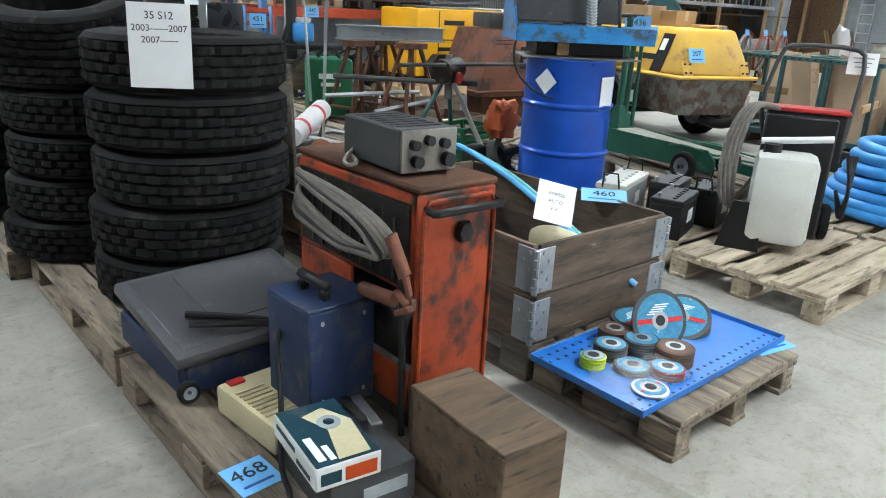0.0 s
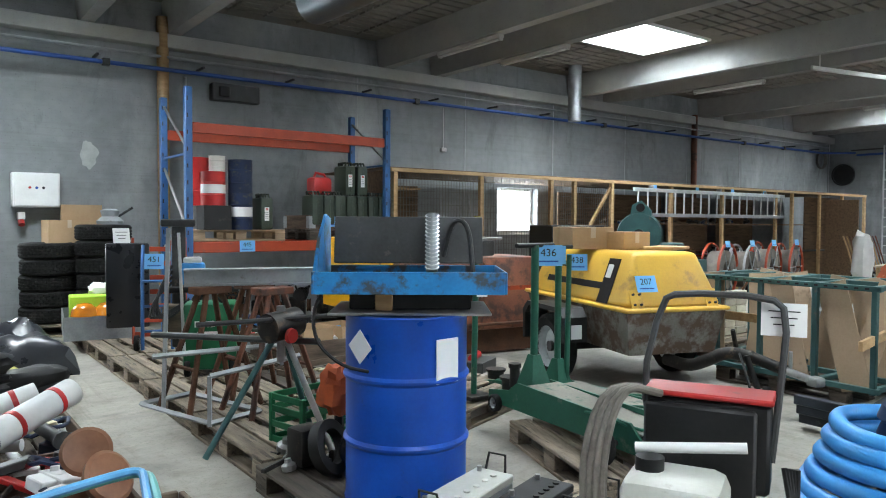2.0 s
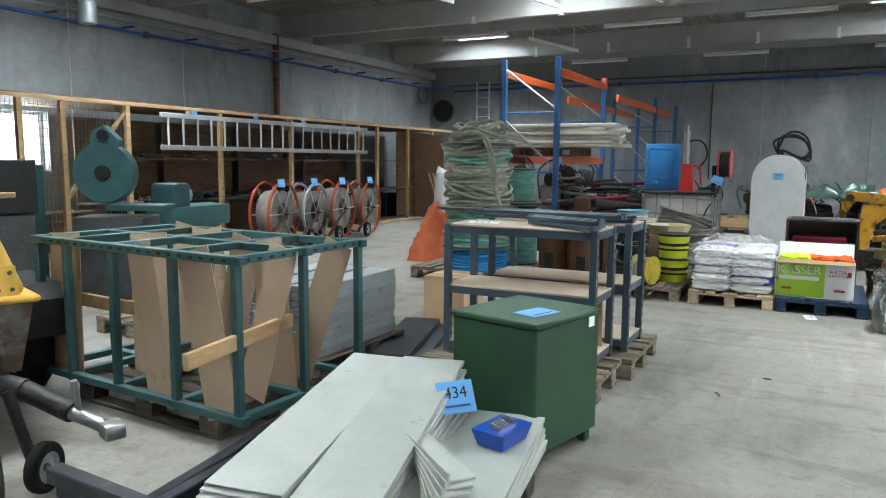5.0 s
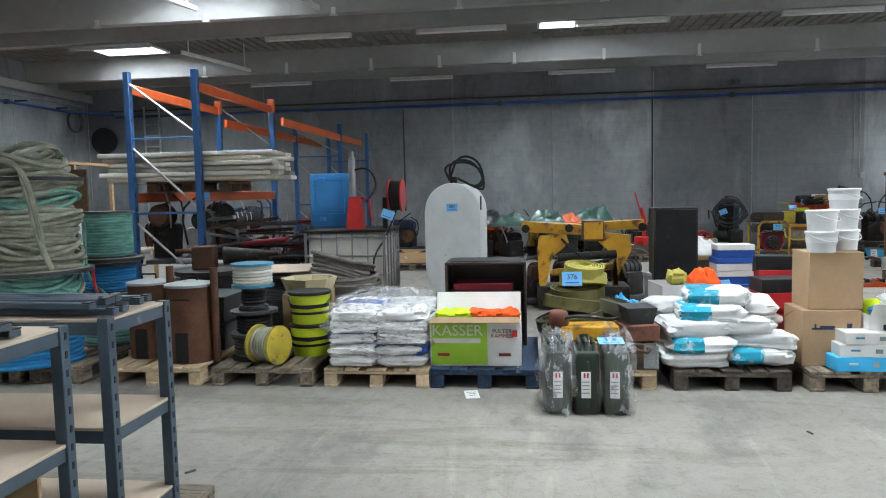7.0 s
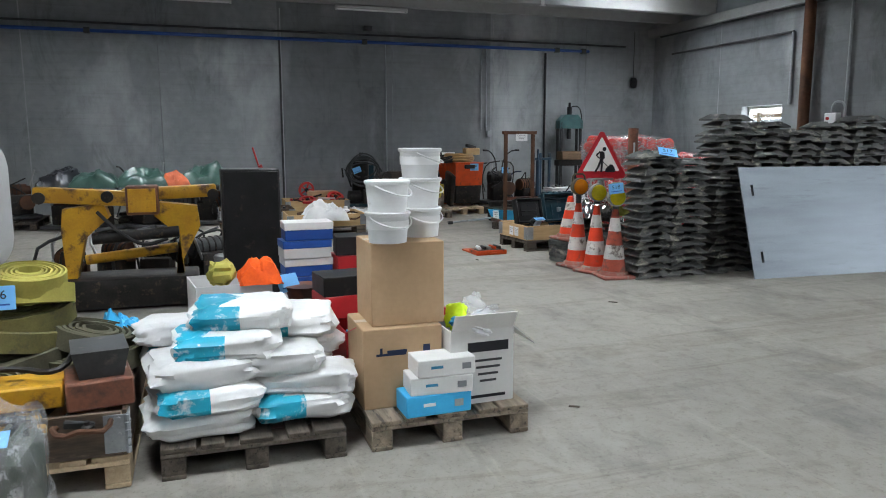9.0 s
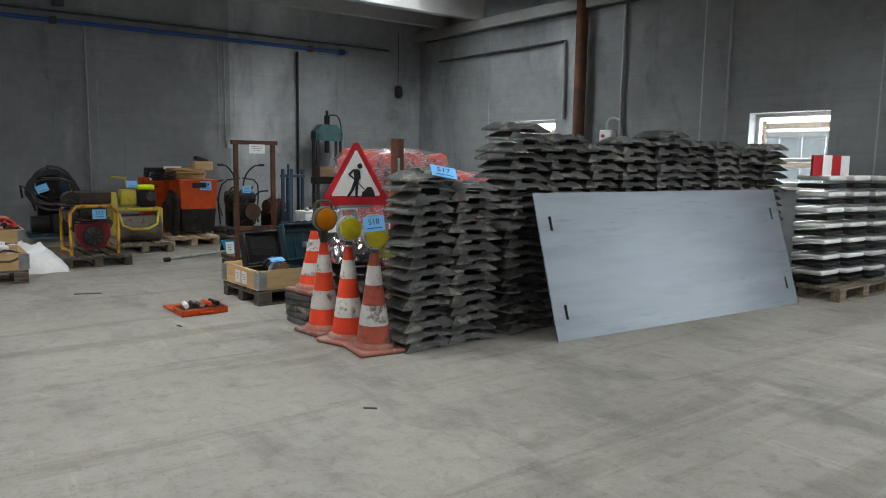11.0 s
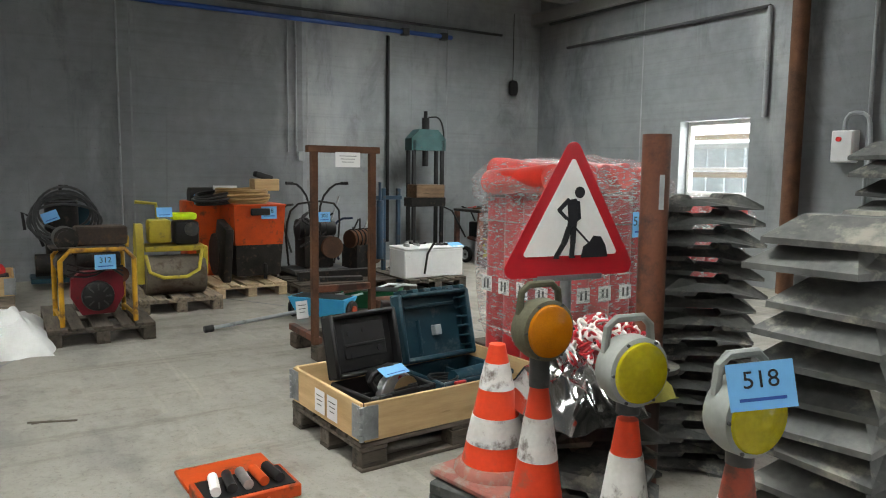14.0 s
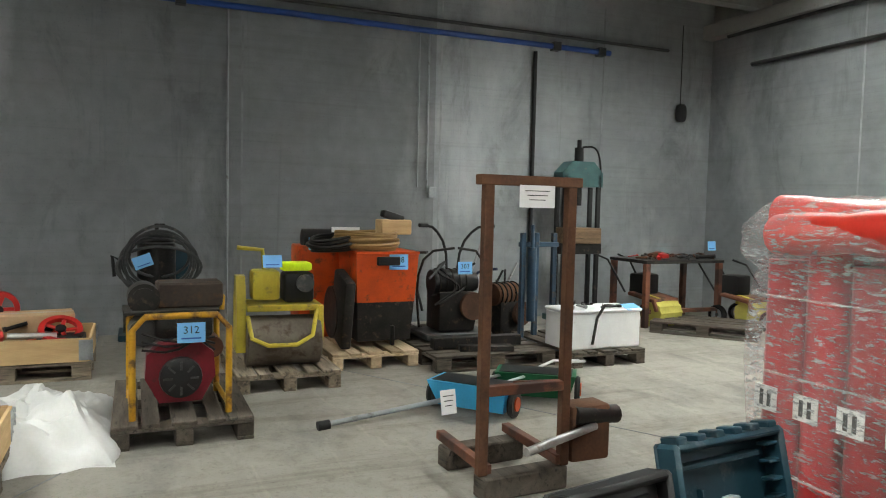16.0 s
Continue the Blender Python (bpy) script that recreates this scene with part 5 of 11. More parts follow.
def cable_drum(x, y, z, R, h, core, mat, flange="dark_grey", label="cable drum wound with rope", rz=0.0, rx=0.0):
    t = thing("cable_drum", label, "cable drum", x, y, z, rz, "cable drums", "", rx)
    for zz in (0, h - 0.02):
        part("flange", G().lathe([(0.02, zz), (R, zz), (R, zz + 0.02), (0.02, zz + 0.02)], 30), flange, t)
    n = max(3, int((h - 0.05) / 0.026))
    for k in range(n):
        zz = 0.03 + (h - 0.06) * (k + 0.5) / n
        part("winding", G().tube([(core * (1 + 0.03 * noise.noise((k, a, 1))) * math.cos(a), core * math.sin(a), zz) for a in np.arange(26) * 2 * math.pi / 26], 0.0145, 6, True), mat, t)
    part("core", G().cyl((0, 0, 0.02), (0, 0, h - 0.02), core, 20), mat, t)
    return t

# ---- the row of pallets across the hall ----
FX = 12.88
for y, mt, lb in ((4.15, "pallet", "weathered grey wooden pallet under rope reels"), (3.62, "pallet", ""), (2.64, "pallet_new", "pale wooden pallet under rusty stoves"), (1.75, "pallet", "grey wooden pallet under cable drums"),
                  (0.86, "pallet_new", "pale wooden pallet under wrapped white bags"), (0.05, "pallet_blue", "blue painted wooden pallet under a carton"), (-0.78, "pallet_new", "pale wooden pallet with a collar"),
                  (-1.70, "pallet_dark", "dark weathered wooden pallet under salt bags"), (-2.62, "pallet", "weathered grey wooden pallet under cartons")):
    pallet(FX + 0.6, y, 0.0, mt, lb or "weathered grey wooden pallet on the floor")
T = 0.144

# cartons with buckets on top
b = carton(FX + 0.36, -2.42, T, 0.38, 0.40, 0.40, 0, label="large brown cardboard box with a blue printed mark")
part("printed_mark", G().box(-0.1915, 0.06, 0.27, 0.002, 0.15, 0.012).box(-0.1915, 0.11, 0.285, 0.002, 0.012, 0.04).box(-0.1915, 0.03, 0.283, 0.002, 0.10, 0.016).box(-0.1915, -0.12, 0.29, 0.002, 0.035, 0.035), "navy", b)
carton(FX + 0.38, -2.46, T + 0.402, 0.34, 0.37, 0.41, 0, label="large plain brown cardboard box on another box")
for dx, dy, k in ((0.12, 0.10, 0), (0.12, 0.10, 1), (0.30, -0.12, 0), (0.30, -0.12, 1), (0.30, -0.12, 2)):
    bucket(FX + 0.13 + dx, -2.47 + dy, T + 0.814 + 0.150 * k, 0.104, 0.150, rz=-70 + 20 * k, band="paper" if k != 1 else None)
w = carton(FX + 0.26, -2.80, T, 0.34, 0.34, 0.38, 2, "card_white", "white carton with black print, open and full of blue gloves", open_top=True, flaps=(("w", -60, 0.1), ("s", 40, 0.16)))
part("print", G().box(-0.1725, -0.03, 0.29, 0.002, 0.22, 0.05), "ink", w)
part("print", G().box(-0.1725, 0.115, 0.15, 0.002, 0.02, 0.24).box(-0.1725, 0, 0.035, 0.002, 0.25, 0.015), "ink", w)
for k in range(4):
    part("print", G().box(-0.1725, -0.03, 0.22 - 0.035 * k, 0.002, 0.15 - 0.02 * k, 0.012), "dark_grey", w)
for k in range(7):
    solid("glove_pack", G().pillow(0, 0, 0, 0.15, 0.11, 0.045, seed=k, rough=0.4, nu=24, nv=12, crease=0.12), ("paper", "cyan_box", "film_fog", "paper", "hi_yellow", "film_fog", "paper")[k], "plastic packed work gloves in an open carton", "gloves",
          FX + 0.14 + 0.04 * k, -2.80 + 0.07 * math.sin(k * 2.1), T + 0.37 + 0.03 * (k % 3), 40 * k, "glove packs", "", 20, 10 * k)
for k, (mt, hh) in enumerate((("cyan_box", 0.10), ("card_white", 0.085), ("card_white", 0.085))):
    c = carton(FX + 0.09, -2.55 - 0.02 * k, T + (0, 0.102, 0.189)[k], 0.17, 0.33 - 0.02 * k, hh, (2, -3, 1)[k], mt, "small flat " + ("light blue" if k == 0 else "white") + " carton with print", tape=False)
    part("print", G().box(-0.0865, 0.05, hh * 0.55, 0.002, 0.06, hh * 0.16), "disc_blue" if k else "paper", c)
    part("print", G().box(-0.0865, -0.1, hh / 2, 0.002, 0.045, hh * 0.35), "grey", c)
carton(FX + 0.75, -2.55, T, 0.4, 0.7, 0.30, 2, "red_box", "red carton standing open with small goods", open_top=True, flaps=(("w", -20, 0.25), ("e", 95, 0.2)))
clutter(FX + 0.75, -2.55, T + 0.2, 0.3, 0.55, 16, 5, "shrink packed small goods in a red carton", mats=("paper", "navy", "white", "hi_yellow", "cyan_box"))
carton(FX + 0.98, -2.3, T + 0.30, 0.26, 0.34, 0.13, 10, "red_box", "red shoe carton on another carton", tape=False)
carton(FX + 0.98, -2.3, T + 0.431, 0.26, 0.34, 0.11, 6, "black", "black shoe carton on a red one", tape=False)

# salt bags
rows = [(0, [(0.24, -0.18, 0, 0), (-0.22, -0.18, 1, 0), (0.22, 0.22, 0, 0), (-0.22, 0.22, 0, 0)]), (1, [(0.20, -0.20, 1, 4), (-0.26, -0.14, 0, -12), (0.22, 0.2, 0, 0), (-0.2, 0.22, 0, 0)]),
        (2, [(0.22, -0.16, 0, 6), (-0.10, -0.13, 0, -6), (0.26, 0.22, 1, 0), (-0.24, 0.2, 0, 4)]), (3, [(0.10, -0.10, 1, -2), (0.28, 0.16, 2, 3), (-0.22, 0.20, 1, -8)]), (4, [(0.02, -0.02, 1, -4)])]
k = 0
for lv, bags in rows:
    for dy, dx, pr, rz in bags:
        k += 1
        salt_bag(FX + 0.42 + dx, -1.70 + dy, T + 0.004 + 0.104 * lv, -90 + rz + random.uniform(-5, 5), (0, 3, -5, 4)[k % 4], k, "bag_teal" if pr else None, H=0.132, L=0.475, W=0.39, end=-1 if pr == 1 else 1)

# collar crate with straps
collar(FX + 0.6, -0.78, T, 0.0, 1, "collar", "weathered wooden pallet collar with steel hinges")
for k, (dx, dy, zz, R, mt, n) in enumerate(((0.75, 0.14, 0.2, 0.30, "strap_g", 7), (0.78, 0.12, 0.32, 0.27, "strap", 7), (0.76, 0.1, 0.42, 0.22, "strap", 6), (0.72, 0.06, 0.52, 0.19, "strap_y", 6), (0.7, 0.06, 0.60, 0.16, "strap_y", 6),
                                           (0.62, -0.22, 0.2, 0.22, "strap_g", 6), (0.68, -0.2, 0.30, 0.19, "strap_g", 5), (0.3, 0.2, 0.18, 0.2, "strap_g", 5))):
    flat_coil(FX + dx, -0.78 + dy, T + zz, R, 0.095, mt, n, "rolled " + ("yellow" if mt == "strap_y" else "olive grey") + " lifting strap in a heap", 30 * k, (-12, 8, -6, 14, -10, 6, -14, 5)[k])
lot_label("376", FX + 0.52, -0.62, T + 0.60, 78, 0, -86, 0.155, 0.11, "on the strap heap")
t = thing("ammunition_style_box", "orange brown wooden drawer box", "box", FX + 0.18, -1.06, T + 0.2, -80)
part("tray", G().box(0, 0, 0.06, 0.26, 0.30, 0.12, 0.008), "rustbrown", t)
part("pot", G().loft((-0.07, -0.1, 0.09, 0.1), (-0.1, -0.13, 0.12, 0.13), 0.1, 0.24), "dark_grey", t)
t = thing("yellow_tray", "yellow steel tool tray with chains", "tray", FX + 0.2, -0.72, T + 0.2, -88)
part("tray", G().box(0, 0, 0.05, 0.42, 0.22, 0.1, 0.008), "crane_yellow", t)
part("chain", G().tube([(-0.3, 0, 0.1), (-0.15, -0.12, 0.18), (0, 0.05, 0.15), (0.2, -0.1, 0.14), (0.25, 0.1, 0.2)], 0.014, 6, smooth=2), "grease", t)
solid("iron_ball", G().pillow(0, 0, 0, 0.15, 0.15, 0.15, power=1.0, rough=0.02), "rustbrown", "brown iron ball on tools", "ball", FX + 0.16, -0.50, T + 0.34)
clutter(FX + 0.45, -0.8, T + 0.12, 1.0, 0.6, 26, 8, "chains, clamps and lifting gear in a collar crate", mats=("grease", "dark_grey", "rust", "crane_yellow"), size=0.1)
solid("blue_cloth", G().heap(0.35, 0.3, 0.22, 4), "cyan_box", "crumpled blue plastic sheet", "sheet", FX + 0.9, -1.08, T + 0.2)

# the three cans in a clear bag
for k in range(3):
    jerry_can(12.45, -0.46 - 0.19 * k, 0.0, -90 + (4, 0, -3)[k])
bagm = G()
for yy in (-0.46, -0.84):
    bagm.pillow(0, yy + 0.65, 0.25, 0.42, 0.235, 0.54, power=0.35, rough=0.34, seed=yy, nu=44, nv=26)
solid("clear_bag", bagm, "wrap_bag", "clear plastic bag pulled over jerry cans", "bag", 12.44, -0.65, 0.0)
lot_label("378", 12.33, -0.80, 0.475, 12, 0, -85, 0.16, 0.10, "on the jerry cans")
sheet_paper(12.72, 0.13, 0.003, 0, 0, -80, 0.1, 0.2, "white paper note lying on the floor")

# kasser carton
b = carton(FX + 0.30, 0.12, T, 0.38, 0.68, 0.35, 0, "card_white", "white and green printed carton full of fluorescent work wear", open_top=True, flaps=(("e", -65, 0.16), ("n", 30, 0.1)))
part("open_flap", G().box(-0.245, 0, 0.355, 0.11, 0.66, 0.005, rot=(0, -12, 0)), "card", b)
part("green_print", G().box(-0.1915, 0.12, 0.17, 0.002, 0.42, 0.32), "lime_card", b)
writing("KASSER", 0.115, "card_white", b, pose(-0.1935, 0.135, 0.265, 90, 0, -90))
part("print", G().box(-0.1935, 0.14, 0.19, 0.002, 0.36, 0.035), "card_white", b)
writing("PULTER", 0.042, "ink", b, pose(-0.1935, -0.20, 0.262, 90, 0, -90))
writing("KAMMER", 0.042, "ink_red", b, pose(-0.1935, -0.20, 0.226, 90, 0, -90))
part("heart_mark", G().box(-0.1935, -0.295, 0.245, 0.002, 0.035, 0.05, 0.0), "ink_red", b)
for yy in (0.24, -0.22):
    part("hand_hole", G().box(-0.1935, yy, 0.085, 0.003, 0.09, 0.022), "rack_red", b)
for k, (mt, dy) in enumerate((("hi_yellow", 0.22), ("hi_yellow", 0.12), ("hi_orange", 0.0), ("hi_orange", -0.12), ("hi_orange", -0.22))):
    solid("work_vest", G().pillow(0, 0, 0, 0.22, 0.17, 0.11, seed=k, rough=0.5), mt, "folded fluorescent " + ("yellow" if k < 2 else "orange") + " work vest in a carton", "clothes", FX + 0.30, 0.12 + dy, T + 0.34, 30 * k, "work vests")
# brown open cabinet behind
t = thing("steel_cabinet", "dark brown open steel cabinet with a shelf", "cabinet", FX + 1.0, 0.08, T, 0)
for sx, sy, sz, px, py, pz in ((0.42, 0.68, 0.02, 0, 0, 0.70), (0.42, 0.68, 0.02, 0, 0, 0.02), (0.02, 0.68, 0.68, 0.2, 0, 0.36), (0.40, 0.02, 0.68, -0.01, 0.33, 0.36), (0.40, 0.02, 0.68, -0.01, -0.33, 0.36), (0.38, 0.64, 0.02, 0, 0, 0.44)):
    part("panel", G().box(px, py, pz, sx, sy, sz, 0.004), "brown_steel", t)
part("drawer", G().box(-0.02, 0.02, 0.50, 0.34, 0.5, 0.06, 0.006), "wine", t)
part("top_sheet", G().box(0, 0, 0.715, 0.36, 0.6, 0.006), "dark_grey", t)

# wrapped white bags
k = 0
for lv in range(5):
    for dx in (0.22, 0.62):
        for dy in (-0.185, 0.185):
            k += 1
            s = salt_bag(FX + dx, 0.86 + dy, T + 0.084 * lv, random.uniform(-4, 4), 0, k + 30, "ink_blue" if k % 5 == 0 else None, 0.42, 0.385, 0.10, "white plastic bag with blue print in a wrapped stack", -1)
solid("stretch_film", G().pillow(0, 0, 0.24, 0.92, 0.80, 0.50, power=0.2, rough=0.25, seed=2, nu=40, nv=18), "wrap", "clear stretch film round a stack of bags", "film", FX + 0.45, 0.86, T)
solid("stretch_film", G().heap(0.85, 0.75, 0.15, 7, n=34, freq=4), "wrap_bag", "crumpled clear film on a stack of bags", "film", FX + 0.45, 0.86, T + 0.42)

# cable drums
for z, R, h, core, mt, fl in ((T, 0.185, 0.19, 0.155, "dark_grey", "black"), (T + 0.192, 0.19, 0.20, 0.13, "black", "dark_grey"), (T + 0.395, 0.12, 0.02, 0.1, "black", "dark_grey"), (T + 0.417, 0.09, 0.16, 0.085, "black", "dark_grey"), (T + 0.58, 0.17, 0.19, 0.145, "rope_white", "disc_blue")):
    cable_drum(FX + 0.36, 1.93, z, R, h, core, mt, fl, "plastic drum wound with " + ("white rope" if mt == "rope_white" else "black cable"))
t = cable_drum(FX + 0.12, 1.64, T + 0.15, 0.15, 0.22, 0.12, "rope", "roller_yellow", "small yellow and green drum wound with grey rope", 160, 90)
for z in (0, 0.262):
    t = bucket(FX + 0.52, 1.51, T + z, 0.165, 0.26, "lime", "black", "lime yellow plastic bucket with black print", -80)
    part("print", G().lathe([(0.166, 0.13), (0.168, 0.16)], 28, wob=lambda i, q: 1.0 if 8 < q < 22 else 0.96), "ink", t)
    part("print", G().lathe([(0.164, 0.08), (0.165, 0.10)], 28, wob=lambda i, q: 1.0 if 8 < q < 20 else 0.96), "ink", t)
carton(FX + 0.95, 1.65, T, 0.42, 0.42, 0.46, 12, label="brown cardboard box with a tray of parts")
t = thing("straw_bin", "cream octagonal carton tray with a dark inlay", "tray", FX + 0.95, 1.65, T + 0.46, 10)
part("tray", G().lathe([(0.2, 0), (0.25, 0.12), (0.22, 0.12), (0.2, 0.06), (0.02, 0.06)], 8), "beige", t)
# rusty stoves
for x, y, R, h in ((FX + 0.27, 2.42, 0.185, 0.60), (FX + 0.42, 2.85, 0.17, 0.60)):
    t = thing("rusty_stove", "rusty sheet steel stove with a lid and a fire hole", "stove", x, y, T, -90)
    part("body", G().lathe([(R, 0), (R, h * 0.98), (R * 1.02, h), (R * 0.9, h)], 30), "rust", t)
    part("lid", G().lathe([(R * 1.08, h), (R * 1.08, h + 0.02), (0.02, h + 0.05)], 30), "grey", t)
    part("lid_handle", G().tube([(-0.06, 0, h + 0.04), (-0.06, 0, h + 0.08), (0.06, 0, h + 0.08), (0.06, 0, h + 0.04)], 0.008, 6), "black_steel", t)
    part("fire_hole", G().box(0, -R + 0.012, 0.13, 0.10, 0.03, 0.24), "black", t)
    part("stand_pipe", G().cyl((R + 0.04, -0.05, 0), (R + 0.04, -0.05, h * 1.25), 0.03, 10), "rust", t)
    part("air_slots", G().box(0, -R + 0.006, h * 0.85, 0.16, 0.015, 0.014), "black", t)
t = thing("storage_bin", "dark grey stacking bins", "bin", FX + 0.85, 2.45, T, 0)
for z in (0, 0.24):
    part("bin", G().loft((-0.25, -0.15, 0.25, 0.15), (-0.29, -0.18, 0.29, 0.18), z, z + 0.22), "dark_grey", t)
t = thing("iron_pot", "black iron cauldron on stoves", "pot", FX + 1.35, 2.75, 0, 0)
part("pot", G().lathe([(0.2, 0), (0.26, 0.1), (0.28, 0.7), (0.32, 0.72), (0.32, 0.76), (0.26, 0.76)], 24), "grease", t)
t = thing("anvil_block", "rusty iron block and anvil on a drum", "anvil", FX + 1.45, 2.75, 0.76, 12)
part("block", G().box(-0.02, 0.08, 0.11, 0.22, 0.2, 0.22, 0.01), "rust", t)
part("horn", G().cyl((0, -0.1, 0.12), (0.0, -0.62, 0.13), 0.09, 14, 0.02), "grease", t)

# rope reels
z = T
for R, h, core, mt in ((0.38, 0.28, 0.34, "rope_blue"), (0.42, 0.03, 0.40, "rope"), (0.38, 0.42, 0.33, "rope_green"), (0.48, 0.03, 0.40, "rope"), (0.40, 0.70, 0.34, "rope"), (0.44, 0.03, 0.3, "rope")):
    if h < 0.05:
        cable_drum(FX + 0.15, 3.72, z, R, h, R * 0.9, mt, "dark_grey", "thick grey wooden reel flange")
    else:
        t = thing("rope_coil", "large coil of " + {"rope_blue": "blue", "rope_green": "sea green", "rope": "grey green"}[mt] + " mooring rope", "rope", FX + 0.15, 3.72, z, 0, "rope coils")
        n = int(h / 0.035)
        coil(t, n, core, 0.021, mt, "strand", 0.0, h / n, wob=0.17, seed=h)
        part("core", G().cyl((0, 0, 0), (0, 0, h), core * 0.93, 20), mt, t)
    z += h
t = thing("rope_coil", "loose grey green rope thrown over a reel", "rope", FX + 0.15, 3.72, z, 0, "rope coils")
coil(t, 5, 0.30, 0.024, "rope", "strand", 0, 0.022, wob=0.3, seed=4)
part("loose_end", G().tube([(-0.3, -0.2, 0.06), (-0.42, -0.34, -0.1), (-0.40, -0.40, -0.5), (-0.35, -0.45, -0.7)], 0.022, 7, smooth=2), "rope", t)
for n, (z0, mt, R) in enumerate(((0.62, "rope", 0.37), (0.80, "rope_green", 0.38), (1.05, "rope", 0.40), (1.28, "rope", 0.38), (1.42, "rope_green", 0.37), (1.55, "rope", 0.39), (1.62, "rope", 0.36))):
    t = thing("rope_coil", "loose " + ("sea green" if mt == "rope_green" else "grey green") + " rope slung round a reel", "rope", FX + 0.15, 3.72, z0, 37 * n, "rope coils")
    for k in range(3):
        part("strand", G().tube([((R + 0.03 * math.sin(3 * a + n + k)) * math.cos(a), (R + 0.03 * math.cos(2 * a + k)) * math.sin(a), 0.03 * k + (0.09 - 0.02 * n) * math.sin(a + k) + 0.05 * math.sin(2 * a + 2 * n + k)) for a in np.arange(26) * math.pi / 13], 0.019, 6, True), mt, t)
t = thing("rope_coil", "grey green rope in loose bights on top of a reel", "rope", FX + 0.15, 3.72, 1.66, 0, "rope coils")
for k in range(7):
    part("strand", G().tube([((0.20 + 0.03 * (k % 4)) * math.cos(a) + 0.10 * math.sin(k * 2.1), (0.22 + 0.03 * (k % 3)) * math.sin(a) + 0.10 * math.cos(k * 1.7), 0.05 + 0.022 * k + 0.05 * math.sin(a * 2 + k)) for a in np.arange(22) * math.pi / 11], 0.022, 6, True), "rope", t)
part("strand", G().tube([(-0.32, 0.1, 0.05), (-0.42, -0.15, 0.12), (-0.44, -0.35, 0.0), (-0.42, -0.42, -0.4), (-0.36, -0.40, -0.62)], 0.022, 7, smooth=2), "rope", t)
for R, z0, h, mt in ((0.24, T, 0.42, "rope_green"), (0.27, T + 0.44, 0.03, "rope"), (0.21, T + 0.47, 0.26, "rope_blue"), (0.27, T + 0.75, 0.03, "rope"), (0.20, T + 0.78, 0.42, "rope_green")):
    cable_drum(FX + 0.95, 3.52, z0, R + 0.03, h, R, mt, "dark_grey", "reel wound with " + ("blue" if mt == "rope_blue" else "sea green") + " rope")
t = thing("rope_coil", "thin sea green rope hanging from the reels", "rope", FX + 0.72, 3.55, 0, 0, "rope coils")
part("strand", G().tube([(0.1, 0.1, 1.3), (-0.08, 0.0, 1.1), (-0.15, -0.05, 0.75), (-0.05, -0.2, 0.6), (-0.18, -0.1, 0.55), (-0.1, -0.25, 0.5), (-0.15, -0.12, 0.45)], 0.014, 6, smooth=2), "rope_green", t)
part("strand", G().tube([(0.02, 0.0, 0.9), (-0.16, -0.12, 0.7), (-0.2, -0.2, 0.6)], 0.013, 6, smooth=2), "chain_red", t)

# ---- behind the row ----
# water container in a cage
t = thing("ibc_container", "white plastic liquid container in a steel tube cage", "container", 17.1, 2.05, 0, 0)
part("pallet_base", G().box(0, 0, 0.07, 1.0, 1.05, 0.12, 0.01), "dark_grey", t)
part("tank", G().box(0, 0, 0.55, 0.92, 0.98, 0.82, 0.06), "natural", t)
for zz in (0.2, 0.42, 0.66, 0.90):
    part("cage_ring", G().tube([(-0.49, -0.52, zz), (0.49, -0.52, zz), (0.49, 0.52, zz), (-0.49, 0.52, zz)], 0.012, 6, True), "steel", t)
for k in range(6):
    for s in (-1, 1):
        part("cage_bar", G().cyl((s * 0.49, -0.5 + 0.2 * k, 0.13), (s * 0.49, -0.5 + 0.2 * k, 0.96), 0.010, 6), "steel", t)
        part("cage_bar", G().cyl((-0.48 + 0.19 * k, s * 0.52, 0.13), (-0.48 + 0.19 * k, s * 0.52, 0.96), 0.010, 6), "steel", t)
part("lid_plate", G().box(0, 0, 0.98, 1.02, 1.08, 0.03, 0.006), "grease", t)
t = thing("blue_tool_cabinet", "light blue plastic cabinet door panel standing upright", "cabinet", 17.35, 2.42, 0.995, 0)
part("panel", G().box(0, 0, 0.37, 0.10, 0.55, 0.74, 0.03), "hose_blue", t)
part("inset", G().box(-0.055, 0, 0.42, 0.012, 0.42, 0.46, 0.02), "hose_blue", t)
for zz in (0.12, 0.66):
    part("latch", G().box(-0.06, 0.1, zz, 0.02, 0.08, 0.05, 0.005), "hose_blue", t)
t = thing("oil_pump", "red hand oil pump with a steel barrel and hose", "pump", 16.85, 1.95, 0.995, 0)
part("reservoir", G().loft((-0.10, -0.11, 0.1, 0.11), (-0.06, -0.07, 0.06, 0.07), 0, 0.42), "red", t)
part("barrel", G().cyl((0, 0.03, 0.35), (0, 0.03, 0.92), 0.045, 12).cyl((0, 0.03, 0.92), (0, 0.03, 1.0), 0.025, 10), "steel", t)
part("spout", G().tube([(0, -0.08, 0.4), (0, -0.18, 0.38), (0, -0.2, 0.1)], 0.016, 7), "red", t)
part("hose", G().tube([(0, 0.05, 0.75), (-0.05, -0.2, 0.8), (0.05, -0.3, 0.55), (0, -0.15, 0.35)], 0.013, 7, smooth=2), "black", t)
t = thing("hose_reel", "red wall hose reel with black hose", "hose reel", 16.9, 1.52, 0.995, 0)
part("stand", G().box(0, 0.05, 0.2, 0.05, 0.06, 0.4, 0.005), "black_steel", t)
for s in (-0.06, 0.1):
    part("flange", G().lathe([(0.05, -0.008), (0.22, -0.008), (0.22, 0.008), (0.05, 0.008)], 24, pose(0.02, -0.12 + s, 0.42, 90)), "red", t)
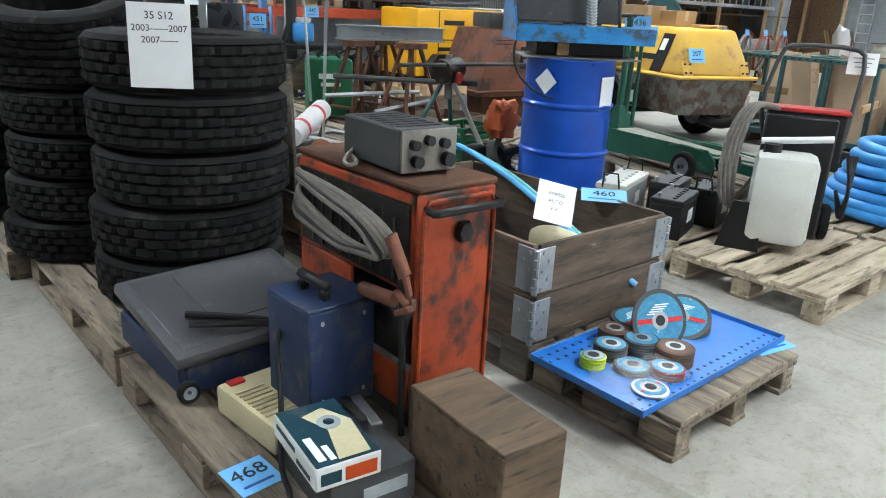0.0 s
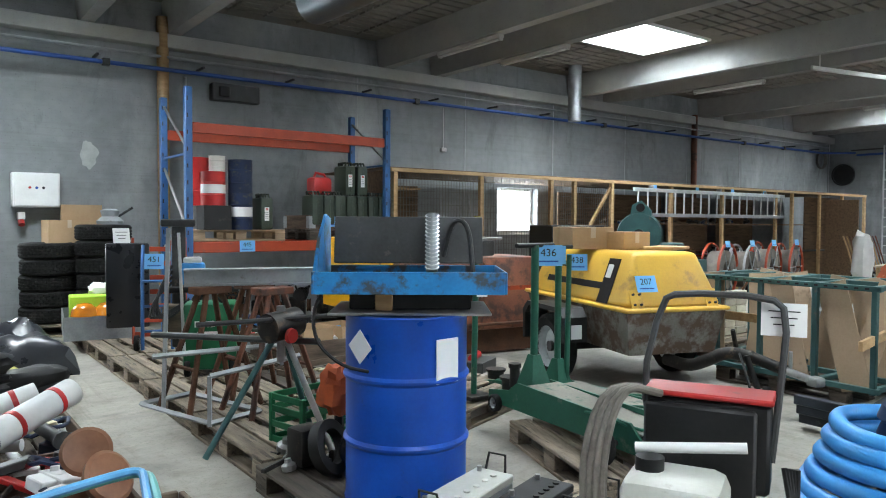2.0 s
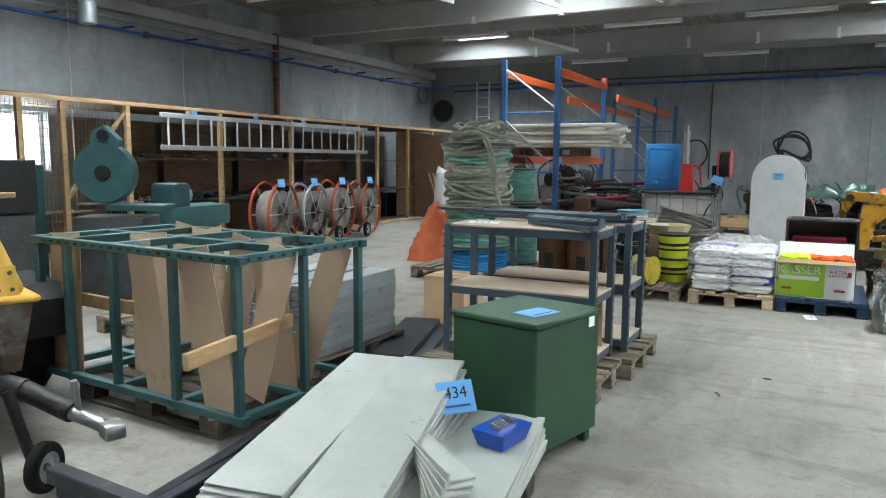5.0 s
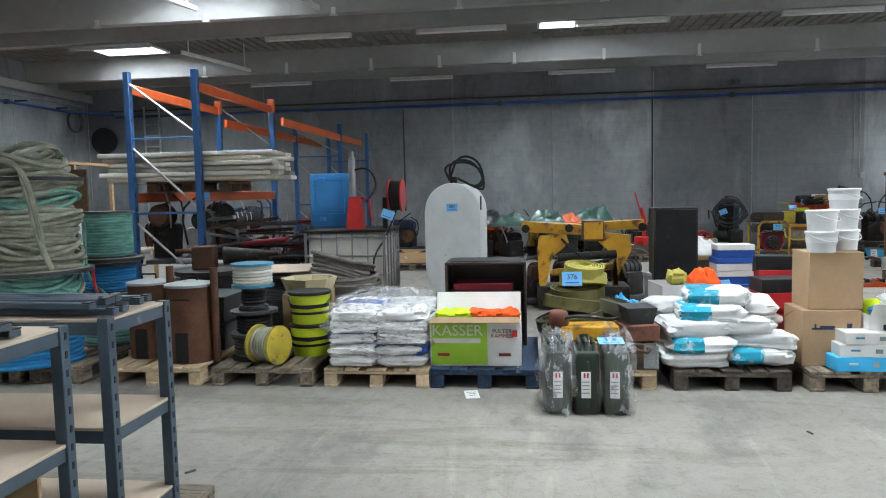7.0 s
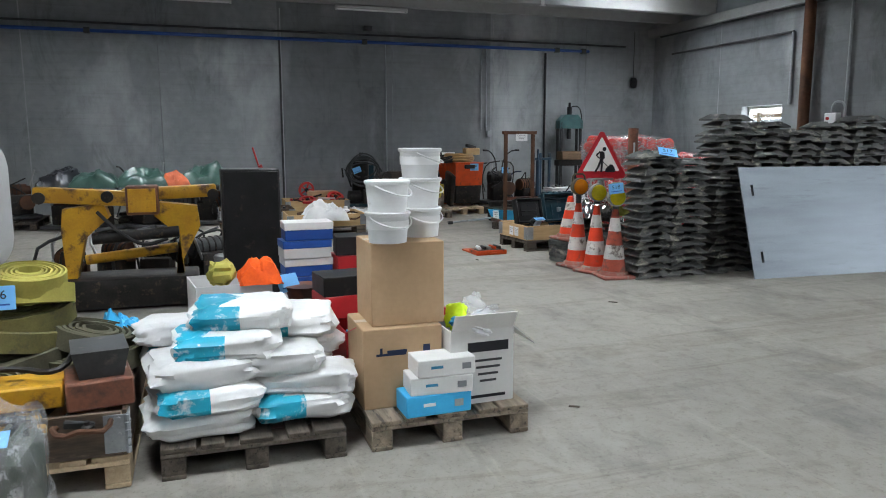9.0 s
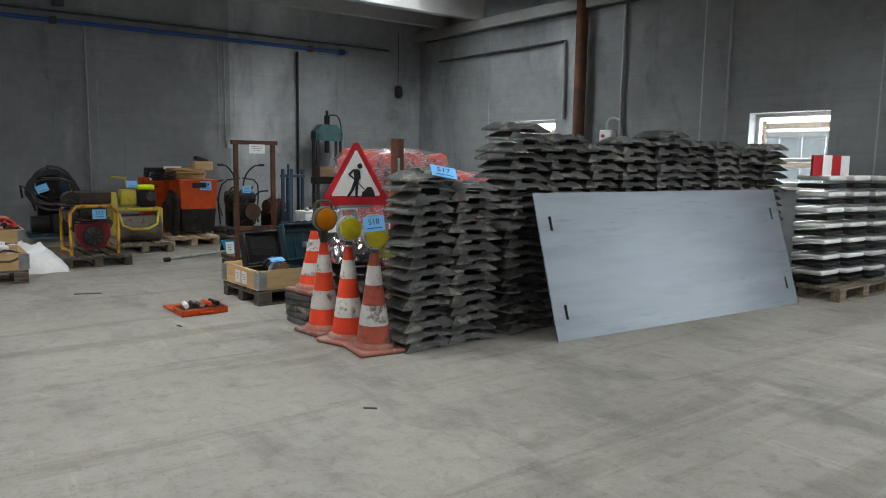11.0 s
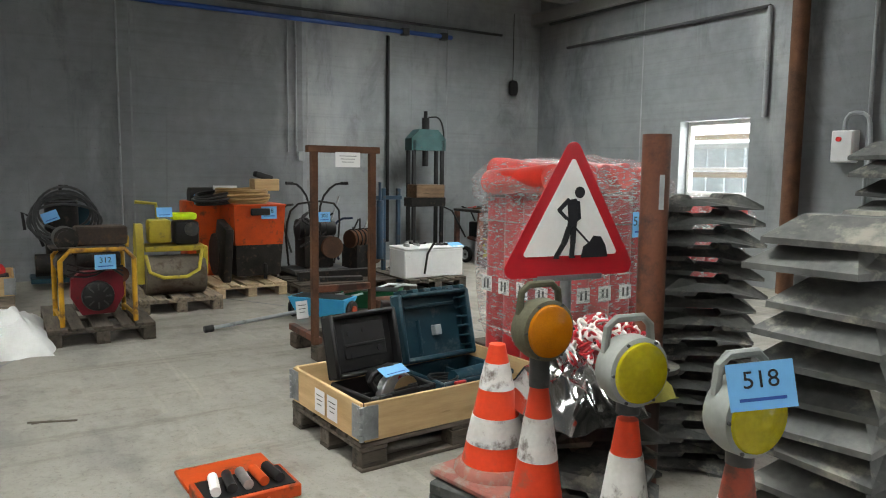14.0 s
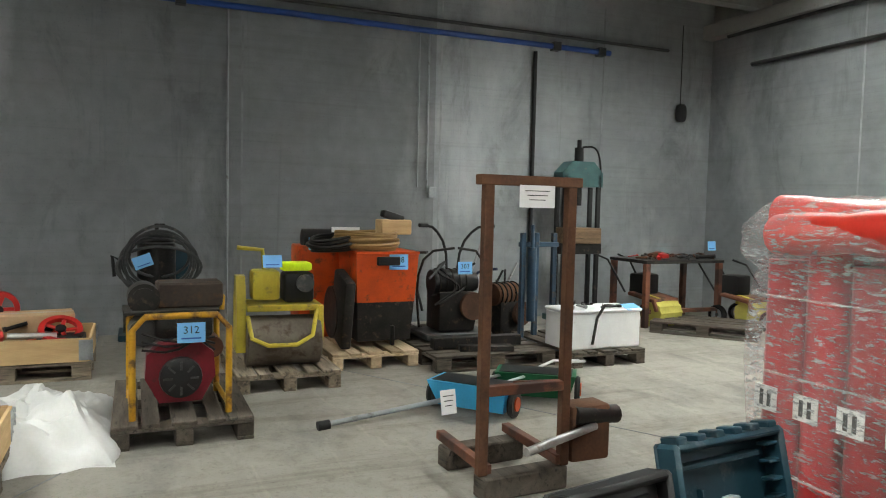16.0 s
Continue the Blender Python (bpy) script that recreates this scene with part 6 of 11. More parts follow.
part("hose", G().lathe([(0.08, -0.07), (0.19, -0.07), (0.19, 0.07), (0.08, 0.07)], 24, pose(0.02, -0.10, 0.42, 90)), "black", t)
part("nozzle", G().tube([(0, -0.1, 0.25), (-0.1, 0.02, -0.1), (-0.5, 0.1, -0.3), (-0.5, 0.12, -0.5)], 0.012, 6, smooth=1), "black", t)
lot_label("", 16.72, 1.5, 1.18, 70, 20, -85, 0.16, 0.12)
# hose heap before the container
t = thing("hose_heap", "heap of grey brown hoses on a pallet", "hose", 15.0, 1.75, 0.05, 0)
coil(t, 17, 0.44, 0.020, "cable", "turn", 0, 0.033, wob=0.30, seed=2)
coil(t, 6, 0.30, 0.022, "cable", "turn", 0.1, 0.04, wob=0.35, seed=5, m=pose(0.05, 0.0, 0.40, 14, 10))
lot_label("", 14.75, 1.75, 0.48, 40, 0, -80, 0.2, 0.14)

# white tank
t = thing("white_tank", "white steel oil tank with rounded top and black hoses", "tank", 16.75, 0.68, 0.12, 0)
out = [(-0.35, 0.35)] + [(-0.35 * math.cos(a), 1.08 + 0.36 * math.sin(a)) for a in np.linspace(0, math.pi, 15)] + [(0.35, 0.35)] + [(0.35 * math.cos(a), 0.35 - 0.36 * math.sin(a)) for a in np.linspace(0, math.pi, 15)]
part("shell", G().prism(out, 1.4, pose(0.7, 0, 0, 0, 0, 90)).bevel(0.018, 2), "white", t)
part("plate", G().box(0.2, -0.352, 1.18, 0.2, 0.01, 0.18), "rail_black", t)
part("fitting", G().cyl((0.25, 0, 1.42), (0.25, 0, 1.52), 0.05, 12), "black_steel", t)
for k in range(3):
    part("hose", G().tube([(0.25, 0.05, 1.48), (0.1, 0.12 - 0.1 * k, 1.66 + 0.07 * k), (0.05, -0.2 - 0.08 * k, 1.72), (0.1, -0.42, 1.55 - 0.1 * k), (0.15, -0.32, 1.36), (0.3, -0.05, 1.5)], 0.016, 8, smooth=2), "black", t)
for xx in (0.2, 1.2):
    part("foot", G().box(xx, 0, -0.04, 0.12, 0.5, 0.14, 0.01), "pallet_dark", t)
lot_label("367", 16.738, 0.68, 1.25, 90, 0, -90, 0.14, 0.10, "on the white tank")

# yellow crane arms
t = thing("crane_attachment", "worn yellow loader crane arms with an orange block", "crane", 16.6, -0.92, 0, -90)
for x0, sgn in ((-0.42, 1), (0.46, -1)):
    part("leg", G().prism([(x0 - 0.10, 0.28), (x0 - 0.03, 0.24), (x0 + sgn * 0.06, 0.62), (x0 + sgn * 0.26, 0.80), (x0 + sgn * 0.22, 0.92), (x0 - sgn * 0.10, 0.88), (x0 - sgn * 0.12, 0.7)], 0.16), "crane_yellow", t)
part("arm", G().box(-0.32, -0.05, 0.98, 0.82, 0.14, 0.13, 0.015, rot=(0, 4, 0)), "crane_yellow", t)
part("arm", G().box(0.34, -0.02, 1.0, 0.78, 0.14, 0.11, 0.015, rot=(0, -2, 0)), "crane_yellow", t)
part("block", G().box(0.12, -0.14, 0.95, 0.26, 0.2, 0.25, 0.02), "rustbrown", t)
part("block_face", G().box(0.12, -0.245, 0.95, 0.22, 0.01, 0.2, 0.004), "crane_yellow", t)
for px in (-0.68, -0.16, 0.7):
    part("pivot", G().cyl((px, -0.14, 0.98), (px, 0.1, 0.98), 0.05, 14), "grease", t)
part("cylinder", G().cyl((-0.3, -0.1, 0.62), (0.4, -0.1, 0.66), 0.05, 12), "grease", t)
part("cylinder", G().cyl((-0.38, 0.05, 0.42), (0.38, 0.05, 0.5), 0.045, 12), "crane_yellow", t)
part("hose", G().tube([(-0.25, -0.1, 0.85), (-0.1, -0.2, 0.7), (0.1, -0.2, 0.55), (0.3, -0.1, 0.6)], 0.016, 6, smooth=2), "black", t)
part("stand", G().box(0, 0.05, 0.15, 1.1, 0.5, 0.26, 0.02), "grease", t)
for k in range(4):
    junk_machine(17.0 + 0.2 * (k % 2), -0.3 - 0.42 * k, 0.0, 40 * k, 60 + k, h=0.62, w=0.5, label="greasy gearbox part under crane arms")
bucket(16.3, -1.75, 0.1, 0.14, 0.36, "grey", "steel", "dented galvanised steel bucket")
# black cabinet
t = thing("black_cabinet", "tall glossy black steel cabinet", "cabinet", 16.2, -1.92, 0.05, 0)
part("body", G().box(0, 0, 0.585, 0.38, 0.48, 1.16, 0.01), "black_steel", t)
part("door", G().box(-0.195, 0, 0.585, 0.012, 0.45, 1.12, 0.004), "black_steel", t)
part("plinth", G().box(0, 0, 0.0, 0.36, 0.46, 0.1), "black", t)

# shoe boxes and goods behind the salt bags
pallet(15.2, -2.55, 0, "pallet_dark", "dark wooden pallet under shoe boxes")
for k, (dx, dy, lv) in enumerate(((-0.3, 0.3, 0), (-0.3, 0.3, 1), (-0.3, 0.3, 2), (-0.28, 0.3, 3), (-0.29, 0.31, 4), (-0.28, 0.29, 5), (-0.02, 0.28, 0), (0.0, 0.28, 1), (-0.3, -0.05, 0), (-0.3, -0.05, 1), (0.0, -0.05, 0))):
    mt = ("card_white", "blue_box")[lv % 2]
    carton(15.1 + dx, -2.5 + dy, T + 0.125 * lv, 0.22, 0.33, 0.122, random.uniform(-5, 5), mt, "white and blue shoe box with a lid in a stack", tape=False, lid="blue_box" if mt == "card_white" else "card_white")
for k, (dx, dy, z, mt) in enumerate(((-0.30, -0.07, 0.25, "red_box"), (-0.31, -0.06, 0.38, "red_box"), (-0.30, -0.07, 0.51, "black"), (-0.32, -0.42, 0, "red_box"), (-0.32, -0.42, 0.13, "red_box"), (0.1, -0.35, 0, "card"), (0.15, 0.0, 0.12, "card"))):
    carton(15.1 + dx, -2.5 + dy, T + z, 0.24, 0.34, 0.128, random.uniform(-6, 6), mt, {"red_box": "red", "black": "black", "card": "brown"}[mt] + " shoe box in a stack", tape=False)
carton(14.5, -1.66, 0.15, 0.42, 0.46, 0.42, 8, "card_white", "open white carton with gloves and orange cloth", open_top=True, flaps=(("n", 110, 0.15), ("e", 100, 0.2)))
solid("orange_cloth", G().heap(0.3, 0.26, 0.16, 3, n=18), "hi_orange", "crumpled orange cloth in a carton", "cloth", 14.42, -1.85, 0.56)
solid("glove_pack", G().pillow(0, 0, 0, 0.2, 0.16, 0.14, rough=0.5, seed=5), "strap_y", "yellow and white work gloves in a carton", "gloves", 14.45, -1.62, 0.62)
pallet(14.6, -1.72, 0, "pallet_dark", "dark wooden pallet under a carton")
lot_label("", 14.35, -2.02, 0.55, 60, 0, -60, 0.16, 0.12)
solid("terracotta_pot", G().lathe([(0.08, 0), (0.12, 0.16), (0.13, 0.17), (0.1, 0.17)], 20), "rustbrown", "brown clay pot on a box", "pot", 14.35, -2.12, 0.36)
t = thing("wooden_box", "low brown wooden box on the floor", "box", 14.45, -2.15, 0, 0)
part("box", G().box(0, 0, 0.18, 0.5, 0.3, 0.36, 0.008), "ply", t)

# ---- road work corner ----
FOOT = None


def foot_mesh():
    """Recycled rubber base plate: low ridge, chamfered edges, slots in its long sides."""
    g = G()
    L, W, H = 0.48, 0.31, 0.052
    out = [(-L / 2, 0), (-0.09, 0), (-0.075, 0.022), (0.075, 0.022), (0.09, 0), (L / 2, 0), (L / 2, 0.016), (0.15, H + 0.02), (0.08, H + 0.02), (0.065, H), (-0.065, H), (-0.08, H + 0.02), (-0.15, H + 0.02), (-L / 2, 0.016)]
    g.prism(out, W)
    for v in g.bm.verts:
        if v.co.z > 0.03:
            v.co.y *= 0.62
    return mesh_of("sign_foot", g, "foot", 20)


def foot_stack(x, y, n, rz, seed, z=0.0, step=0.079):
    global FOOT
    FOOT = FOOT or foot_mesh()
    rnd = random.Random(seed)
    for k in range(n):
        ob = new("sign_foot", FOOT)
        ob.matrix_basis = pose(x + rnd.uniform(-0.03, 0.03), y + rnd.uniform(-0.03, 0.03), z + step * k, rnd.uniform(-2.5, 2.5), rnd.uniform(-3, 3), rz + rnd.uniform(-7, 7))
        tagged(ob, "grey recycled rubber road sign base plate in a tall stack", "sign base", "sign base stacks")


for k, y in enumerate((-6.05, -6.46)):
    foot_stack(16.33, y, (17, 16)[k], 93, 60 + k)
for k in range(9):
    foot_stack(16.37 + 0.02 * (k % 2), -7.05 - 0.47 * k, (22, 21, 20, 21, 22, 21, 21, 20, 21)[k], 92, 90 + k)
for k in range(5):
    foot_stack(16.80, -7.3 - 0.48 * k, (20, 21, 20, 19, 20)[k], 92, 190 + k)
foot_stack(17.40, -6.12, 7, 75, 5)
foot_stack(17.62, -7.05, 17, 50, 6)
foot_stack(17.22, -5.95, 5, 35, 9)
lot_label("517", 16.20, -6.16, 1.33, 34, 10, -110, 0.2, 0.14, "on the base plate stack")

# galvanised plate leaning on the stacks
t = thing("steel_plate", "large galvanised steel plate with slots leaning on rubber base plates", "steel plate", 15.78, -7.0, 0.0, -93.5, rx=0.0)
g = G()
L, H = 3.3, 1.218
xs, zs = (0, 0.12, 0.15, L - 0.15, L - 0.12, L), (0, 0.17, 0.29, 0.90, 1.02, H)
grid = [[g.bm.verts.new((a, -0.006, b)) for b in zs] for a in xs]
for i in range(5):
    for k in range(5):
        if not (i in (1, 3) and k in (1, 3)):
            g.bm.faces.new((grid[i][k], grid[i + 1][k], grid[i + 1][k + 1], grid[i][k + 1]))
back = bmesh.ops.extrude_face_region(g.bm, geom=g.bm.faces[:])["geom"]
bmesh.ops.translate(g.bm, verts=[v for v in back if isinstance(v, bmesh.types.BMVert)], vec=(0, 0.012, 0))
p = part("plate", g, "galv", t, at=pose(0, 0, 0, -18))
# black backing behind each cut slot, painting in the shade inside it
for xx in (0.135, L - 0.135):
    for zz in (0.23, 0.96):
        part("slot", G().box(xx, 0.01, zz, 0.028, 0.006, 0.118), "black", p)


def cone_thing(x, y, z=0.0, h=0.72, rz=0.0, paint="cone", label="orange and white traffic cone with scuffed sleeves"):
    t = thing("traffic_cone", label, "traffic cone", x, y, z, rz, "traffic cones")
    part("base", G().box(0, 0, 0.018, 0.36, 0.36, 0.036, 0.012), "cone_base", t)
    r0, r1 = 0.135, 0.030
    rr = lambda q: r0 + (r1 - r0) * q
    part("collar", G().lathe([(r0 * 1.16, 0.034), (r0 * 1.12, 0.06), (r0, 0.075)], 28), "cone_base", t)
    for a, b, mt in ((0.06, 0.24, "cone"), (0.24, 0.45, "cone_white"), (0.45, 0.66, "cone"), (0.66, 0.86, "cone_white"), (0.86, 1.0, "cone")):
        e = 0.002 if mt == "cone_white" else 0.0
        mt = paint if mt == "cone" else mt
        part("sleeve", G().lathe([(rr(a) + e, 0.036 + a * (h - 0.036)), (rr(b) + e, 0.036 + b * (h - 0.036)), (rr(b) - 0.006, 0.036 + b * (h - 0.036))], 28), mt, t)
    return t


def warning_lamp(x, y, z, rz, lens, housing, label):
    """Round road lamp with a handle that sits on a cone; its face looks to local -y."""
    t = thing("warning_lamp", label, "warning lamp", x, y, z, rz, "warning lamps")
    part("socket", G().cyl((0, 0, -0.075 if lens == "amber" else -0.012), (0, 0, 0.03), 0.034, 14), "dark_grey", t)
    part("housing", G().lathe([(0.06, -0.05), (0.092, -0.035), (0.101, 0.0), (0.098, 0.045), (0.087, 0.05)], 30, pose(0, 0, 0.115, 90)), housing, t)
    part("lens", G().lathe([(0.087, 0.048)] + [(0.084 - 0.007 * q, 0.058 + 0.0016 * q + (0.0025 if q % 2 else 0)) for q in range(11)] + [(0.006, 0.074)], 30, pose(0, 0, 0.115, 90)), lens, t)
    for k in range(6):
        a = k * math.pi / 3
        part("screw", G().cyl((0.0925 * math.cos(a), -0.048, 0.115 + 0.0925 * math.sin(a)), (0.0925 * math.cos(a), -0.053, 0.115 + 0.0925 * math.sin(a)), 0.005, 6), "dark_grey", t)
    part("handle", G().tube([(-0.08, 0.01, 0.165), (-0.072, 0.01, 0.235), (-0.045, 0.01, 0.258), (0.045, 0.01, 0.258), (0.072, 0.01, 0.235), (0.08, 0.01, 0.165)], 0.012, 8), housing, t)
    return t


CONES = ((17.10, -5.63, 8, "amber", "strap_g"), (16.73, -5.65, 20, "lens_yellow", "lamp_grey"), (16.38, -5.67, -8, "lens_yellow", "lamp_grey"))
for x, y, rz, lens, hs in CONES:
    t = cone_thing(x, y, 0, 0.74, rz, "cone_old" if x < 16.5 else "cone", "faded red traffic cone with dirty white sleeves" if x < 16.5 else "orange and white traffic cone with scuffed sleeves")
    warning_lamp(x, y, 0.815 if lens == "amber" else 0.77 if x > 16.5 else 0.745, -98 if lens == "lens_yellow" else -92, lens, hs, ("amber" if lens == "amber" else "yellow") + " round road warning lamp on a traffic cone")
writing("ALVORSE", 0.045, "cone_base", t, pose(-0.085, -0.02, 0.42, 76, 0, -78))
for k in range(5):
    solid("rubber_block", G().box(0, 0, 0.027, 0.36, 0.36, 0.052, 0.01), "foot", "square black rubber cone base in a low stack", "cone base", 17.46, -5.72, 0.054 * k, 5 * k, "cone bases")
cone_thing(17.46, -5.72, 0.272, 0.52, 10, label="small orange and white traffic cone on rubber bases")
lot_label("518", 16.30, -5.62, 0.955, 82, -8, -125, 0.15, 0.108, "on a warning lamp")

# triangular road works sign
t = thing("road_sign", "triangular red and white road works warning sign on a steel post", "road sign", 17.67, -6.25, 0.03, -97)
S = 0.71


def tri(s, r=0.04, n=6):
    h = s * math.sqrt(3) / 2
    pts = []
    for cx, cz, a0 in ((-s / 2 + r * 1.732, r, 150), (s / 2 - r * 1.732, r, 270), (0, h - 2 * r, 30)):
        for k in range(n + 1):
            a = radians(a0 + 120 * k / n)
            pts.append((cx + r * math.cos(a), cz + r * math.sin(a)))
    return pts


part("border", G().prism(tri(S), 0.006, pose(0, 0, 0.955)), "sign_red", t)
part("field", G().prism(tri(S * 0.69, 0.012), 0.004, pose(0, -0.004, 1.045)), "sign_white", t)
pic = lambda g: part("pictogram", g, "ink", t)
pic(G().lathe([(0.025, 0), (0.025, 0.003), (0.002, 0.003)], 18, pose(0.034, -0.006, 1.316, 90)))
pic(G().prism([(-0.028, 1.283), (0.014, 1.290), (0.032, 1.268), (0.027, 1.205), (0.018, 1.150), (-0.026, 1.150), (-0.022, 1.215)], 0.003, pose(0, -0.0075, 0)))
for a, b, w in (((-0.022, 1.284), (-0.070, 1.240), 0.019), ((-0.070, 1.240), (-0.030, 1.205), 0.015), ((0.026, 1.275), (0.034, 1.205), 0.017), ((0.034, 1.205), (0.004, 1.190), 0.014), ((-0.016, 1.165), (-0.040, 1.100), 0.027), ((-0.040, 1.100), (-0.078, 1.042), 0.023),
                ((0.006, 1.165), (0.004, 1.100), 0.026), ((0.004, 1.100), (0.000, 1.042), 0.023), ((-0.030, 1.206), (0.086, 1.100), 0.009), ((-0.088, 1.038), (-0.064, 1.038), 0.010), ((-0.010, 1.038), (0.016, 1.038), 0.010)):
    d = math.hypot(b[0] - a[0], b[1] - a[1])
    pic(G().box((a[0] + b[0]) / 2, -0.0075, (a[1] + b[1]) / 2, d + w * 0.5, 0.003, w, w * 0.2, rot=(0, -math.degrees(math.atan2(b[1] - a[1], b[0] - a[0])), 0)))
pic(G().prism([(0.048, 1.034), (0.060, 1.082), (0.090, 1.100), (0.112, 1.128), (0.150, 1.124), (0.176, 1.085), (0.190, 1.034)], 0.003, pose(0, -0.0075, 0)))
part("clamp_bar", G().box(0, 0.012, 0.95, 0.34, 0.03, 0.03, 0.004), "zinc", t)
part("post", G().cyl((0, 0.03, 0), (0, 0.03, 1.15), 0.025, 12), "zinc", t)
part("foot_plate", G().box(0, 0.03, 0.01, 0.5, 0.3, 0.08, 0.01), "foot", t)
# red brown steel post
t = thing("bollard", "red brown painted steel tube post on a round foot", "bollard", 17.55, -6.62, 0.0, -20)
part("tube", G().lathe([(0.062, 0.0), (0.062, 1.60), (0.056, 1.60), (0.056, 1.5)], 24), "rustbrown", t)
part("slot", G().box(-0.058, 0, 1.35, 0.012, 0.022, 0.15), "pale_joint", t)
part("foot", G().lathe([(0.02, 0.555), (0.14, 0.555), (0.14, 0.575), (0.02, 0.58)], 24), "foot", t)
# red white chain heap in foil
solid("foil_sheet", G().heap(0.42, 0.36, 0.22, 8, n=22, freq=4), "chrome", "crumpled silver foil bag under a plastic chain", "foil", 17.28, -5.93, 0.555)
t = thing("plastic_chain", "red and white plastic barrier chain in a heap", "chain", 17.30, -6.10, 0.74)
rnd = random.Random(4)
link = G().tube([(0.026 * math.cos(a) if abs(math.cos(a)) < 0.01 else 0.013 * math.copysign(1, math.cos(a)) * abs(math.cos(a)) ** 0.5, 0.026 * math.sin(a), 0) for a in np.arange(12) * math.pi / 6], 0.0055, 6, True)
link_me = mesh_of("link", link, "chain_red")
link_w = link_me.copy()
link_w.materials.clear()
link_w.materials.append(M["sign_white"])
for k in range(260):
    a, r = k * 0.55, 0.19 * math.sqrt(rnd.random())
    share("link", link_me if (k // 5) % 2 else link_w, t, pose(r * math.cos(a), r * math.sin(a), 0.10 * (1 - (r / 0.2) ** 2) + rnd.uniform(0, 0.035), rnd.uniform(0, 360), rnd.uniform(-60, 60), rnd.uniform(0, 360)))
solid("yellow_net", G().heap(0.3, 0.26, 0.12, 11, n=16), "strap_y", "yellow plastic net under a chain", "net", 17.32, -6.26, 0.56)

# collar with power tool cases
pallet(18.75, -6.13, 94, "pallet_dark", "dark weathered pallet under a tool crate")
collar(18.75, -6.13, T, 94, 1, "collar_new", "pale pine pallet collar with steel corner hinges")
for dx, dy in ((0.0, 0.0), (0.0, -0.14)):
    sheet_paper(18.58 - dy, -5.524 - dy * 0.07, T + 0.1, 90, 0, 184, 0.11, 0.12, "white delivery sticker on a wooden collar")


def tool_case(x, y, z, rz, L, W, mat, label, latch, notched):
    """Open moulded case: tray with a rim and dividers, a lid with a deep rounded shell that stands up at the back."""
    t = thing("tool_case", label, "tool case", x, y, z, rz, "tool cases")
    g = G()
    for s in (-1, 1):
        g.box(s * (L / 2 - 0.012), 0, 0.065, 0.024, W, 0.13, 0.008)
        g.box(0, s * (W / 2 - 0.012), 0.065, L - 0.03, 0.024, 0.13, 0.008)
    g.box(0, 0, 0.01, L - 0.03, W - 0.03, 0.02)
    part("tray", g, mat, t)
    part("divider", G().box(L * 0.12, 0, 0.055, 0.014, W - 0.05, 0.07, 0.004), mat, t)
    part("divider", G().box(-L * 0.15, W * 0.1, 0.05, L * 0.5, 0.014, 0.06, 0.004), mat, t)
    H, D = W * 0.96, 0.095
    lid = G()
    lid.box(0, 0, 0, L, 0.02, H, 0.008)
    for s in (-1, 1):
        lid.box(s * (L / 2 - 0.014), -D / 2, 0, 0.028, D, H, 0.012)
        lid.box(0, -D / 2, s * (H / 2 - 0.014), L - 0.03, D, 0.028, 0.012)
    ob = part("lid", lid, mat, t, at=pose(0, W / 2 + 0.05, 0.13 + H / 2, -14))
    if notched:
        for k in range(6):
            part("edge_tooth", G().box(-L * 0.42 + L * 0.165 * k, -D * 0.5, H / 2 + 0.008, L * 0.09, D * 0.8, 0.026, 0.005), mat, ob)
            part("lid_rib", G().box(L / 2 - 0.05, -D * 0.55, -H * 0.36 + H * 0.145 * k, 0.06, D * 0.5, 0.012, 0.003), mat, ob)
        part("lid_rib", G().box(-0.02, -0.03, H * 0.30, L * 0.7, 0.05, 0.018, 0.004), mat, ob)
        part("clip", G().box(0.02, -0.03, -0.03, 0.05, 0.045, 0.06, 0.005), "grey", ob)
        part("lid_rib", G().box(-L * 0.2, -0.022, -0.06, 0.014, 0.03, H * 0.5, 0.003), mat, ob)
    else:
        part("inner_step", G().box(0, -0.03, 0.0, L * 0.86, 0.05, H * 0.84, 0.02), mat, ob)
        part("inner_well", G().box(0.0, -0.058, 0.02, L * 0.62, 0.012, H * 0.56, 0.005), mat, ob)
        for px, pz in ((-L * 0.2, -0.06), (L * 0.2, -0.04), (-L * 0.22, 0.06), (0.0, 0.07)):
            part("boss", G().cyl((px, -0.062, pz), (px, -0.069, pz), 0.016, 10), "ink", ob)
        part("inner_bar", G().box(0, -0.066, -0.005, L * 0.6, 0.012, 0.016, 0.004), mat, ob)
    for s in (-1, 1):
        part("latch", G().box(s * L * 0.28, -W / 2 - 0.006, 0.10, 0.075, 0.022, 0.06, 0.005), latch, t)
    part("handle", G().tube([(-0.07, -W / 2, 0.07), (-0.06, -W / 2 - 0.035, 0.07), (0.06, -W / 2 - 0.035, 0.07), (0.07, -W / 2, 0.07)], 0.010, 7), mat, t)
    return t


tool_case(18.68, -5.86, T + 0.03, -80, 0.44, 0.36, "black", "open scuffed black plastic power tool case", "black", False)
tool_case(18.74, -6.36, T + 0.03, -84, 0.52, 0.42, "teal", "open dusty teal plastic power tool case with red latches", "red", True)
t = thing("circular_saw", "silver grey circular saw in an open case", "circular saw", 18.58, -5.88, T + 0.06, -78)
part("guard", G().prism([(0.115 * math.cos(a), 0.07 + 0.115 * math.sin(a)) for a in np.linspace(-0.25, math.pi + 0.25, 18)], 0.055).bevel(0.006, 1), "alu", t)
part("base_plate", G().box(0, 0, 0.03, 0.27, 0.13, 0.008, 0.003), "alu", t)
part("label_mark", G().box(0.03, -0.029, 0.15, 0.07, 0.002, 0.02, rot=(0, 14, 0)), "red", t)
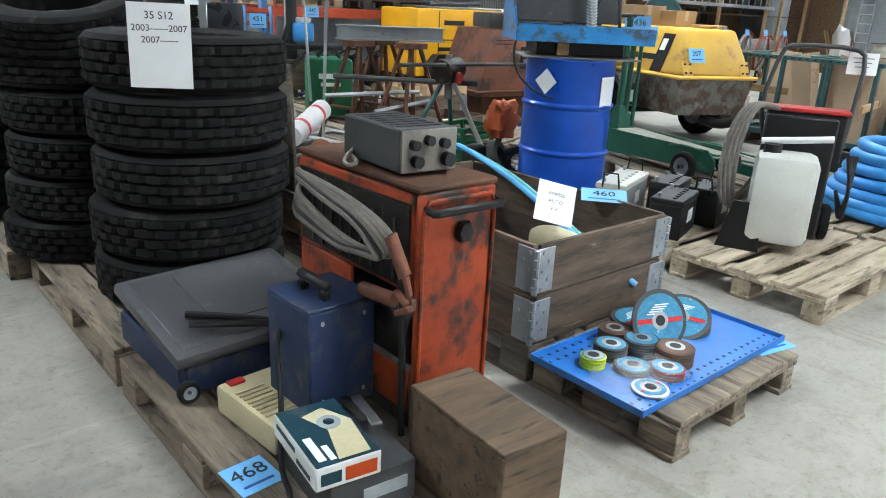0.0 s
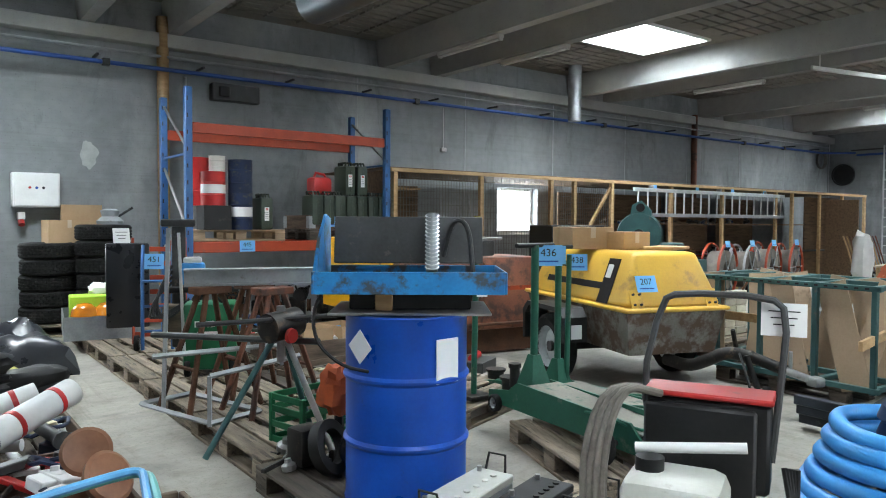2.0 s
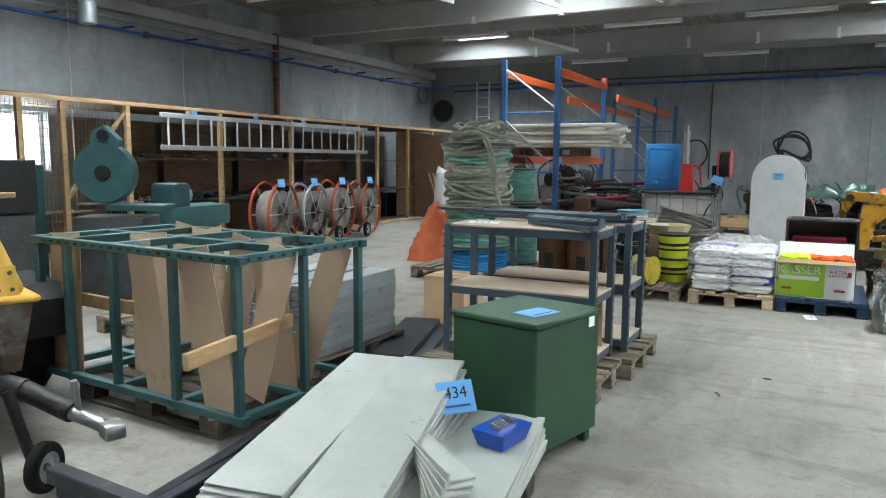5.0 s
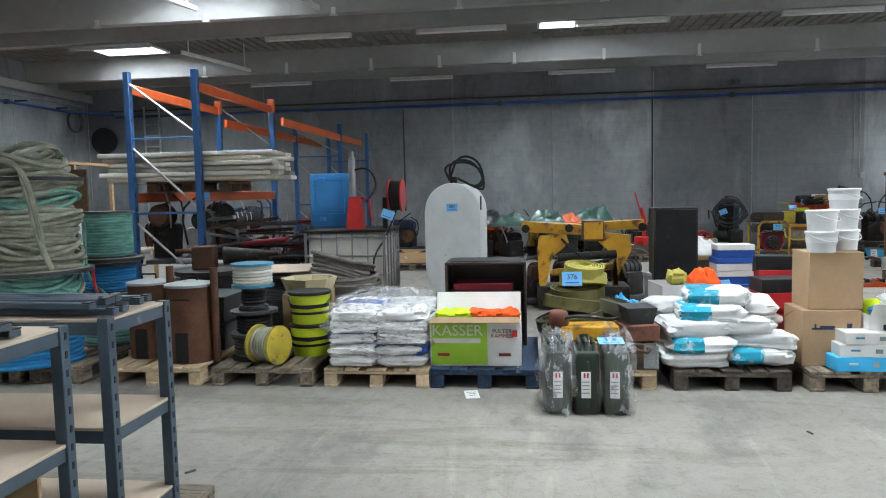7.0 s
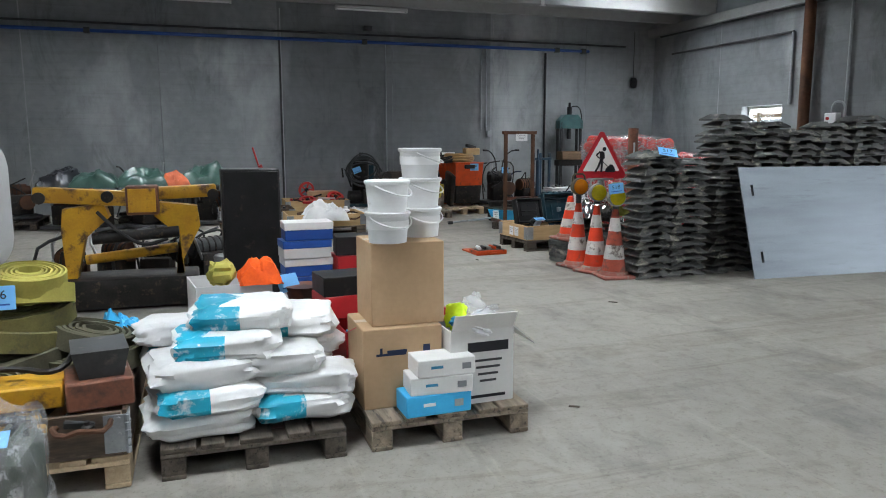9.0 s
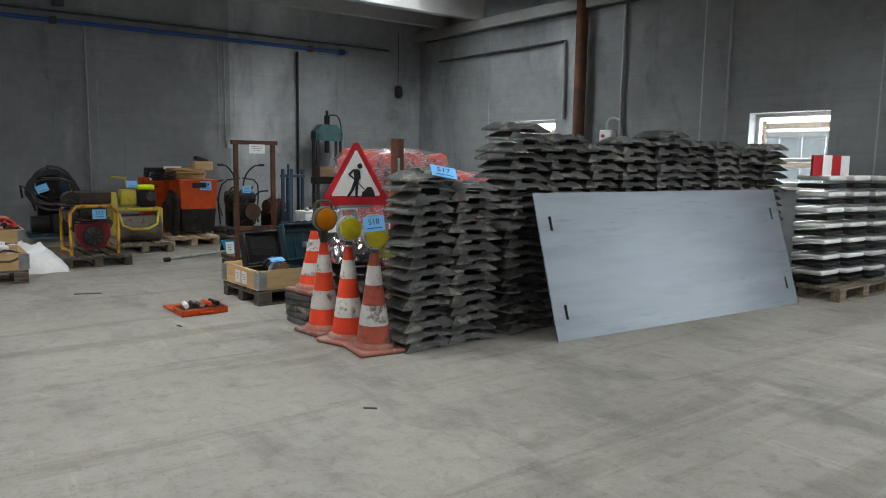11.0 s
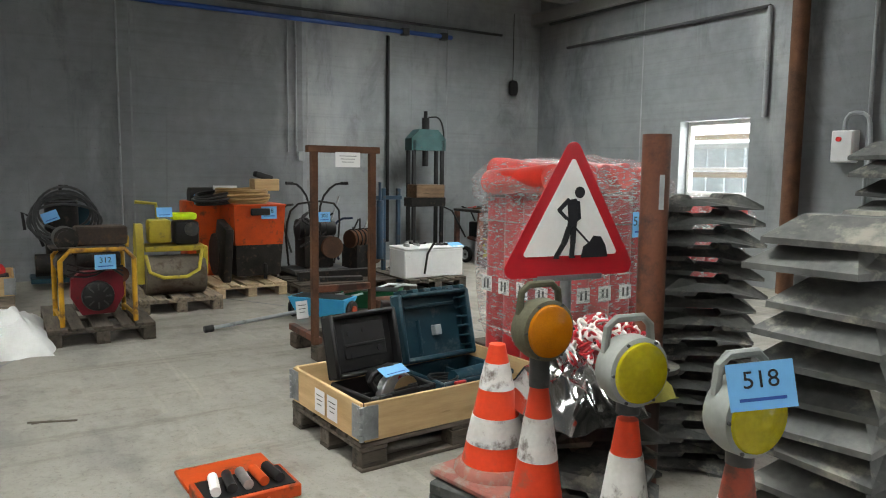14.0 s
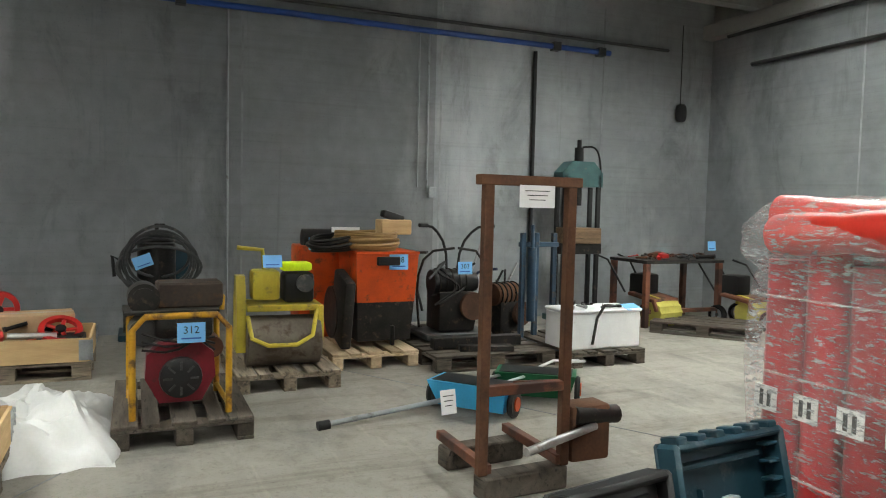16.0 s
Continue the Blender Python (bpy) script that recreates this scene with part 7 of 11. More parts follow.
part("blade", G().lathe([(0.02, -0.004), (0.085, -0.004), (0.085, 0.004), (0.02, 0.004)], 28, pose(0.03, -0.045, 0.08, 90)), "chrome", t)
part("motor", G().cyl((-0.03, 0.03, 0.13), (-0.03, 0.16, 0.13), 0.045, 14), "black", t)
part("handle", G().tube([(-0.12, 0.02, 0.10), (-0.16, 0.02, 0.17), (-0.05, 0.02, 0.22), (0.02, 0.02, 0.2)], 0.018, 8, smooth=1), "black", t)
t = thing("power_drill", "teal power tool with a coiled cable in an open case", "power tool", 18.64, -6.36, T + 0.08, -78)
part("body", G().cyl((-0.1, 0, 0.06), (0.14, 0, 0.06), 0.045, 14), "teal", t)
part("gear_head", G().cyl((0.14, 0, 0.06), (0.22, 0, 0.06), 0.032, 12), "grey", t)
coil(t, 4, 0.08, 0.008, "black", "cable", 0.02, 0.016, m=pose(-0.16, 0.02, 0))
lot_label("", 18.545, -5.85, T + 0.262, 24, 0, -75, 0.17, 0.075)
# orange case on the floor
t = thing("screw_case", "flat open orange steel case with cartridges", "tool case", 18.35, -5.02, 0.0, -88)
part("tray", G().box(0, 0, 0.03, 0.42, 0.26, 0.06, 0.006), "orange_box", t)
part("lid", G().box(0, 0.27, 0.012, 0.42, 0.25, 0.02, 0.005), "orange_box", t)
part("lining", G().box(0, 0, 0.0615, 0.38, 0.22, 0.003), "black", t)
for k, mt in enumerate(("paper", "black", "steel", "orange_box", "black")):
    part("cartridge", G().cyl((-0.15 + 0.07 * k, -0.08, 0.085), (-0.12 + 0.06 * k, 0.08, 0.085), 0.022, 12), mt, t)
part("handle", G().tube([(-0.06, -0.13, 0.03), (-0.05, -0.165, 0.03), (0.05, -0.165, 0.03), (0.06, -0.13, 0.03)], 0.008, 6), "orange_box", t)

# red wrapped barrier stacks
for n, (x, y, sx, sy, h) in enumerate(((19.22, -7.60, 0.82, 0.94, 1.16), (19.25, -8.62, 0.78, 0.78, 0.90))):
    pallet(x + 0.05, y, 0, "pallet_dark", "dark wooden pallet under wrapped red barriers")
    t = thing("barrier_stack", "stack of red plastic barriers wrapped in clear film", "barrier stack", x, y, T, 0, "barrier stacks")
    for i in range(5):
        for j in range(4):
            part("barrier", G().cyl((-sx / 2 + 0.11 + (sx - 0.2) / 3 * j, -sy / 2 + 0.09 + (sy - 0.18) / 4 * i, 0), (-sx / 2 + 0.11 + (sx - 0.2) / 3 * j, -sy / 2 + 0.09 + (sy - 0.18) / 4 * i, h - 0.03 * ((i + 2 * j) % 4)), 0.084, 16), "wrap_red", t)
    for i in range(5):
        part("reflector", G().box(-sx / 2 - 0.004, -sy / 2 + 0.13 + sy * 0.2 * i, h * 0.42, 0.004, 0.11, 0.10), "sign_white" if n == 0 or i % 2 else "wrap_red", t)
        part("print", G().box(-sx / 2 - 0.007, -sy / 2 + 0.11 + sy * 0.2 * i, h * 0.42, 0.003, 0.016, 0.06).box(-sx / 2 - 0.007, -sy / 2 + 0.15 + sy * 0.2 * i, h * 0.42, 0.003, 0.016, 0.06), "dark_grey", t)
    for i in range(4):
        part("reflector", G().box(-sx / 2 + 0.12 + (sx - 0.2) / 3 * i, sy / 2 + 0.004, h * 0.42, 0.12, 0.004, 0.11), "sign_white", t)
        part("print", G().box(-sx / 2 + 0.10 + (sx - 0.2) / 3 * i, sy / 2 + 0.0075, h * 0.42, 0.018, 0.003, 0.07).box(-sx / 2 + 0.14 + (sx - 0.2) / 3 * i, sy / 2 + 0.0075, h * 0.42, 0.018, 0.003, 0.07), "dark_grey", t)
    for i in range(4):
        part("reflector", G().box(-sx / 2 - 0.004, -sy / 2 + 0.22 + sy * 0.2 * i, h * 0.14, 0.004, 0.085, 0.08), "sign_white", t)
        part("print", G().box(-sx / 2 - 0.007, -sy / 2 + 0.20 + sy * 0.2 * i, h * 0.14, 0.003, 0.014, 0.05).box(-sx / 2 - 0.007, -sy / 2 + 0.24 + sy * 0.2 * i, h * 0.14, 0.003, 0.014, 0.05).box(-sx / 2 - 0.007, -sy / 2 + 0.22 + sy * 0.2 * i, h * 0.14, 0.003, 0.04, 0.012), "dark_grey", t)
    for i in range(7):
        g = G()
        g.lathe([(0.06, -sx * 0.44), (0.088, -sx * 0.435), (0.092, -sx * 0.3), (0.086, -sx * 0.1), (0.078, 0.0), (0.086, sx * 0.1), (0.092, sx * 0.3), (0.088, sx * 0.435), (0.06, sx * 0.44)], 18, pose(0, 0, 0, 0, 90))
        part("top_barrier", g, "barrier_red", t, at=pose((-0.07, 0.03, -0.03, 0.04, -0.05, 0.03, -0.04)[i], -sy * 0.44 + sy * 0.158 * i, h + 0.07 + 0.045 * (i % 2), 0, (4, -5, 6, -3, 5, -4, 3)[i], (6, -9, 5, 10, -7, 8, -3)[i]))
    solid("stretch_film", G().pillow(0, 0, h / 2 + 0.06, sx + 0.12, sy + 0.12, h + 0.33, power=0.2, rough=0.08, seed=n, nu=72, nv=36), "wrap", "clear stretch film round red barriers", "film", x, y, T)
    solid("stretch_film", G().pillow(0, 0, h + 0.03, sx + 0.20, sy + 0.19, 0.40, power=0.22, rough=0.10, seed=n + 5, nu=72, nv=24), "wrap", "clear stretch film over the top of red barriers", "film", x, y, T)
    for zz in (0.2, 0.62, 0.95):
        solid("strapping_band", G().tube([((sx / 2 + 0.055) * math.copysign(abs(math.cos(a)) ** 0.3, math.cos(a)), (sy / 2 + 0.055) * math.copysign(abs(math.sin(a)) ** 0.3, math.sin(a)), zz) for a in np.arange(40) * math.pi / 20], 0.006, 5, True), "film_fog", "thin clear strapping band round a stack", "strap", x, y, T, group="strapping bands")
lot_label("521", 18.74, -7.80, 1.09, 90, 0, -90, 0.14, 0.17, "on the wrapped barriers")

# steel goal frame with a vice
for k in range(2):
    solid("wood_block", G().box(0, 0, 0.06, 0.12, 0.5, 0.12, 0.01), "pallet_dark", "dark wooden bearer under a steel stand", "block", 20.36 + 0.46 * k, -6.36, 0, 4, "wooden bearers")
t = thing("portal_stand", "brown steel portal stand with a vice at its foot", "stand", 20.35, -6.36, 0.12, -90)
for s in (-1, 1):
    part("post", G().box(s * 0.235, 0, 0.72, 0.05, 0.05, 1.44, 0.004), "rust", t)
    part("foot_bar", G().box(s * 0.21, 0.28, 0.03, 0.05, 0.6, 0.05, 0.004), "rustbrown", t)
part("head_bar", G().box(0, 0, 1.46, 0.58, 0.06, 0.05, 0.004), "rust", t)
part("cross_bar", G().box(0, 0, 0.42, 0.44, 0.05, 0.05, 0.004), "rustbrown", t)
part("brace", G().box(0.24, 0.26, 0.36, 0.045, 0.52, 0.045, 0.004, rot=(-14, 0, 0)), "rustbrown", t)
part("vice_body", G().box(0.40, 0.06, 0.15, 0.24, 0.16, 0.3, 0.02), "rust", t)
part("vice_jaw", G().cyl((0.3, 0.0, 0.25), (0.58, 0.02, 0.23), 0.05, 12), "grease", t)
part("vice_bar", G().cyl((-0.06, -0.14, 0.14), (0.42, -0.02, 0.19), 0.022, 10), "steel", t)
sheet_paper(20.315, -6.38, T + 1.36, 90, 0, -90, 0.2, 0.11, "white paper note hung on a steel frame")

# spreaders on the floor
for x, y, mt, rz, lb in ((21.75, -6.75, "cyan_box", 40, "light blue"), (21.9, -7.35, "cleaner_green", 55, "green")):
    t = thing("seed_spreader", lb + " plastic seed spreader with a long handle on the floor", "spreader", x, y, 0, rz)
    part("hopper", G().loft((-0.25, -0.05, 0.25, 0.05), (-0.3, -0.14, 0.3, 0.14), 0.03, 0.22), mt, t)
    part("inside", G().loft((-0.26, -0.10, 0.26, 0.10), (-0.27, -0.12, 0.27, 0.12), 0.21, 0.226), "black", t)
    part("handle", G().tube([(0.1, 0.0, 0.18), (-0.1, -0.5, 0.2), (-0.3, -0.95, 0.12)], 0.012, 8), "alu", t)
    part("handle", G().tube([(-0.1, 0.0, 0.18), (-0.25, -0.5, 0.2), (-0.35, -0.95, 0.12)], 0.012, 8), "alu", t)
    for s in (-1, 1):
        part("wheel", G().lathe([(0.02, -0.02), (0.09, -0.02), (0.10, 0), (0.09, 0.02), (0.02, 0.02)], 20, pose(s * 0.31, 0, 0.10, 0, 90)), "black", t)
        part("wheel_hub", G().cyl((s * 0.30, 0, 0.1), (s * 0.34, 0, 0.1), 0.05, 14), "orange_box", t)
t = thing("grey_tube", "grey steel tube with a rubber foot on the floor", "tube", 21.72, -6.1, 0.03, 4)
part("tube", G().cyl((0, 0.42, 0), (0.1, -0.55, 0.05), 0.018, 10), "grey", t)
part("rubber_foot", G().cyl((0, 0.40, 0), (0, 0.48, -0.005), 0.032, 10), "black", t)
sheet_paper(21.5, -6.45, 0.16, 80, 0, -80, 0.12, 0.16, "white paper tag on a spreader")

# ---- machine row at the end wall ----
solid("white_tarp", G().heap(1.2, 0.95, 0.30, 2, n=44, freq=3.0), "tarp_white", "crumpled white tarpaulin on the floor", "tarpaulin", 22.0, -3.98, 0.0)
pallet(22.25, -4.82, 0, "pallet_dark", "dark wooden pallet under a red engine")
t = engine_on_frame(22.05, -4.80, T, -88, 1.02, "wine", "crane_yellow", "red petrol generator in a yellow tube frame", "generator", "generator", "grease")
part("generator_box", G().box(0.08, 0.12, 0.70, 0.40, 0.26, 0.16, 0.012), "dark_rust", t)
part("air_drum", G().cyl((-0.20, -0.06, 0.69), (-0.20, 0.16, 0.69), 0.095, 20).cyl((-0.20, -0.07, 0.69), (-0.20, -0.06, 0.69), 0.07, 16), "grease", t)
part("carrier", G().box(-0.04, 0.05, 0.612, 0.56, 0.36, 0.02, 0.004), "grease", t)
part("bracket", G().tube([(0.27, 0.0, 0.6), (0.28, 0.02, 0.68), (0.24, 0.02, 0.74)], 0.016, 8), "crane_yellow", t)
for k in range(3):
    part("cable", G().tube([(-0.22, -0.2, 0.50 - 0.05 * k), (-0.05, -0.23, 0.44 - 0.03 * k), (0.1, -0.22, 0.46), (0.2, -0.2, 0.38 + 0.04 * k)], 0.008, 6, smooth=1), "black", t)
lot_label("312", 21.72, -4.86, 0.66, 85, 0, -90, 0.16, 0.12, "on the generator")
pallet(23.3, -5.65, 0, "pallet", "grey wooden pallet under a roller")
t = thing("road_roller", "yellow walk behind roller with a dull steel drum", "roller", 23.15, -5.62, T, -92)
part("drum", G().lathe([(0.02, -0.29), (0.19, -0.29), (0.2, -0.28), (0.2, 0.28), (0.19, 0.29), (0.02, 0.29)], 30, pose(0.03, -0.12, 0.2, 0, 90)), "drum_steel", t)
part("side_cover", G().prism([(-0.14, 0.12), (0.12, 0.12), (0.15, 0.5), (0.06, 0.72), (-0.08, 0.72), (-0.16, 0.5)], 0.07, pose(-0.30, -0.05, 0.0, 0, 0, 90)), "roller_yellow", t)
part("side_plate", G().box(0.32, -0.05, 0.34, 0.05, 0.36, 0.3, 0.01), "roller_yellow", t)
part("guard_bar", G().tube([(-0.26, -0.26, 0.42), (-0.22, -0.36, 0.2), (0.22, -0.36, 0.2), (0.28, -0.26, 0.46)], 0.018, 8, smooth=1), "roller_yellow", t)
part("deck", G().box(0.02, -0.02, 0.47, 0.56, 0.42, 0.05, 0.008), "roller_yellow", t)
part("water_tank", G().box(-0.1, -0.02, 0.64, 0.22, 0.24, 0.24, 0.03), "roller_yellow", t)
part("engine", G().box(0.16, -0.02, 0.62, 0.24, 0.26, 0.24, 0.03), "black", t)
part("air_filter", G().cyl((0.2, -0.2, 0.66), (0.2, 0.02, 0.66), 0.07, 14), "dark_grey", t)
part("fuel_cap", G().box(0.14, -0.06, 0.79, 0.24, 0.18, 0.07, 0.02), "hi_yellow", t)
part("handle", G().tube([(-0.1, 0.0, 0.7), (-0.12, -0.02, 0.92), (-0.32, -0.04, 0.94)], 0.018, 8), "roller_yellow", t)
lot_label("", 22.96, -5.55, T + 0.84, 70, 0, -90, 0.15, 0.10)
pallet(23.85, -6.52, 0, "pallet_new", "pale wooden pallet under an orange machine")
t = thing("joint_cutter", "orange steel box machine with a dirty steel skirt", "machine", 23.65, -6.66, T, -90)
part("body", G().loft((-0.275, -0.22, 0.275, 0.34), (-0.295, -0.26, 0.295, 0.38), 0.42, 0.86), "orange_box", t)
part("skirt", G().loft((-0.25, -0.18, 0.25, 0.3), (-0.272, -0.217, 0.272, 0.337), 0.06, 0.42), "grease", t)
part("rim", G().box(0, 0.06, 0.872, 0.61, 0.66, 0.025, 0.006), "orange_box", t)
part("hook", G().box(0.0, -0.27, 0.80, 0.22, 0.04, 0.08, 0.01), "black", t)
part("guide_arm", G().box(-0.38, -0.12, 0.36, 0.10, 0.42, 0.64, 0.03, rot=(14, 0, 0)), "grease", t)
part("blade_guard", G().lathe([(0.02, -0.04), (0.24, -0.04), (0.25, 0.0), (0.24, 0.04), (0.02, 0.04)], 22, pose(-0.40, 0.1, 0.3, 0, 90)), "grease", t)
part("skid", G().box(0.05, -0.26, 0.12, 0.03, 0.06, 0.18, 0.006), "grease", t)
coil(t, 8, 0.27, 0.018, "hose_tan", "hose", 0.885, 0.020, wob=0.35, seed=6, m=pose(-0.12, 0.05, 0, 0, 0, 0))
coil(t, 5, 0.20, 0.016, "black", "hose", 0.90, 0.024, wob=0.4, seed=8, m=pose(-0.30, 0.10, 0, 4, -8, 0))
part("hand_box", G().box(0.15, 0.05, 1.10, 0.3, 0.2, 0.14, 0.01), "collar_new", t)
part("hand_tool", G().box(0.12, 0.0, 1.20, 0.25, 0.08, 0.07, 0.02, rot=(0, 14, 20)), "black", t)
t = thing("joint_cutter", "orange box machine with dark panel behind", "machine", 24.3, -6.25, T - 0.1, -90)
part("body", G().box(0, 0, 0.55, 0.5, 0.4, 0.9, 0.02), "orange_box", t)
part("motor", G().cyl((-0.2, -0.1, 1.06), (0.2, -0.1, 1.06), 0.1, 14), "grease", t)
part("plate_sign", G().box(0.2, -0.22, 1.13, 0.28, 0.02, 0.1), "paper", t)
lot_label("308", 23.385, -6.76, T + 0.79, 88, 0, -90, 0.18, 0.14, "on the orange machine")
lot_label("306", 24.05, -6.16, T + 0.92, 88, 0, -90, 0.16, 0.12, "on the orange machine")
pallet(24.0, -7.5, 0, "pallet_dark", "dark wooden pallet under a ground rammer")
pallet(23.3, -7.55, 90, "pallet_dark", "dark wooden pallet under steel bars")
t = junk_machine(23.75, -7.45, T, -90, 11, ("grease", "dark_grey", "black_steel"), 0.85, 0.7, "dark petrol machine with bent handle bars", "rammer", "machine")
for sg in (-1, 1):
    part("handlebar", G().tube([(sg * 0.05, 0.0, 0.6), (sg * 0.08, -0.02, 0.92), (sg * 0.22, -0.06, 1.10), (sg * 0.34, -0.1, 1.12)], 0.014, 8, smooth=1), "black_steel", t)
    part("guard_tube", G().tube([(sg * 0.3, 0.1, 0.1), (sg * 0.36, 0.05, 0.55), (sg * 0.30, -0.05, 0.86), (sg * 0.02, -0.1, 0.90)], 0.013, 8, smooth=1), "grease", t)
    part("grip", G().cyl((sg * 0.31, -0.092, 1.118), (sg * 0.40, -0.12, 1.12), 0.02, 10), "black", t)
junk_machine(24.1, -8.2, 0, -70, 12, ("grease", "navy", "rust"), 0.8, 0.6)
lot_label("303", 23.5, -7.48, 0.86, 85, 0, -90, 0.15, 0.12, "on the machine")
for dx, w, ln, hh, rz in ((0, 0.1, 0.9, 0.1, 0), (0.15, 0.08, 0.8, 0.06, 8), (-0.2, 0.12, 0.5, 0.05, -14)):
    solid("flat_bar", G().box(0, 0, hh / 2, w, ln, hh, 0.006), "grease", "greasy flat steel bar on a pallet", "steel bar", 23.25 + dx, -7.5, T, rz, "steel bars")
# hydraulic pipe bender stand
t = thing("hydraulic_stand", "blue steel stand with two hydraulic cylinders", "machine", 23.65, -8.35, 0, -90)
for s in (-0.16, 0.0, 0.22):
    part("column", G().box(s, 0.05 * s, 0.6, 0.05, 0.05, 1.2, 0.005), "stand_blue", t)
part("cylinder", G().cyl((-0.08, -0.06, 0.3), (-0.08, -0.06, 1.05), 0.045, 12).cyl((-0.08, -0.06, 1.05), (-0.08, -0.06, 1.28), 0.02, 10), "stand_blue", t)
part("foot_bar", G().box(0.05, -0.1, 0.06, 0.6, 0.4, 0.08, 0.008), "stand_blue", t)
part("cross_bar", G().box(0.03, 0, 1.08, 0.46, 0.04, 0.05, 0.005), "stand_blue", t)
pallet(23.3, -8.62, 0, "pallet_dark", "dark wooden pallet under a white chest")
t = thing("white_chest", "dirty white metal chest with tools on top", "chest", 23.0, -8.62, T, -90)
part("body", G().box(0, 0, 0.17, 0.82, 0.4, 0.34, 0.012), "white", t)
part("lid", G().box(0, 0, 0.355, 0.84, 0.42, 0.03, 0.01), "white", t)
part("lever", G().tube([(-0.15, -0.22, 0.05), (-0.12, -0.24, 0.3), (-0.02, -0.22, 0.42)], 0.014, 7), "grease", t)
clutter(22.98, -8.5, T + 0.372, 0.3, 0.5, 9, 21, "small greasy tools on a white chest", size=0.06, hump=0.03, mats=("grease", "steel", "dark_grey"))
lot_label("", 22.85, -8.95, T + 0.38, 20, 0, -80, 0.2, 0.13)
# hydraulic press
t = thing("hydraulic_press", "tall dark blue steel workshop press at the wall", "press", 25.1, -9.8, 0, -90)
for s in (-1, 1):
    for q in (-0.09, 0.09):
        part("column", G().box(s * 0.25, q, 0.95, 0.06, 0.04, 1.9, 0.005), "black_steel", t)
    part("foot", G().box(s * 0.25, 0, 0.04, 0.1, 0.6, 0.08, 0.008), "frame_green", t)
part("head_beam", G().prism([(-0.3, 1.74), (0.3, 1.74), (0.3, 1.92), (0.16, 2.06), (-0.16, 2.06), (-0.3, 1.92)], 0.22), "frame_green", t)
part("ram", G().cyl((0, 0, 1.5), (0, 0, 1.74), 0.05, 14), "black_steel", t)
part("jack", G().cyl((0, 0, 2.06), (0, 0, 2.24), 0.06, 14).cyl((0, 0, 2.24), (0, 0, 2.34), 0.03, 10), "black_steel", t)
part("hose", G().tube([(0.05, 0, 2.25), (0.2, -0.1, 2.26), (0.28, -0.1, 2.0), (0.26, -0.1, 1.5)], 0.012, 6, smooth=2), "black", t)
part("bed_beam", G().box(0, 0, 0.95, 0.62, 0.24, 0.14, 0.008), "grease", t)
part("bed_box", G().box(-0.04, -0.1, 1.12, 0.5, 0.3, 0.2, 0.01), "ply", t)
# workbench with parts
t = thing("workbench", "heavy rusty steel workbench with tools on it", "workbench", 24.72, -10.95, 0, -90)
part("top", G().box(0, 0, 0.82, 1.25, 0.75, 0.04, 0.006), "grease", t)
for sx in (-0.58, 0.58):
    for sy in (-0.33, 0.33):
        part("leg", G().box(sx, sy, 0.40, 0.07, 0.07, 0.8, 0.005), "rustbrown", t)
part("rail", G().box(0, -0.33, 0.2, 1.1, 0.05, 0.05, 0.004), "rustbrown", t)
clutter(24.72, -10.95, 0.842, 0.55, 1.1, 22, 31, "greasy tools and red clamps on a workbench", size=0.09, mats=("grease", "dark_grey", "red", "rust"))
lot_label("", 24.4, -11.4, 1.02, 85, 0, -80, 0.16, 0.12)
for k, (x, y) in enumerate(((24.6, -10.6), (24.2, -11.75), (23.5, -11.9))):
    t = thing("sweeper", "dusty yellow walk behind sweeper with a brush", "sweeper", x, y, 0, -80)
    part("brush_drum", G().lathe([(0.05, -0.2), (0.17, -0.2), (0.18, 0), (0.17, 0.2), (0.05, 0.2)], 26, pose(0, -0.2, 0.18, 0, 90), wob=lambda i, q: 1 if q % 2 else 0.9), "strap_y", t)
    part("hood", G().box(0, -0.04, 0.37, 0.46, 0.42, 0.05, 0.02, rot=(8, 0, 0)).box(0, -0.27, 0.29, 0.46, 0.05, 0.16, 0.015, rot=(-24, 0, 0)), "rustbrown", t)
    part("stripe", G().box(-0.10, -0.04, 0.399, 0.05, 0.40, 0.006, rot=(8, 0, 0)), "roller_yellow", t)
    part("side_panel", G().box(0.2, 0.05, 0.22, 0.04, 0.34, 0.24, 0.01), "roller_yellow", t)
    part("engine", G().box(0, 0.1, 0.52, 0.28, 0.26, 0.26, 0.03), "black", t)
    for s in (-1, 1):
        wheel(t, pose(s * 0.21, 0.2, 0.13, 0, 90), 0.13, 0.07)
        part("handle", G().tube([(s * 0.18, 0.25, 0.4), (s * 0.2, 0.55, 0.8), (s * 0.2, 0.75, 0.85)], 0.014, 7), "black", t)
pallet(23.9, -10.9, 40, "pallet_dark", "dark wooden pallet on the floor")
# blue hose welder on its trolley and crate at the wall
t = thing("spray_machine", "dark steel pump drum on a blue trolley hung with hoses", "pump", 24.9, -4.75, 0, -90)
part("drum", G().lathe([(0.17, 0.2), (0.18, 0.22), (0.18, 1.0), (0.17, 1.02), (0.02, 1.02)], 22), "grease", t)
part("lid_clamp", G().box(0, 0, 1.05, 0.34, 0.06, 0.04, 0.008).cyl((0, 0, 1.05), (0, 0, 1.2), 0.02, 10).box(0.03, 0, 1.2, 0.1, 0.03, 0.03, 0.006), "grease", t)
part("trolley", G().box(0.12, 0.12, 0.5, 0.4, 0.06, 0.9, 0.02).box(-0.1, 0.0, 0.12, 0.5, 0.5, 0.06, 0.01), "teal", t)
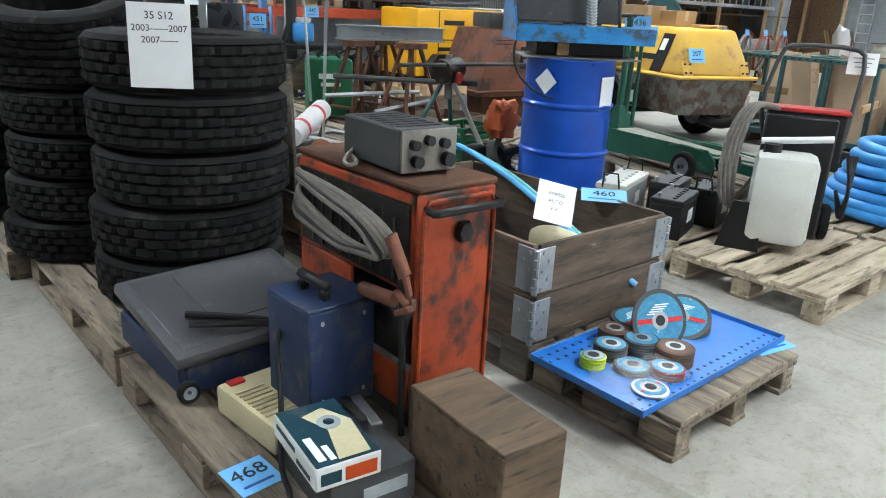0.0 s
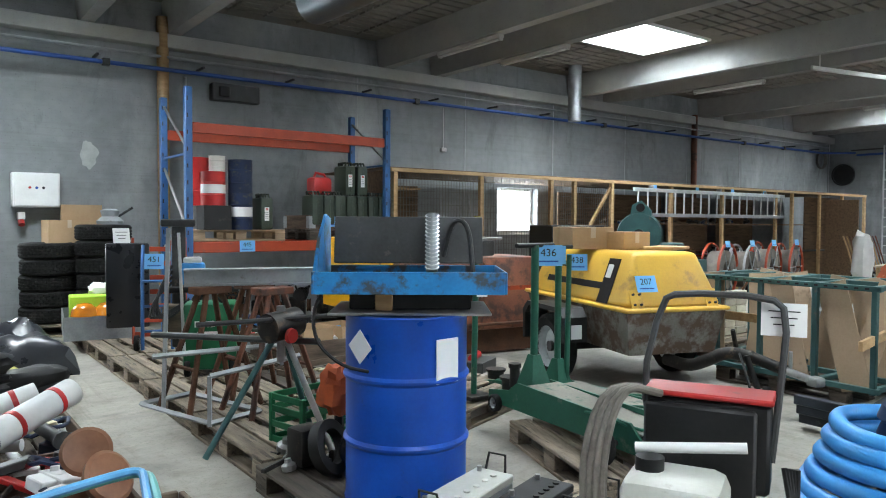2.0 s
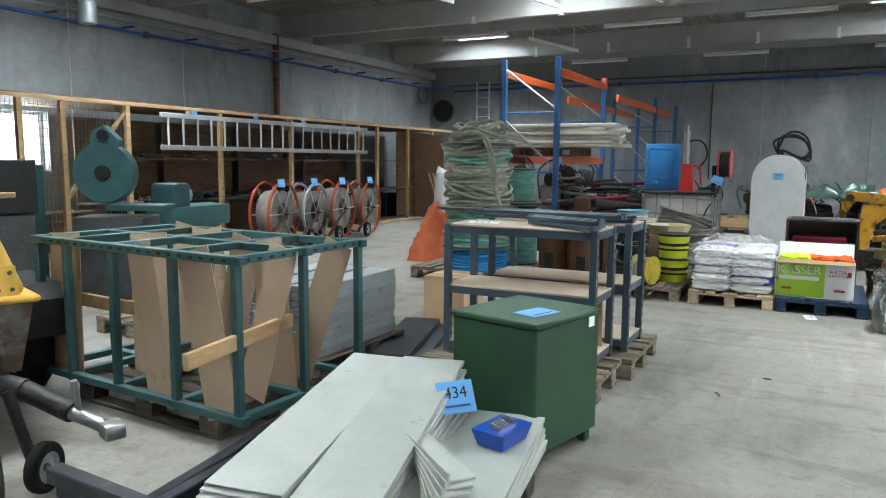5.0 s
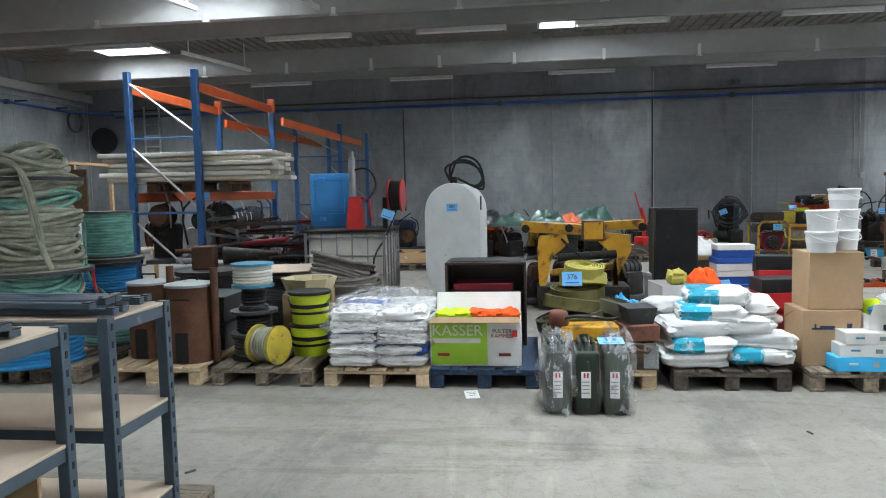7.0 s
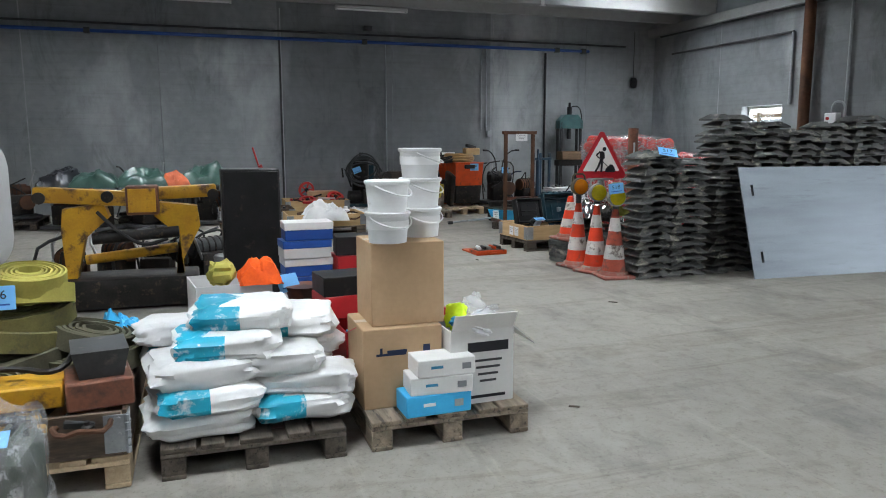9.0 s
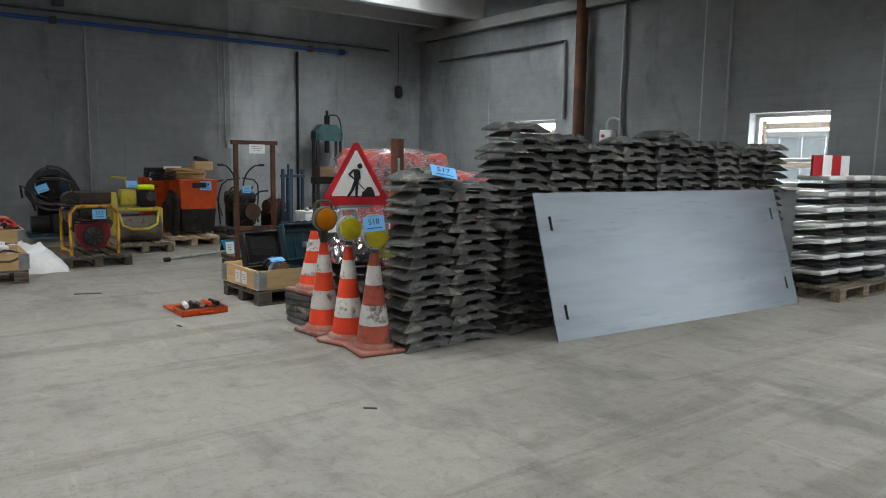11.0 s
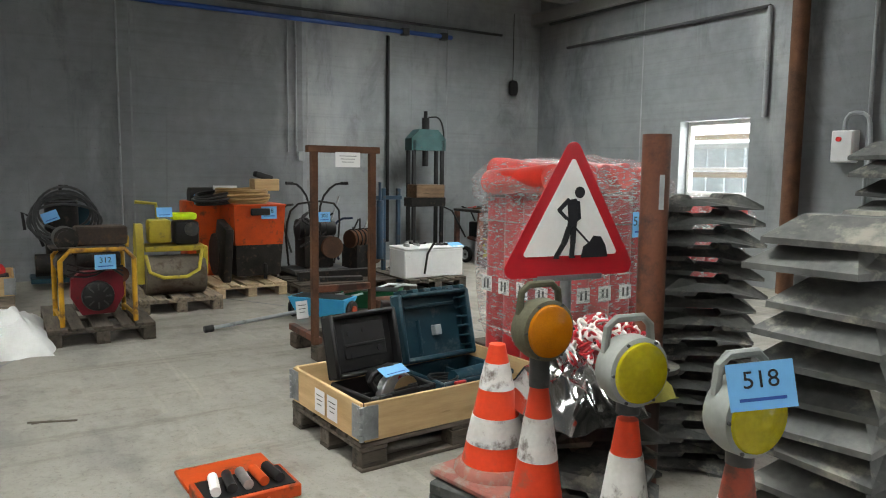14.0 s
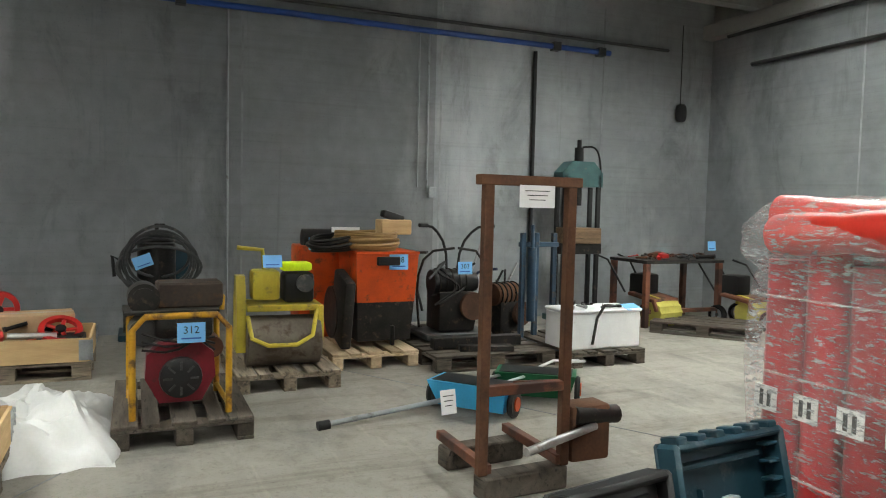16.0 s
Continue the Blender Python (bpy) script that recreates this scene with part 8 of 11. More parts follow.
part("handle", G().tube([(-0.2, 0.0, 0.5), (-0.32, -0.05, 0.85), (-0.4, -0.05, 0.9), (-0.38, -0.05, 0.7)], 0.018, 8), "black_steel", t)
for k in range(6):
    part("hose", G().tube([(0.02 + (0.27 + 0.022 * k) * math.cos(a), -0.2 - 0.03 * (k % 3) - 0.04 * math.cos(2 * a + k), 0.90 - 0.02 * k + (0.20 + 0.035 * ((k * 2) % 5)) * math.sin(a)) for a in np.arange(28) * math.pi / 14], 0.015, 7, True), "dark_grey", t)
part("motor", G().cyl((-0.3, -0.2, 0.3), (-0.05, -0.2, 0.3), 0.13, 14), "grease", t)
part("pump_block", G().box(0.15, -0.2, 0.3, 0.3, 0.24, 0.3, 0.03), "grease", t)
lot_label("", 24.62, -4.62, 0.86, 80, -20, -90, 0.17, 0.12)
pallet(23.95, -3.63, 90, "pallet", "grey wooden pallet with a collar")
collar(23.95, -3.63, T, 90, 1, "collar_new", "pale wooden pallet collar with hinges")
carton(24.05, -3.80, T + 0.10, 0.34, 0.54, 0.24, 8, label="brown cardboard box in a collar crate")
clutter(23.88, -3.63, T + 0.08, 0.5, 1.0, 28, 41, "orange hand tools and hoses in a collar crate", mats=("orange_box", "black", "dark_grey", "red"), size=0.1, hump=0.16)
for x, y, z, rx, rz in ((24.15, -3.50, T + 0.36, 8, -75), (23.72, -4.0, T + 0.24, -58, -80), (23.66, -3.45, T + 0.2, -72, -100)):
    t = thing("wheel_machine", "red spoked wheel of a hand machine in a crate", "machine", x, y, z, rz, "red wheels", "", rx)
    part("rim", G().lathe([(0.12, -0.02), (0.16, -0.02), (0.165, 0.0), (0.16, 0.02), (0.12, 0.02), (0.12, -0.02)], 28, pose(0, 0, 0, 90)), "red", t)
    part("hub", G().cyl((0, -0.025, 0), (0, 0.025, 0), 0.04, 14), "black", t)
    for k in range(5):
        a = k * 1.2566
        part("spoke", G().box(0.08 * math.cos(a), 0, 0.08 * math.sin(a), 0.10, 0.016, 0.03, 0.004, rot=(0, -math.degrees(a), 0)), "red", t)
solid("grey_pipe", G().cyl((0, -0.16, 0), (0, 0.18, 0.02), 0.022, 12), "alu", "short pale steel pipe lying in a crate", "pipe", 23.62, -3.82, T + 0.21, 10)
# dark machines along the wall further north
for k in range(9):
    y = -2.6 + 1.02 * k
    pallet(23.7 + 0.2 * (k % 2), y, 0, "pallet_dark", "dark wooden pallet under machines")
    junk_machine(23.6 + 0.2 * (k % 2), y, T, -90 + 25 * math.sin(k * 2), 70 + k, (("grease", "dark_grey", "rust"), ("grease", "navy", "dark_grey"), ("crane_yellow", "grease", "rust"), ("grease", "tarp_green", "orange_box"))[k % 4], 0.62 + 0.12 * (k % 3), 0.72)
for k, (x, y, mt, s) in enumerate(((23.2, -1.6, "tarp_green", 1.0), (22.9, -0.6, "tarp_green", 0.9), (23.1, 0.6, "tarp_black", 0.9), (22.8, -1.1, "tarp_orange", 0.6), (22.7, 0.1, "tarp_green", 0.8))):
    solid("tarpaulin", G().heap(0.9 * s, 0.9 * s, 0.36 * s, 20 + k, n=24), mt, {"tarp_green": "dark green", "tarp_black": "black", "tarp_orange": "orange"}[mt] + " tarpaulin thrown over machines", "tarpaulin", x, y, 0.72)
    junk_machine(x, y, 0, 33 * k, 90 + k, h=0.7, w=0.7, label="greasy machine under a tarpaulin")
for k, (x, y, mt) in enumerate(((21.2, -3.35, "collar_new"), (22.4, -2.4, "collar"), (21.3, 1.9, "collar_new"))):
    pallet(x, y, 90, "pallet", "weathered wooden pallet with a collar")
    collar(x, y, T, 90, 1, mt)
    clutter(x, y, T + 0.05, 0.7, 1.1, 18, 50 + k, "loose machine parts in a collar crate", size=0.11, hump=0.15)
t = thing("red_jack", "red trolley jack standing on a crate", "jack", 22.6, -2.55, 0.3, -70)
part("arm", G().tube([(0, 0, 0), (0.05, 0, 0.5), (-0.05, 0, 0.75)], 0.035, 8), "red", t)
part("handle", G().cyl((0.0, 0, 0.5), (-0.15, 0.05, 1.05), 0.015, 8), "red", t)
part("body", G().box(0, 0, 0.08, 0.2, 0.4, 0.16, 0.02), "red", t)
solid("white_sheet", G().heap(0.6, 0.7, 0.3, 14, n=22), "tarp_white", "crumpled white plastic sheet on a crate", "sheet", 20.9, -3.3, 0.25)
# stacks far along the south wall
for k in range(3):
    t = thing("barrier_feet_stack", "stack of black and white plastic barrier feet on a pallet", "barrier feet", 15.75 - 0.05 * k, -10.95 - 0.45 * k, 0.144, 0, "barrier feet")
    for j in range(14):
        part("plate", G().box(0.01 * (j % 2), 0, 0.04 + 0.085 * j, 0.36, 0.38, 0.05, 0.012), "sign_white" if j % 2 else "black", t)
pallet(15.75, -11.3, 90, "pallet", "weathered pallet under barrier feet")
t = thing("barrier_board", "red and white striped barrier board on a stack", "barrier board", 15.7, -11.0, 1.30, 90)
for k in range(4):
    part("stripe", G().box(-0.3 + 0.2 * k, 0, 0.12, 0.2, 0.03, 0.22, 0.003), "sign_red" if k % 2 else "sign_white", t)

# small litter on the floor
for k, (x, y, rz, ln) in enumerate(((19.8, -4.35, 70, 0.26), (9.9, 0.6, 20, 0.07), (10.4, 0.35, 80, 0.05), (11.2, 1.5, 140, 0.06), (13.1, -3.4, 60, 0.06), (12.0, -1.9, 10, 0.05), (15.3, -5.0, 45, 0.08), (17.9, -4.7, 15, 0.06))):
    solid("wood_splinter", G().box(0, 0, 0.005, ln, 0.012, 0.009, 0.002).box(ln * 0.2, 0.006, 0.006, ln * 0.4, 0.008, 0.006, rot=(0, 0, 24)), "pallet_dark", "small dark wood splinter lying on the floor", "splinter", x, y, 0.0, rz, "splinters")

# ---- tools and tyres at the start ----
pallet(1.06, 1.58, 90, "pallet", "weathered grey pallet covered with tools")
pallet(1.06, 2.84, 90, "pallet", "weathered grey pallet under tyre stacks")
pallet(0.98, 4.10, 90, "pallet", "weathered grey pallet under tyre stacks")
pallet(0.62, 5.4, 90, "pallet", "weathered grey pallet under tyre stacks")
tyre_stack(1.14, 2.68, T, 5, 0.372, 0.202, 0.018)
tyre_stack(0.96, 3.46, T, 5, 0.35, 0.185, 0.025)
tyre(0.90, 3.44, T + 1.06, 0.35, 0.185, 20, 12, -14, label="used black car tyre lying tilted on a stack")
tyre_stack(0.72, 4.32, T, 5, 0.34, 0.19, 0.025)
tyre_stack(1.30, 4.25, T, 4, 0.34, 0.2, 0.025)
sheet_paper(0.93, 2.335, T + 0.99, 86, 0, -34, 0.2, 0.27, "white paper note with tyre sizes taped to a tyre", (("35 S12", 0.034, 0.095), ("2003------2007", 0.030, 0.055), ("2007------", 0.030, 0.018)))
lot_label("", 1.08, 2.45, T + 1.013, 0, 0, -20, 0.14, 0.1)

# welding cabinet: local x runs away from the aisle, local y towards the tyres
t = thing("welding_machine", "grimy orange steel welding machine with grey welding cables", "welding machine", 1.24, 1.47, T, 90)
t.matrix_basis = t.matrix_basis @ Matrix.Diagonal((0.9, 0.96, 1.125, 1))
part("front_panel", G().box(-0.315, 0, 0.345, 0.022, 0.272, 0.60, 0.008), "orange", t)
part("front_frame", G().tube([(-0.331, -0.125, 0.05), (-0.331, -0.125, 0.60), (-0.331, -0.11, 0.625), (-0.331, 0.11, 0.625), (-0.331, 0.125, 0.60), (-0.331, 0.125, 0.05)], 0.006, 6), "orange", t)
part("upper_housing", G().box(0.012, 0, 0.52, 0.63, 0.264, 0.24, 0.008), "orange", t)
part("side_panel", G().box(0.01, 0.1345, 0.515, 0.59, 0.006, 0.20, 0.002), "grease", t)
for k in range(9):
    part("louvre", G().box(-0.22 + 0.055 * k, 0.140, 0.50, 0.010, 0.008, 0.15, 0.002), "dark_grey", t)
part("rear_panel", G().box(0.315, 0, 0.24, 0.02, 0.262, 0.34, 0.006), "orange", t)
part("mid_panel", G().box(0.16, 0.125, 0.30, 0.30, 0.012, 0.20, 0.004), "orange", t)
part("base_tray", G().box(0.0, 0, 0.075, 0.64, 0.262, 0.04, 0.006), "grease", t)
part("kick_panel", G().box(-0.05, 0.126, 0.15, 0.48, 0.010, 0.11, 0.004), "orange", t)
part("transformer_core", G().cyl((-0.26, 0.02, 0.27), (0.28, 0.02, 0.27), 0.10, 20), "grease", t)
part("top_plate", G().box(0, 0, 0.652, 0.655, 0.278, 0.016, 0.006), "rust", t)
part("knob", G().lathe([(0.006, 0), (0.026, 0.0), (0.029, 0.012), (0.024, 0.024), (0.006, 0.026)], 12, pose(-0.326, -0.012, 0.545, 0, -90), wob=lambda i, k: 1.0 if k % 2 else 0.9), "black", t)
part("push_handle", G().tube([(-0.31, 0.115, 0.612), (-0.36, 0.115, 0.606), (-0.366, 0.105, 0.606), (-0.366, -0.12, 0.606), (-0.36, -0.13, 0.606), (-0.31, -0.13, 0.612)], 0.010, 8), "black_steel", t)
for k in range(6):
    o, w = 0.010 * k, 0.006 * math.sin(k * 2.3)
    part("cable", G().tube([(0.32, 0.12, 0.585 + w), (0.31 - o, 0.16 + o * 0.5, 0.605 + w), (0.10, 0.165 + o * 0.6, 0.600 - o * 0.5), (-0.12, 0.17 + o * 0.6, 0.580 - o * 0.6), (-0.25 + o, 0.17 + o * 0.5, 0.548 - o),
                            (-0.275 + o, 0.165 + o * 0.4, 0.505 - o * 0.5), (-0.20 + 2 * o, 0.165 + o * 0.4, 0.478 + w), (0.0, 0.165 + o * 0.4, 0.480 - 0.4 * o), (0.18, 0.16 + o * 0.4, 0.515 + w - o * 0.6), (0.30, 0.155 + o * 0.4, 0.545 + w - o), (0.33, 0.125, 0.56)], 0.0078, 7, smooth=2),
         "black" if k == 4 else "cable", t)
part("cable", G().tube([(-0.25, 0.17, 0.545), (-0.29, 0.165, 0.49), (-0.30, 0.16, 0.34), (-0.295, 0.155, 0.14), (-0.31, 0.16, 0.05)], 0.010, 8, smooth=2), "black", t)
part("electrode_holder", G().cyl((-0.275, 0.19, 0.55), (-0.325, 0.175, 0.465), 0.018, 10).cyl((-0.325, 0.175, 0.465), (-0.34, 0.17, 0.42), 0.010, 8).box(-0.345, 0.17, 0.405, 0.035, 0.018, 0.03, 0.004), "rustbrown", t)
part("earth_clamp", G().cyl((-0.165, 0.205, 0.40), (-0.30, 0.19, 0.405), 0.018, 10).box(-0.325, 0.185, 0.415, 0.06, 0.02, 0.016, 0.004, rot=(0, -20, 0)).box(-0.335, 0.185, 0.387, 0.07, 0.02, 0.016, 0.004, rot=(0, 25, 0)), "rustbrown", t)
for k in (-0.22, 0.22):
    wheel(t, pose(k, -0.165, 0.055, 90), 0.055, 0.04, tread=False)
t = thing("control_box", "black control unit with a grey knob panel on the welding machine", "control box", 1.225, 1.42, T + 0.745, -4)
t.matrix_basis = t.matrix_basis @ Matrix.Diagonal((0.88, 0.95, 0.95, 1))
part("case", G().box(0, 0.005, 0.066, 0.20, 0.30, 0.118, 0.005), "dark_grey", t)
part("face_plate", G().box(0, -0.149, 0.066, 0.198, 0.008, 0.116, 0.003), "cable", t)
for k in range(7):
    part("vent_slot", G().box(0, -0.10 + 0.036 * k, 0.1255, 0.15, 0.012, 0.002), "black", t)
for k, (x, z, r) in enumerate(((-0.06, 0.085, 0.014), (-0.01, 0.095, 0.014), (0.045, 0.085, 0.014), (-0.05, 0.04, 0.017), (0.06, 0.04, 0.02))):
    part("knob", G().cyl((x, -0.152, z), (x, -0.176, z), r, 12), "black", t)
part("cable", G().tube([(-0.10, 0.10, 0.03), (-0.16, 0.06, 0.012), (-0.19, -0.02, 0.012), (-0.14, 0.0, 0.014), (-0.10, 0.12, 0.016)], 0.006, 6, smooth=2), "cable", t)
# dark blue case, its lid propped open at the back
t = thing("tool_case", "dusty dark blue tool case with its black lid ajar", "tool case", 1.00, 2.04, T, 1)
g = G()
for q in (-1, 1):
    g.box(q * 0.28, 0, 0.065, 0.02, 0.50, 0.11, 0.008)
    g.box(0, q * 0.24, 0.065, 0.54, 0.02, 0.11, 0.008)
g.box(0, 0, 0.016, 0.55, 0.47, 0.012)
part("tray", g, "navy", t)
lid = part("lid", G().box(0, 0, 0, 0.60, 0.53, 0.046, 0.016), "case_lid", t, at=pose(0.0, 0.0, 0.172, 8, -2, 0))
part("lid_field", G().box(0.0, 0.0, 0.024, 0.53, 0.46, 0.006, 0.003), "case_lid", lid)
part("lid_field", G().box(0.06, 0.03, 0.0275, 0.36, 0.34, 0.005, 0.002), "case_lid", lid)
wheel(t, pose(-0.27, -0.265, 0.035, 90), 0.035, 0.03, tread=False, name="roller")
part("latch", G().box(0.1, -0.262, 0.08, 0.08, 0.012, 0.05, 0.004), "black", t)
t = thing("bolt_cutter", "bolt cutter with black grips lying on a case lid", "bolt cutter", 0.94, 1.815, T + 0.185, -36)
part("grip", G().tube([(-0.19, 0.045, 0.012), (-0.05, 0.035, 0.012), (0.10, 0.006, 0.010)], 0.012, 8, smooth=1), "black", t)
part("grip", G().tube([(-0.16, -0.03, 0.012), (-0.04, -0.02, 0.012), (0.10, -0.006, 0.010)], 0.012, 8, smooth=1), "black", t)
part("jaw", G().box(0.15, 0, 0.012, 0.12, 0.045, 0.022, 0.006), "steel", t)
# dark blue transformer on a beige box
t = thing("power_unit", "beige plastic power unit with a ribbed top", "power unit", 0.89, 1.53, T, 5)
part("case", G().box(0, 0, 0.045, 0.20, 0.31, 0.09, 0.014), "beige", t)
for k in range(8):
    part("rib", G().box(-0.04, -0.09 + 0.022 * k, 0.092, 0.09, 0.008, 0.006), "beige", t)
part("switch", G().box(-0.05, 0.125, 0.094, 0.05, 0.03, 0.010, 0.003), "red", t)
t = thing("transformer", "dark blue steel transformer with a black handle", "transformer", 1.0, 1.455, T + 0.098, 2)
t.matrix_basis = t.matrix_basis @ Matrix.Diagonal((0.95, 0.95, 1.24, 1))
part("case", G().box(0, 0, 0.122, 0.222, 0.224, 0.244, 0.006), "navy", t)
part("top", G().box(0, 0, 0.247, 0.228, 0.230, 0.006, 0.003), "navy", t)
part("handle", G().box(-0.03, 0.045, 0.262, 0.03, 0.03, 0.026, 0.006).box(-0.03, -0.065, 0.262, 0.03, 0.03, 0.026, 0.006).box(-0.03, -0.01, 0.284, 0.032, 0.15, 0.022, 0.008), "black", t)
for x in (-0.07, 0.07):
    for z in (0.03, 0.215):
        part("screw", G().cyl((x, -0.110, z), (x, -0.115, z), 0.006, 8), "steel", t)
part("cable", G().tube([(-0.11, 0.05, 0.16), (-0.15, 0.0, 0.14), (-0.17, -0.06, 0.03), (-0.24, -0.16, -0.06), (-0.26, -0.26, -0.085), (-0.36, -0.40, -0.09), (-0.56, -0.46, -0.09)], 0.008, 7, smooth=2), "black", t)
# printed cartons
c = carton(0.905, 1.18, T, 0.23, 0.29, 0.115, -6, "dark_grey", "dark grey carton with pale print", tape=False)
print_bars(c, [(0.03, 0.06, 0.12, 0.035), (-0.07, 0.03, 0.05, 0.02)], "grey", -0.145)
c = carton(0.835, 1.165, T + 0.117, 0.165, 0.265, 0.062, -8, "card_white", "printed picture carton of an orbital sander", tape=False)
part("dark_print", G().box(0.0, 0.0, 0.0625, 0.158, 0.258, 0.0015), "teal", c)
part("picture", G().prism([(-0.02, -0.12), (0.06, -0.12), (0.075, 0.02), (0.03, 0.10), (-0.03, 0.08), (0.005, 0.0)], 0.001, pose(0, 0, 0.064, -90)), "beige", c)
part("picture", G().lathe([(0.03, 0), (0.03, 0.001), (0.002, 0.001)], 18, pose(0.02, 0.03, 0.065)), "grey", c)
part("picture", G().lathe([(0.014, 0), (0.014, 0.001), (0.002, 0.001)], 14, pose(0.02, 0.03, 0.0665)), "teal", c)
part("print", G().box(-0.055, -0.06, 0.0635, 0.02, 0.10, 0.001).box(-0.03, -0.085, 0.0635, 0.015, 0.06, 0.001), "paper", c)
print_bars(c, [(0.03, 0.03, 0.08, 0.035)], "orange_box", -0.1325)
print_bars(c, [(-0.045, 0.03, 0.05, 0.03)], "teal", -0.1325)
for y, z, w in ((0.05, 0.04, 0.12), (-0.06, 0.02, 0.08)):
    part("print", G().box(-0.0832, y, z, 0.0015, w, 0.012), "teal", c)
t = thing("hand_file", "rusty steel files lying beside cartons", "file", 1.02, 1.28, T + 0.13, 70)
part("blade", G().box(0.0, 0, 0.0, 0.30, 0.028, 0.008, 0.002, rot=(0, 12, 0)), "steel", t)
part("blade", G().box(0.02, 0.035, 0.0, 0.26, 0.024, 0.008, 0.002, rot=(0, 9, 6)), "grease", t)
lot_label("468", 0.72, 1.335, T + 0.003, 0, 0, 4, 0.12, 0.13, "on a pallet of tools")
# brown wooden box
t = thing("wooden_box", "brown worn plywood box on a pallet", "box", 1.13, 0.925, T, -4)
for sx, sy, sz, px, py, pz in ((0.19, 0.36, 0.012, 0, 0, 0.254), (0.19, 0.36, 0.012, 0, 0, 0.007), (0.012, 0.336, 0.235, 0.089, 0, 0.1305), (0.012, 0.336, 0.235, -0.089, 0, 0.1305), (0.19, 0.012, 0.235, 0, -0.174, 0.1305), (0.19, 0.012, 0.235, 0, 0.174, 0.1305)):
    part("board", G().box(px, py, pz, sx, sy, sz, 0.003), "ply_dark", t)

# collar crate with two rims, hoses and car parts
pallet(2.25, 2.03, 90, "pallet_dark", "dark weathered pallet under a two high collar crate")
collar(2.25, 2.03, T, 90, 2, "collar", "weathered wooden pallet crate of two hinged collars")
t = thing("bent_pipe", "light blue and sea green plastic pipes bent over a crate", "pipe", 2.25, 2.03, T, 0)
for k, (mt, o) in enumerate((("pipe_blue", 0.0), ("pipe_teal", 0.03))):
    part("pipe", G().tube([(0.20, -0.62 + o, 0.12), (0.11 + o, -0.33, 0.28), (0.17 + o, 0.07, 0.416), (0.25 + o, 0.50, 0.478 - o * 0.4), (0.265 + o * 0.5, 0.58, 0.484 - o * 0.4), (0.20, 0.60 + o * 0.3, 0.484 - o * 0.4), (-0.42, 0.45 + o * 0.6, 0.458 - o * 0.4),
                           (-0.485 - o * 0.6, 0.425, 0.45 - o * 0.4), (-0.505 - o, 0.36 - o, 0.42), (-0.515 - o * 0.6, 0.05, 0.25), (-0.48 - o * 0.6, -0.20, 0.12), (-0.46, -0.36, 0.02)], 0.0135, 8, smooth=2), mt, t)
clutter(2.25, 2.03, T + 0.06, 0.6, 1.0, 20, 3, "car wing parts and black plastic parts in a crate", size=0.12, hump=0.2, mats=("black", "grease", "dark_grey", "black", "grey"))
t = thing("car_part", "black plastic car bumper bracket sticking out of a crate", "car part", 2.15, 2.2, T + 0.18, 30)
part("bracket", G().box(0, 0, 0.1, 0.40, 0.12, 0.05, 0.012, rot=(20, -24, 12)).box(0.12, 0.06, 0.2, 0.16, 0.1, 0.06, 0.012, rot=(30, 10, 40)).box(-0.15, 0.02, 0.15, 0.1, 0.14, 0.12, 0.02), "black", t)
t = thing("headlight", "cream round lamp glass in a crate", "lamp", 2.32, 1.75, T + 0.24, 0)
part("glass", G().pillow(0, 0, 0, 0.18, 0.24, 0.1, power=0.9, rough=0.02), "beige", t)
sheet_paper(2.26, 1.715, T + 0.42, 46, 12, -42, 0.16, 0.19, "white paper note with print over a crate edge", (("AMEDE", 0.022, 0.04), ("AUTO", 0.022, 0.005), ("V.V.", 0.022, -0.03)))
lot_label("460", 2.63, 1.75, T + 0.395, 12, 0, -50, 0.2, 0.13, "on a wooden crate")

# half pallet with the disc tray
pallet(2.25, 1.11, 90, "pallet", "weathered grey half pallet under a blue tray", half=True)
t = thing("perforated_tray", "bright blue perforated steel tray with grinding discs", "tray", 2.24, 1.125, T + 0.006, 0)
part("sheet", G().box(0, 0, 0.004, 0.92, 0.46, 0.006), "tray_blue", t)
for s in (-1, 1):
    part("rim", G().box(0, s * 0.23, 0.012, 0.92, 0.006, 0.024), "tray_blue", t)
    part("rim", G().box(s * 0.46, 0, 0.012, 0.006, 0.46, 0.024), "tray_blue", t)
for i in range(21):
    for j in (0, 1, 9, 10):
        part("hole", G().box(-0.43 + 0.043 * i, -0.21 + 0.042 * j, 0.0075, 0.012, 0.012, 0.001), "navy", t)


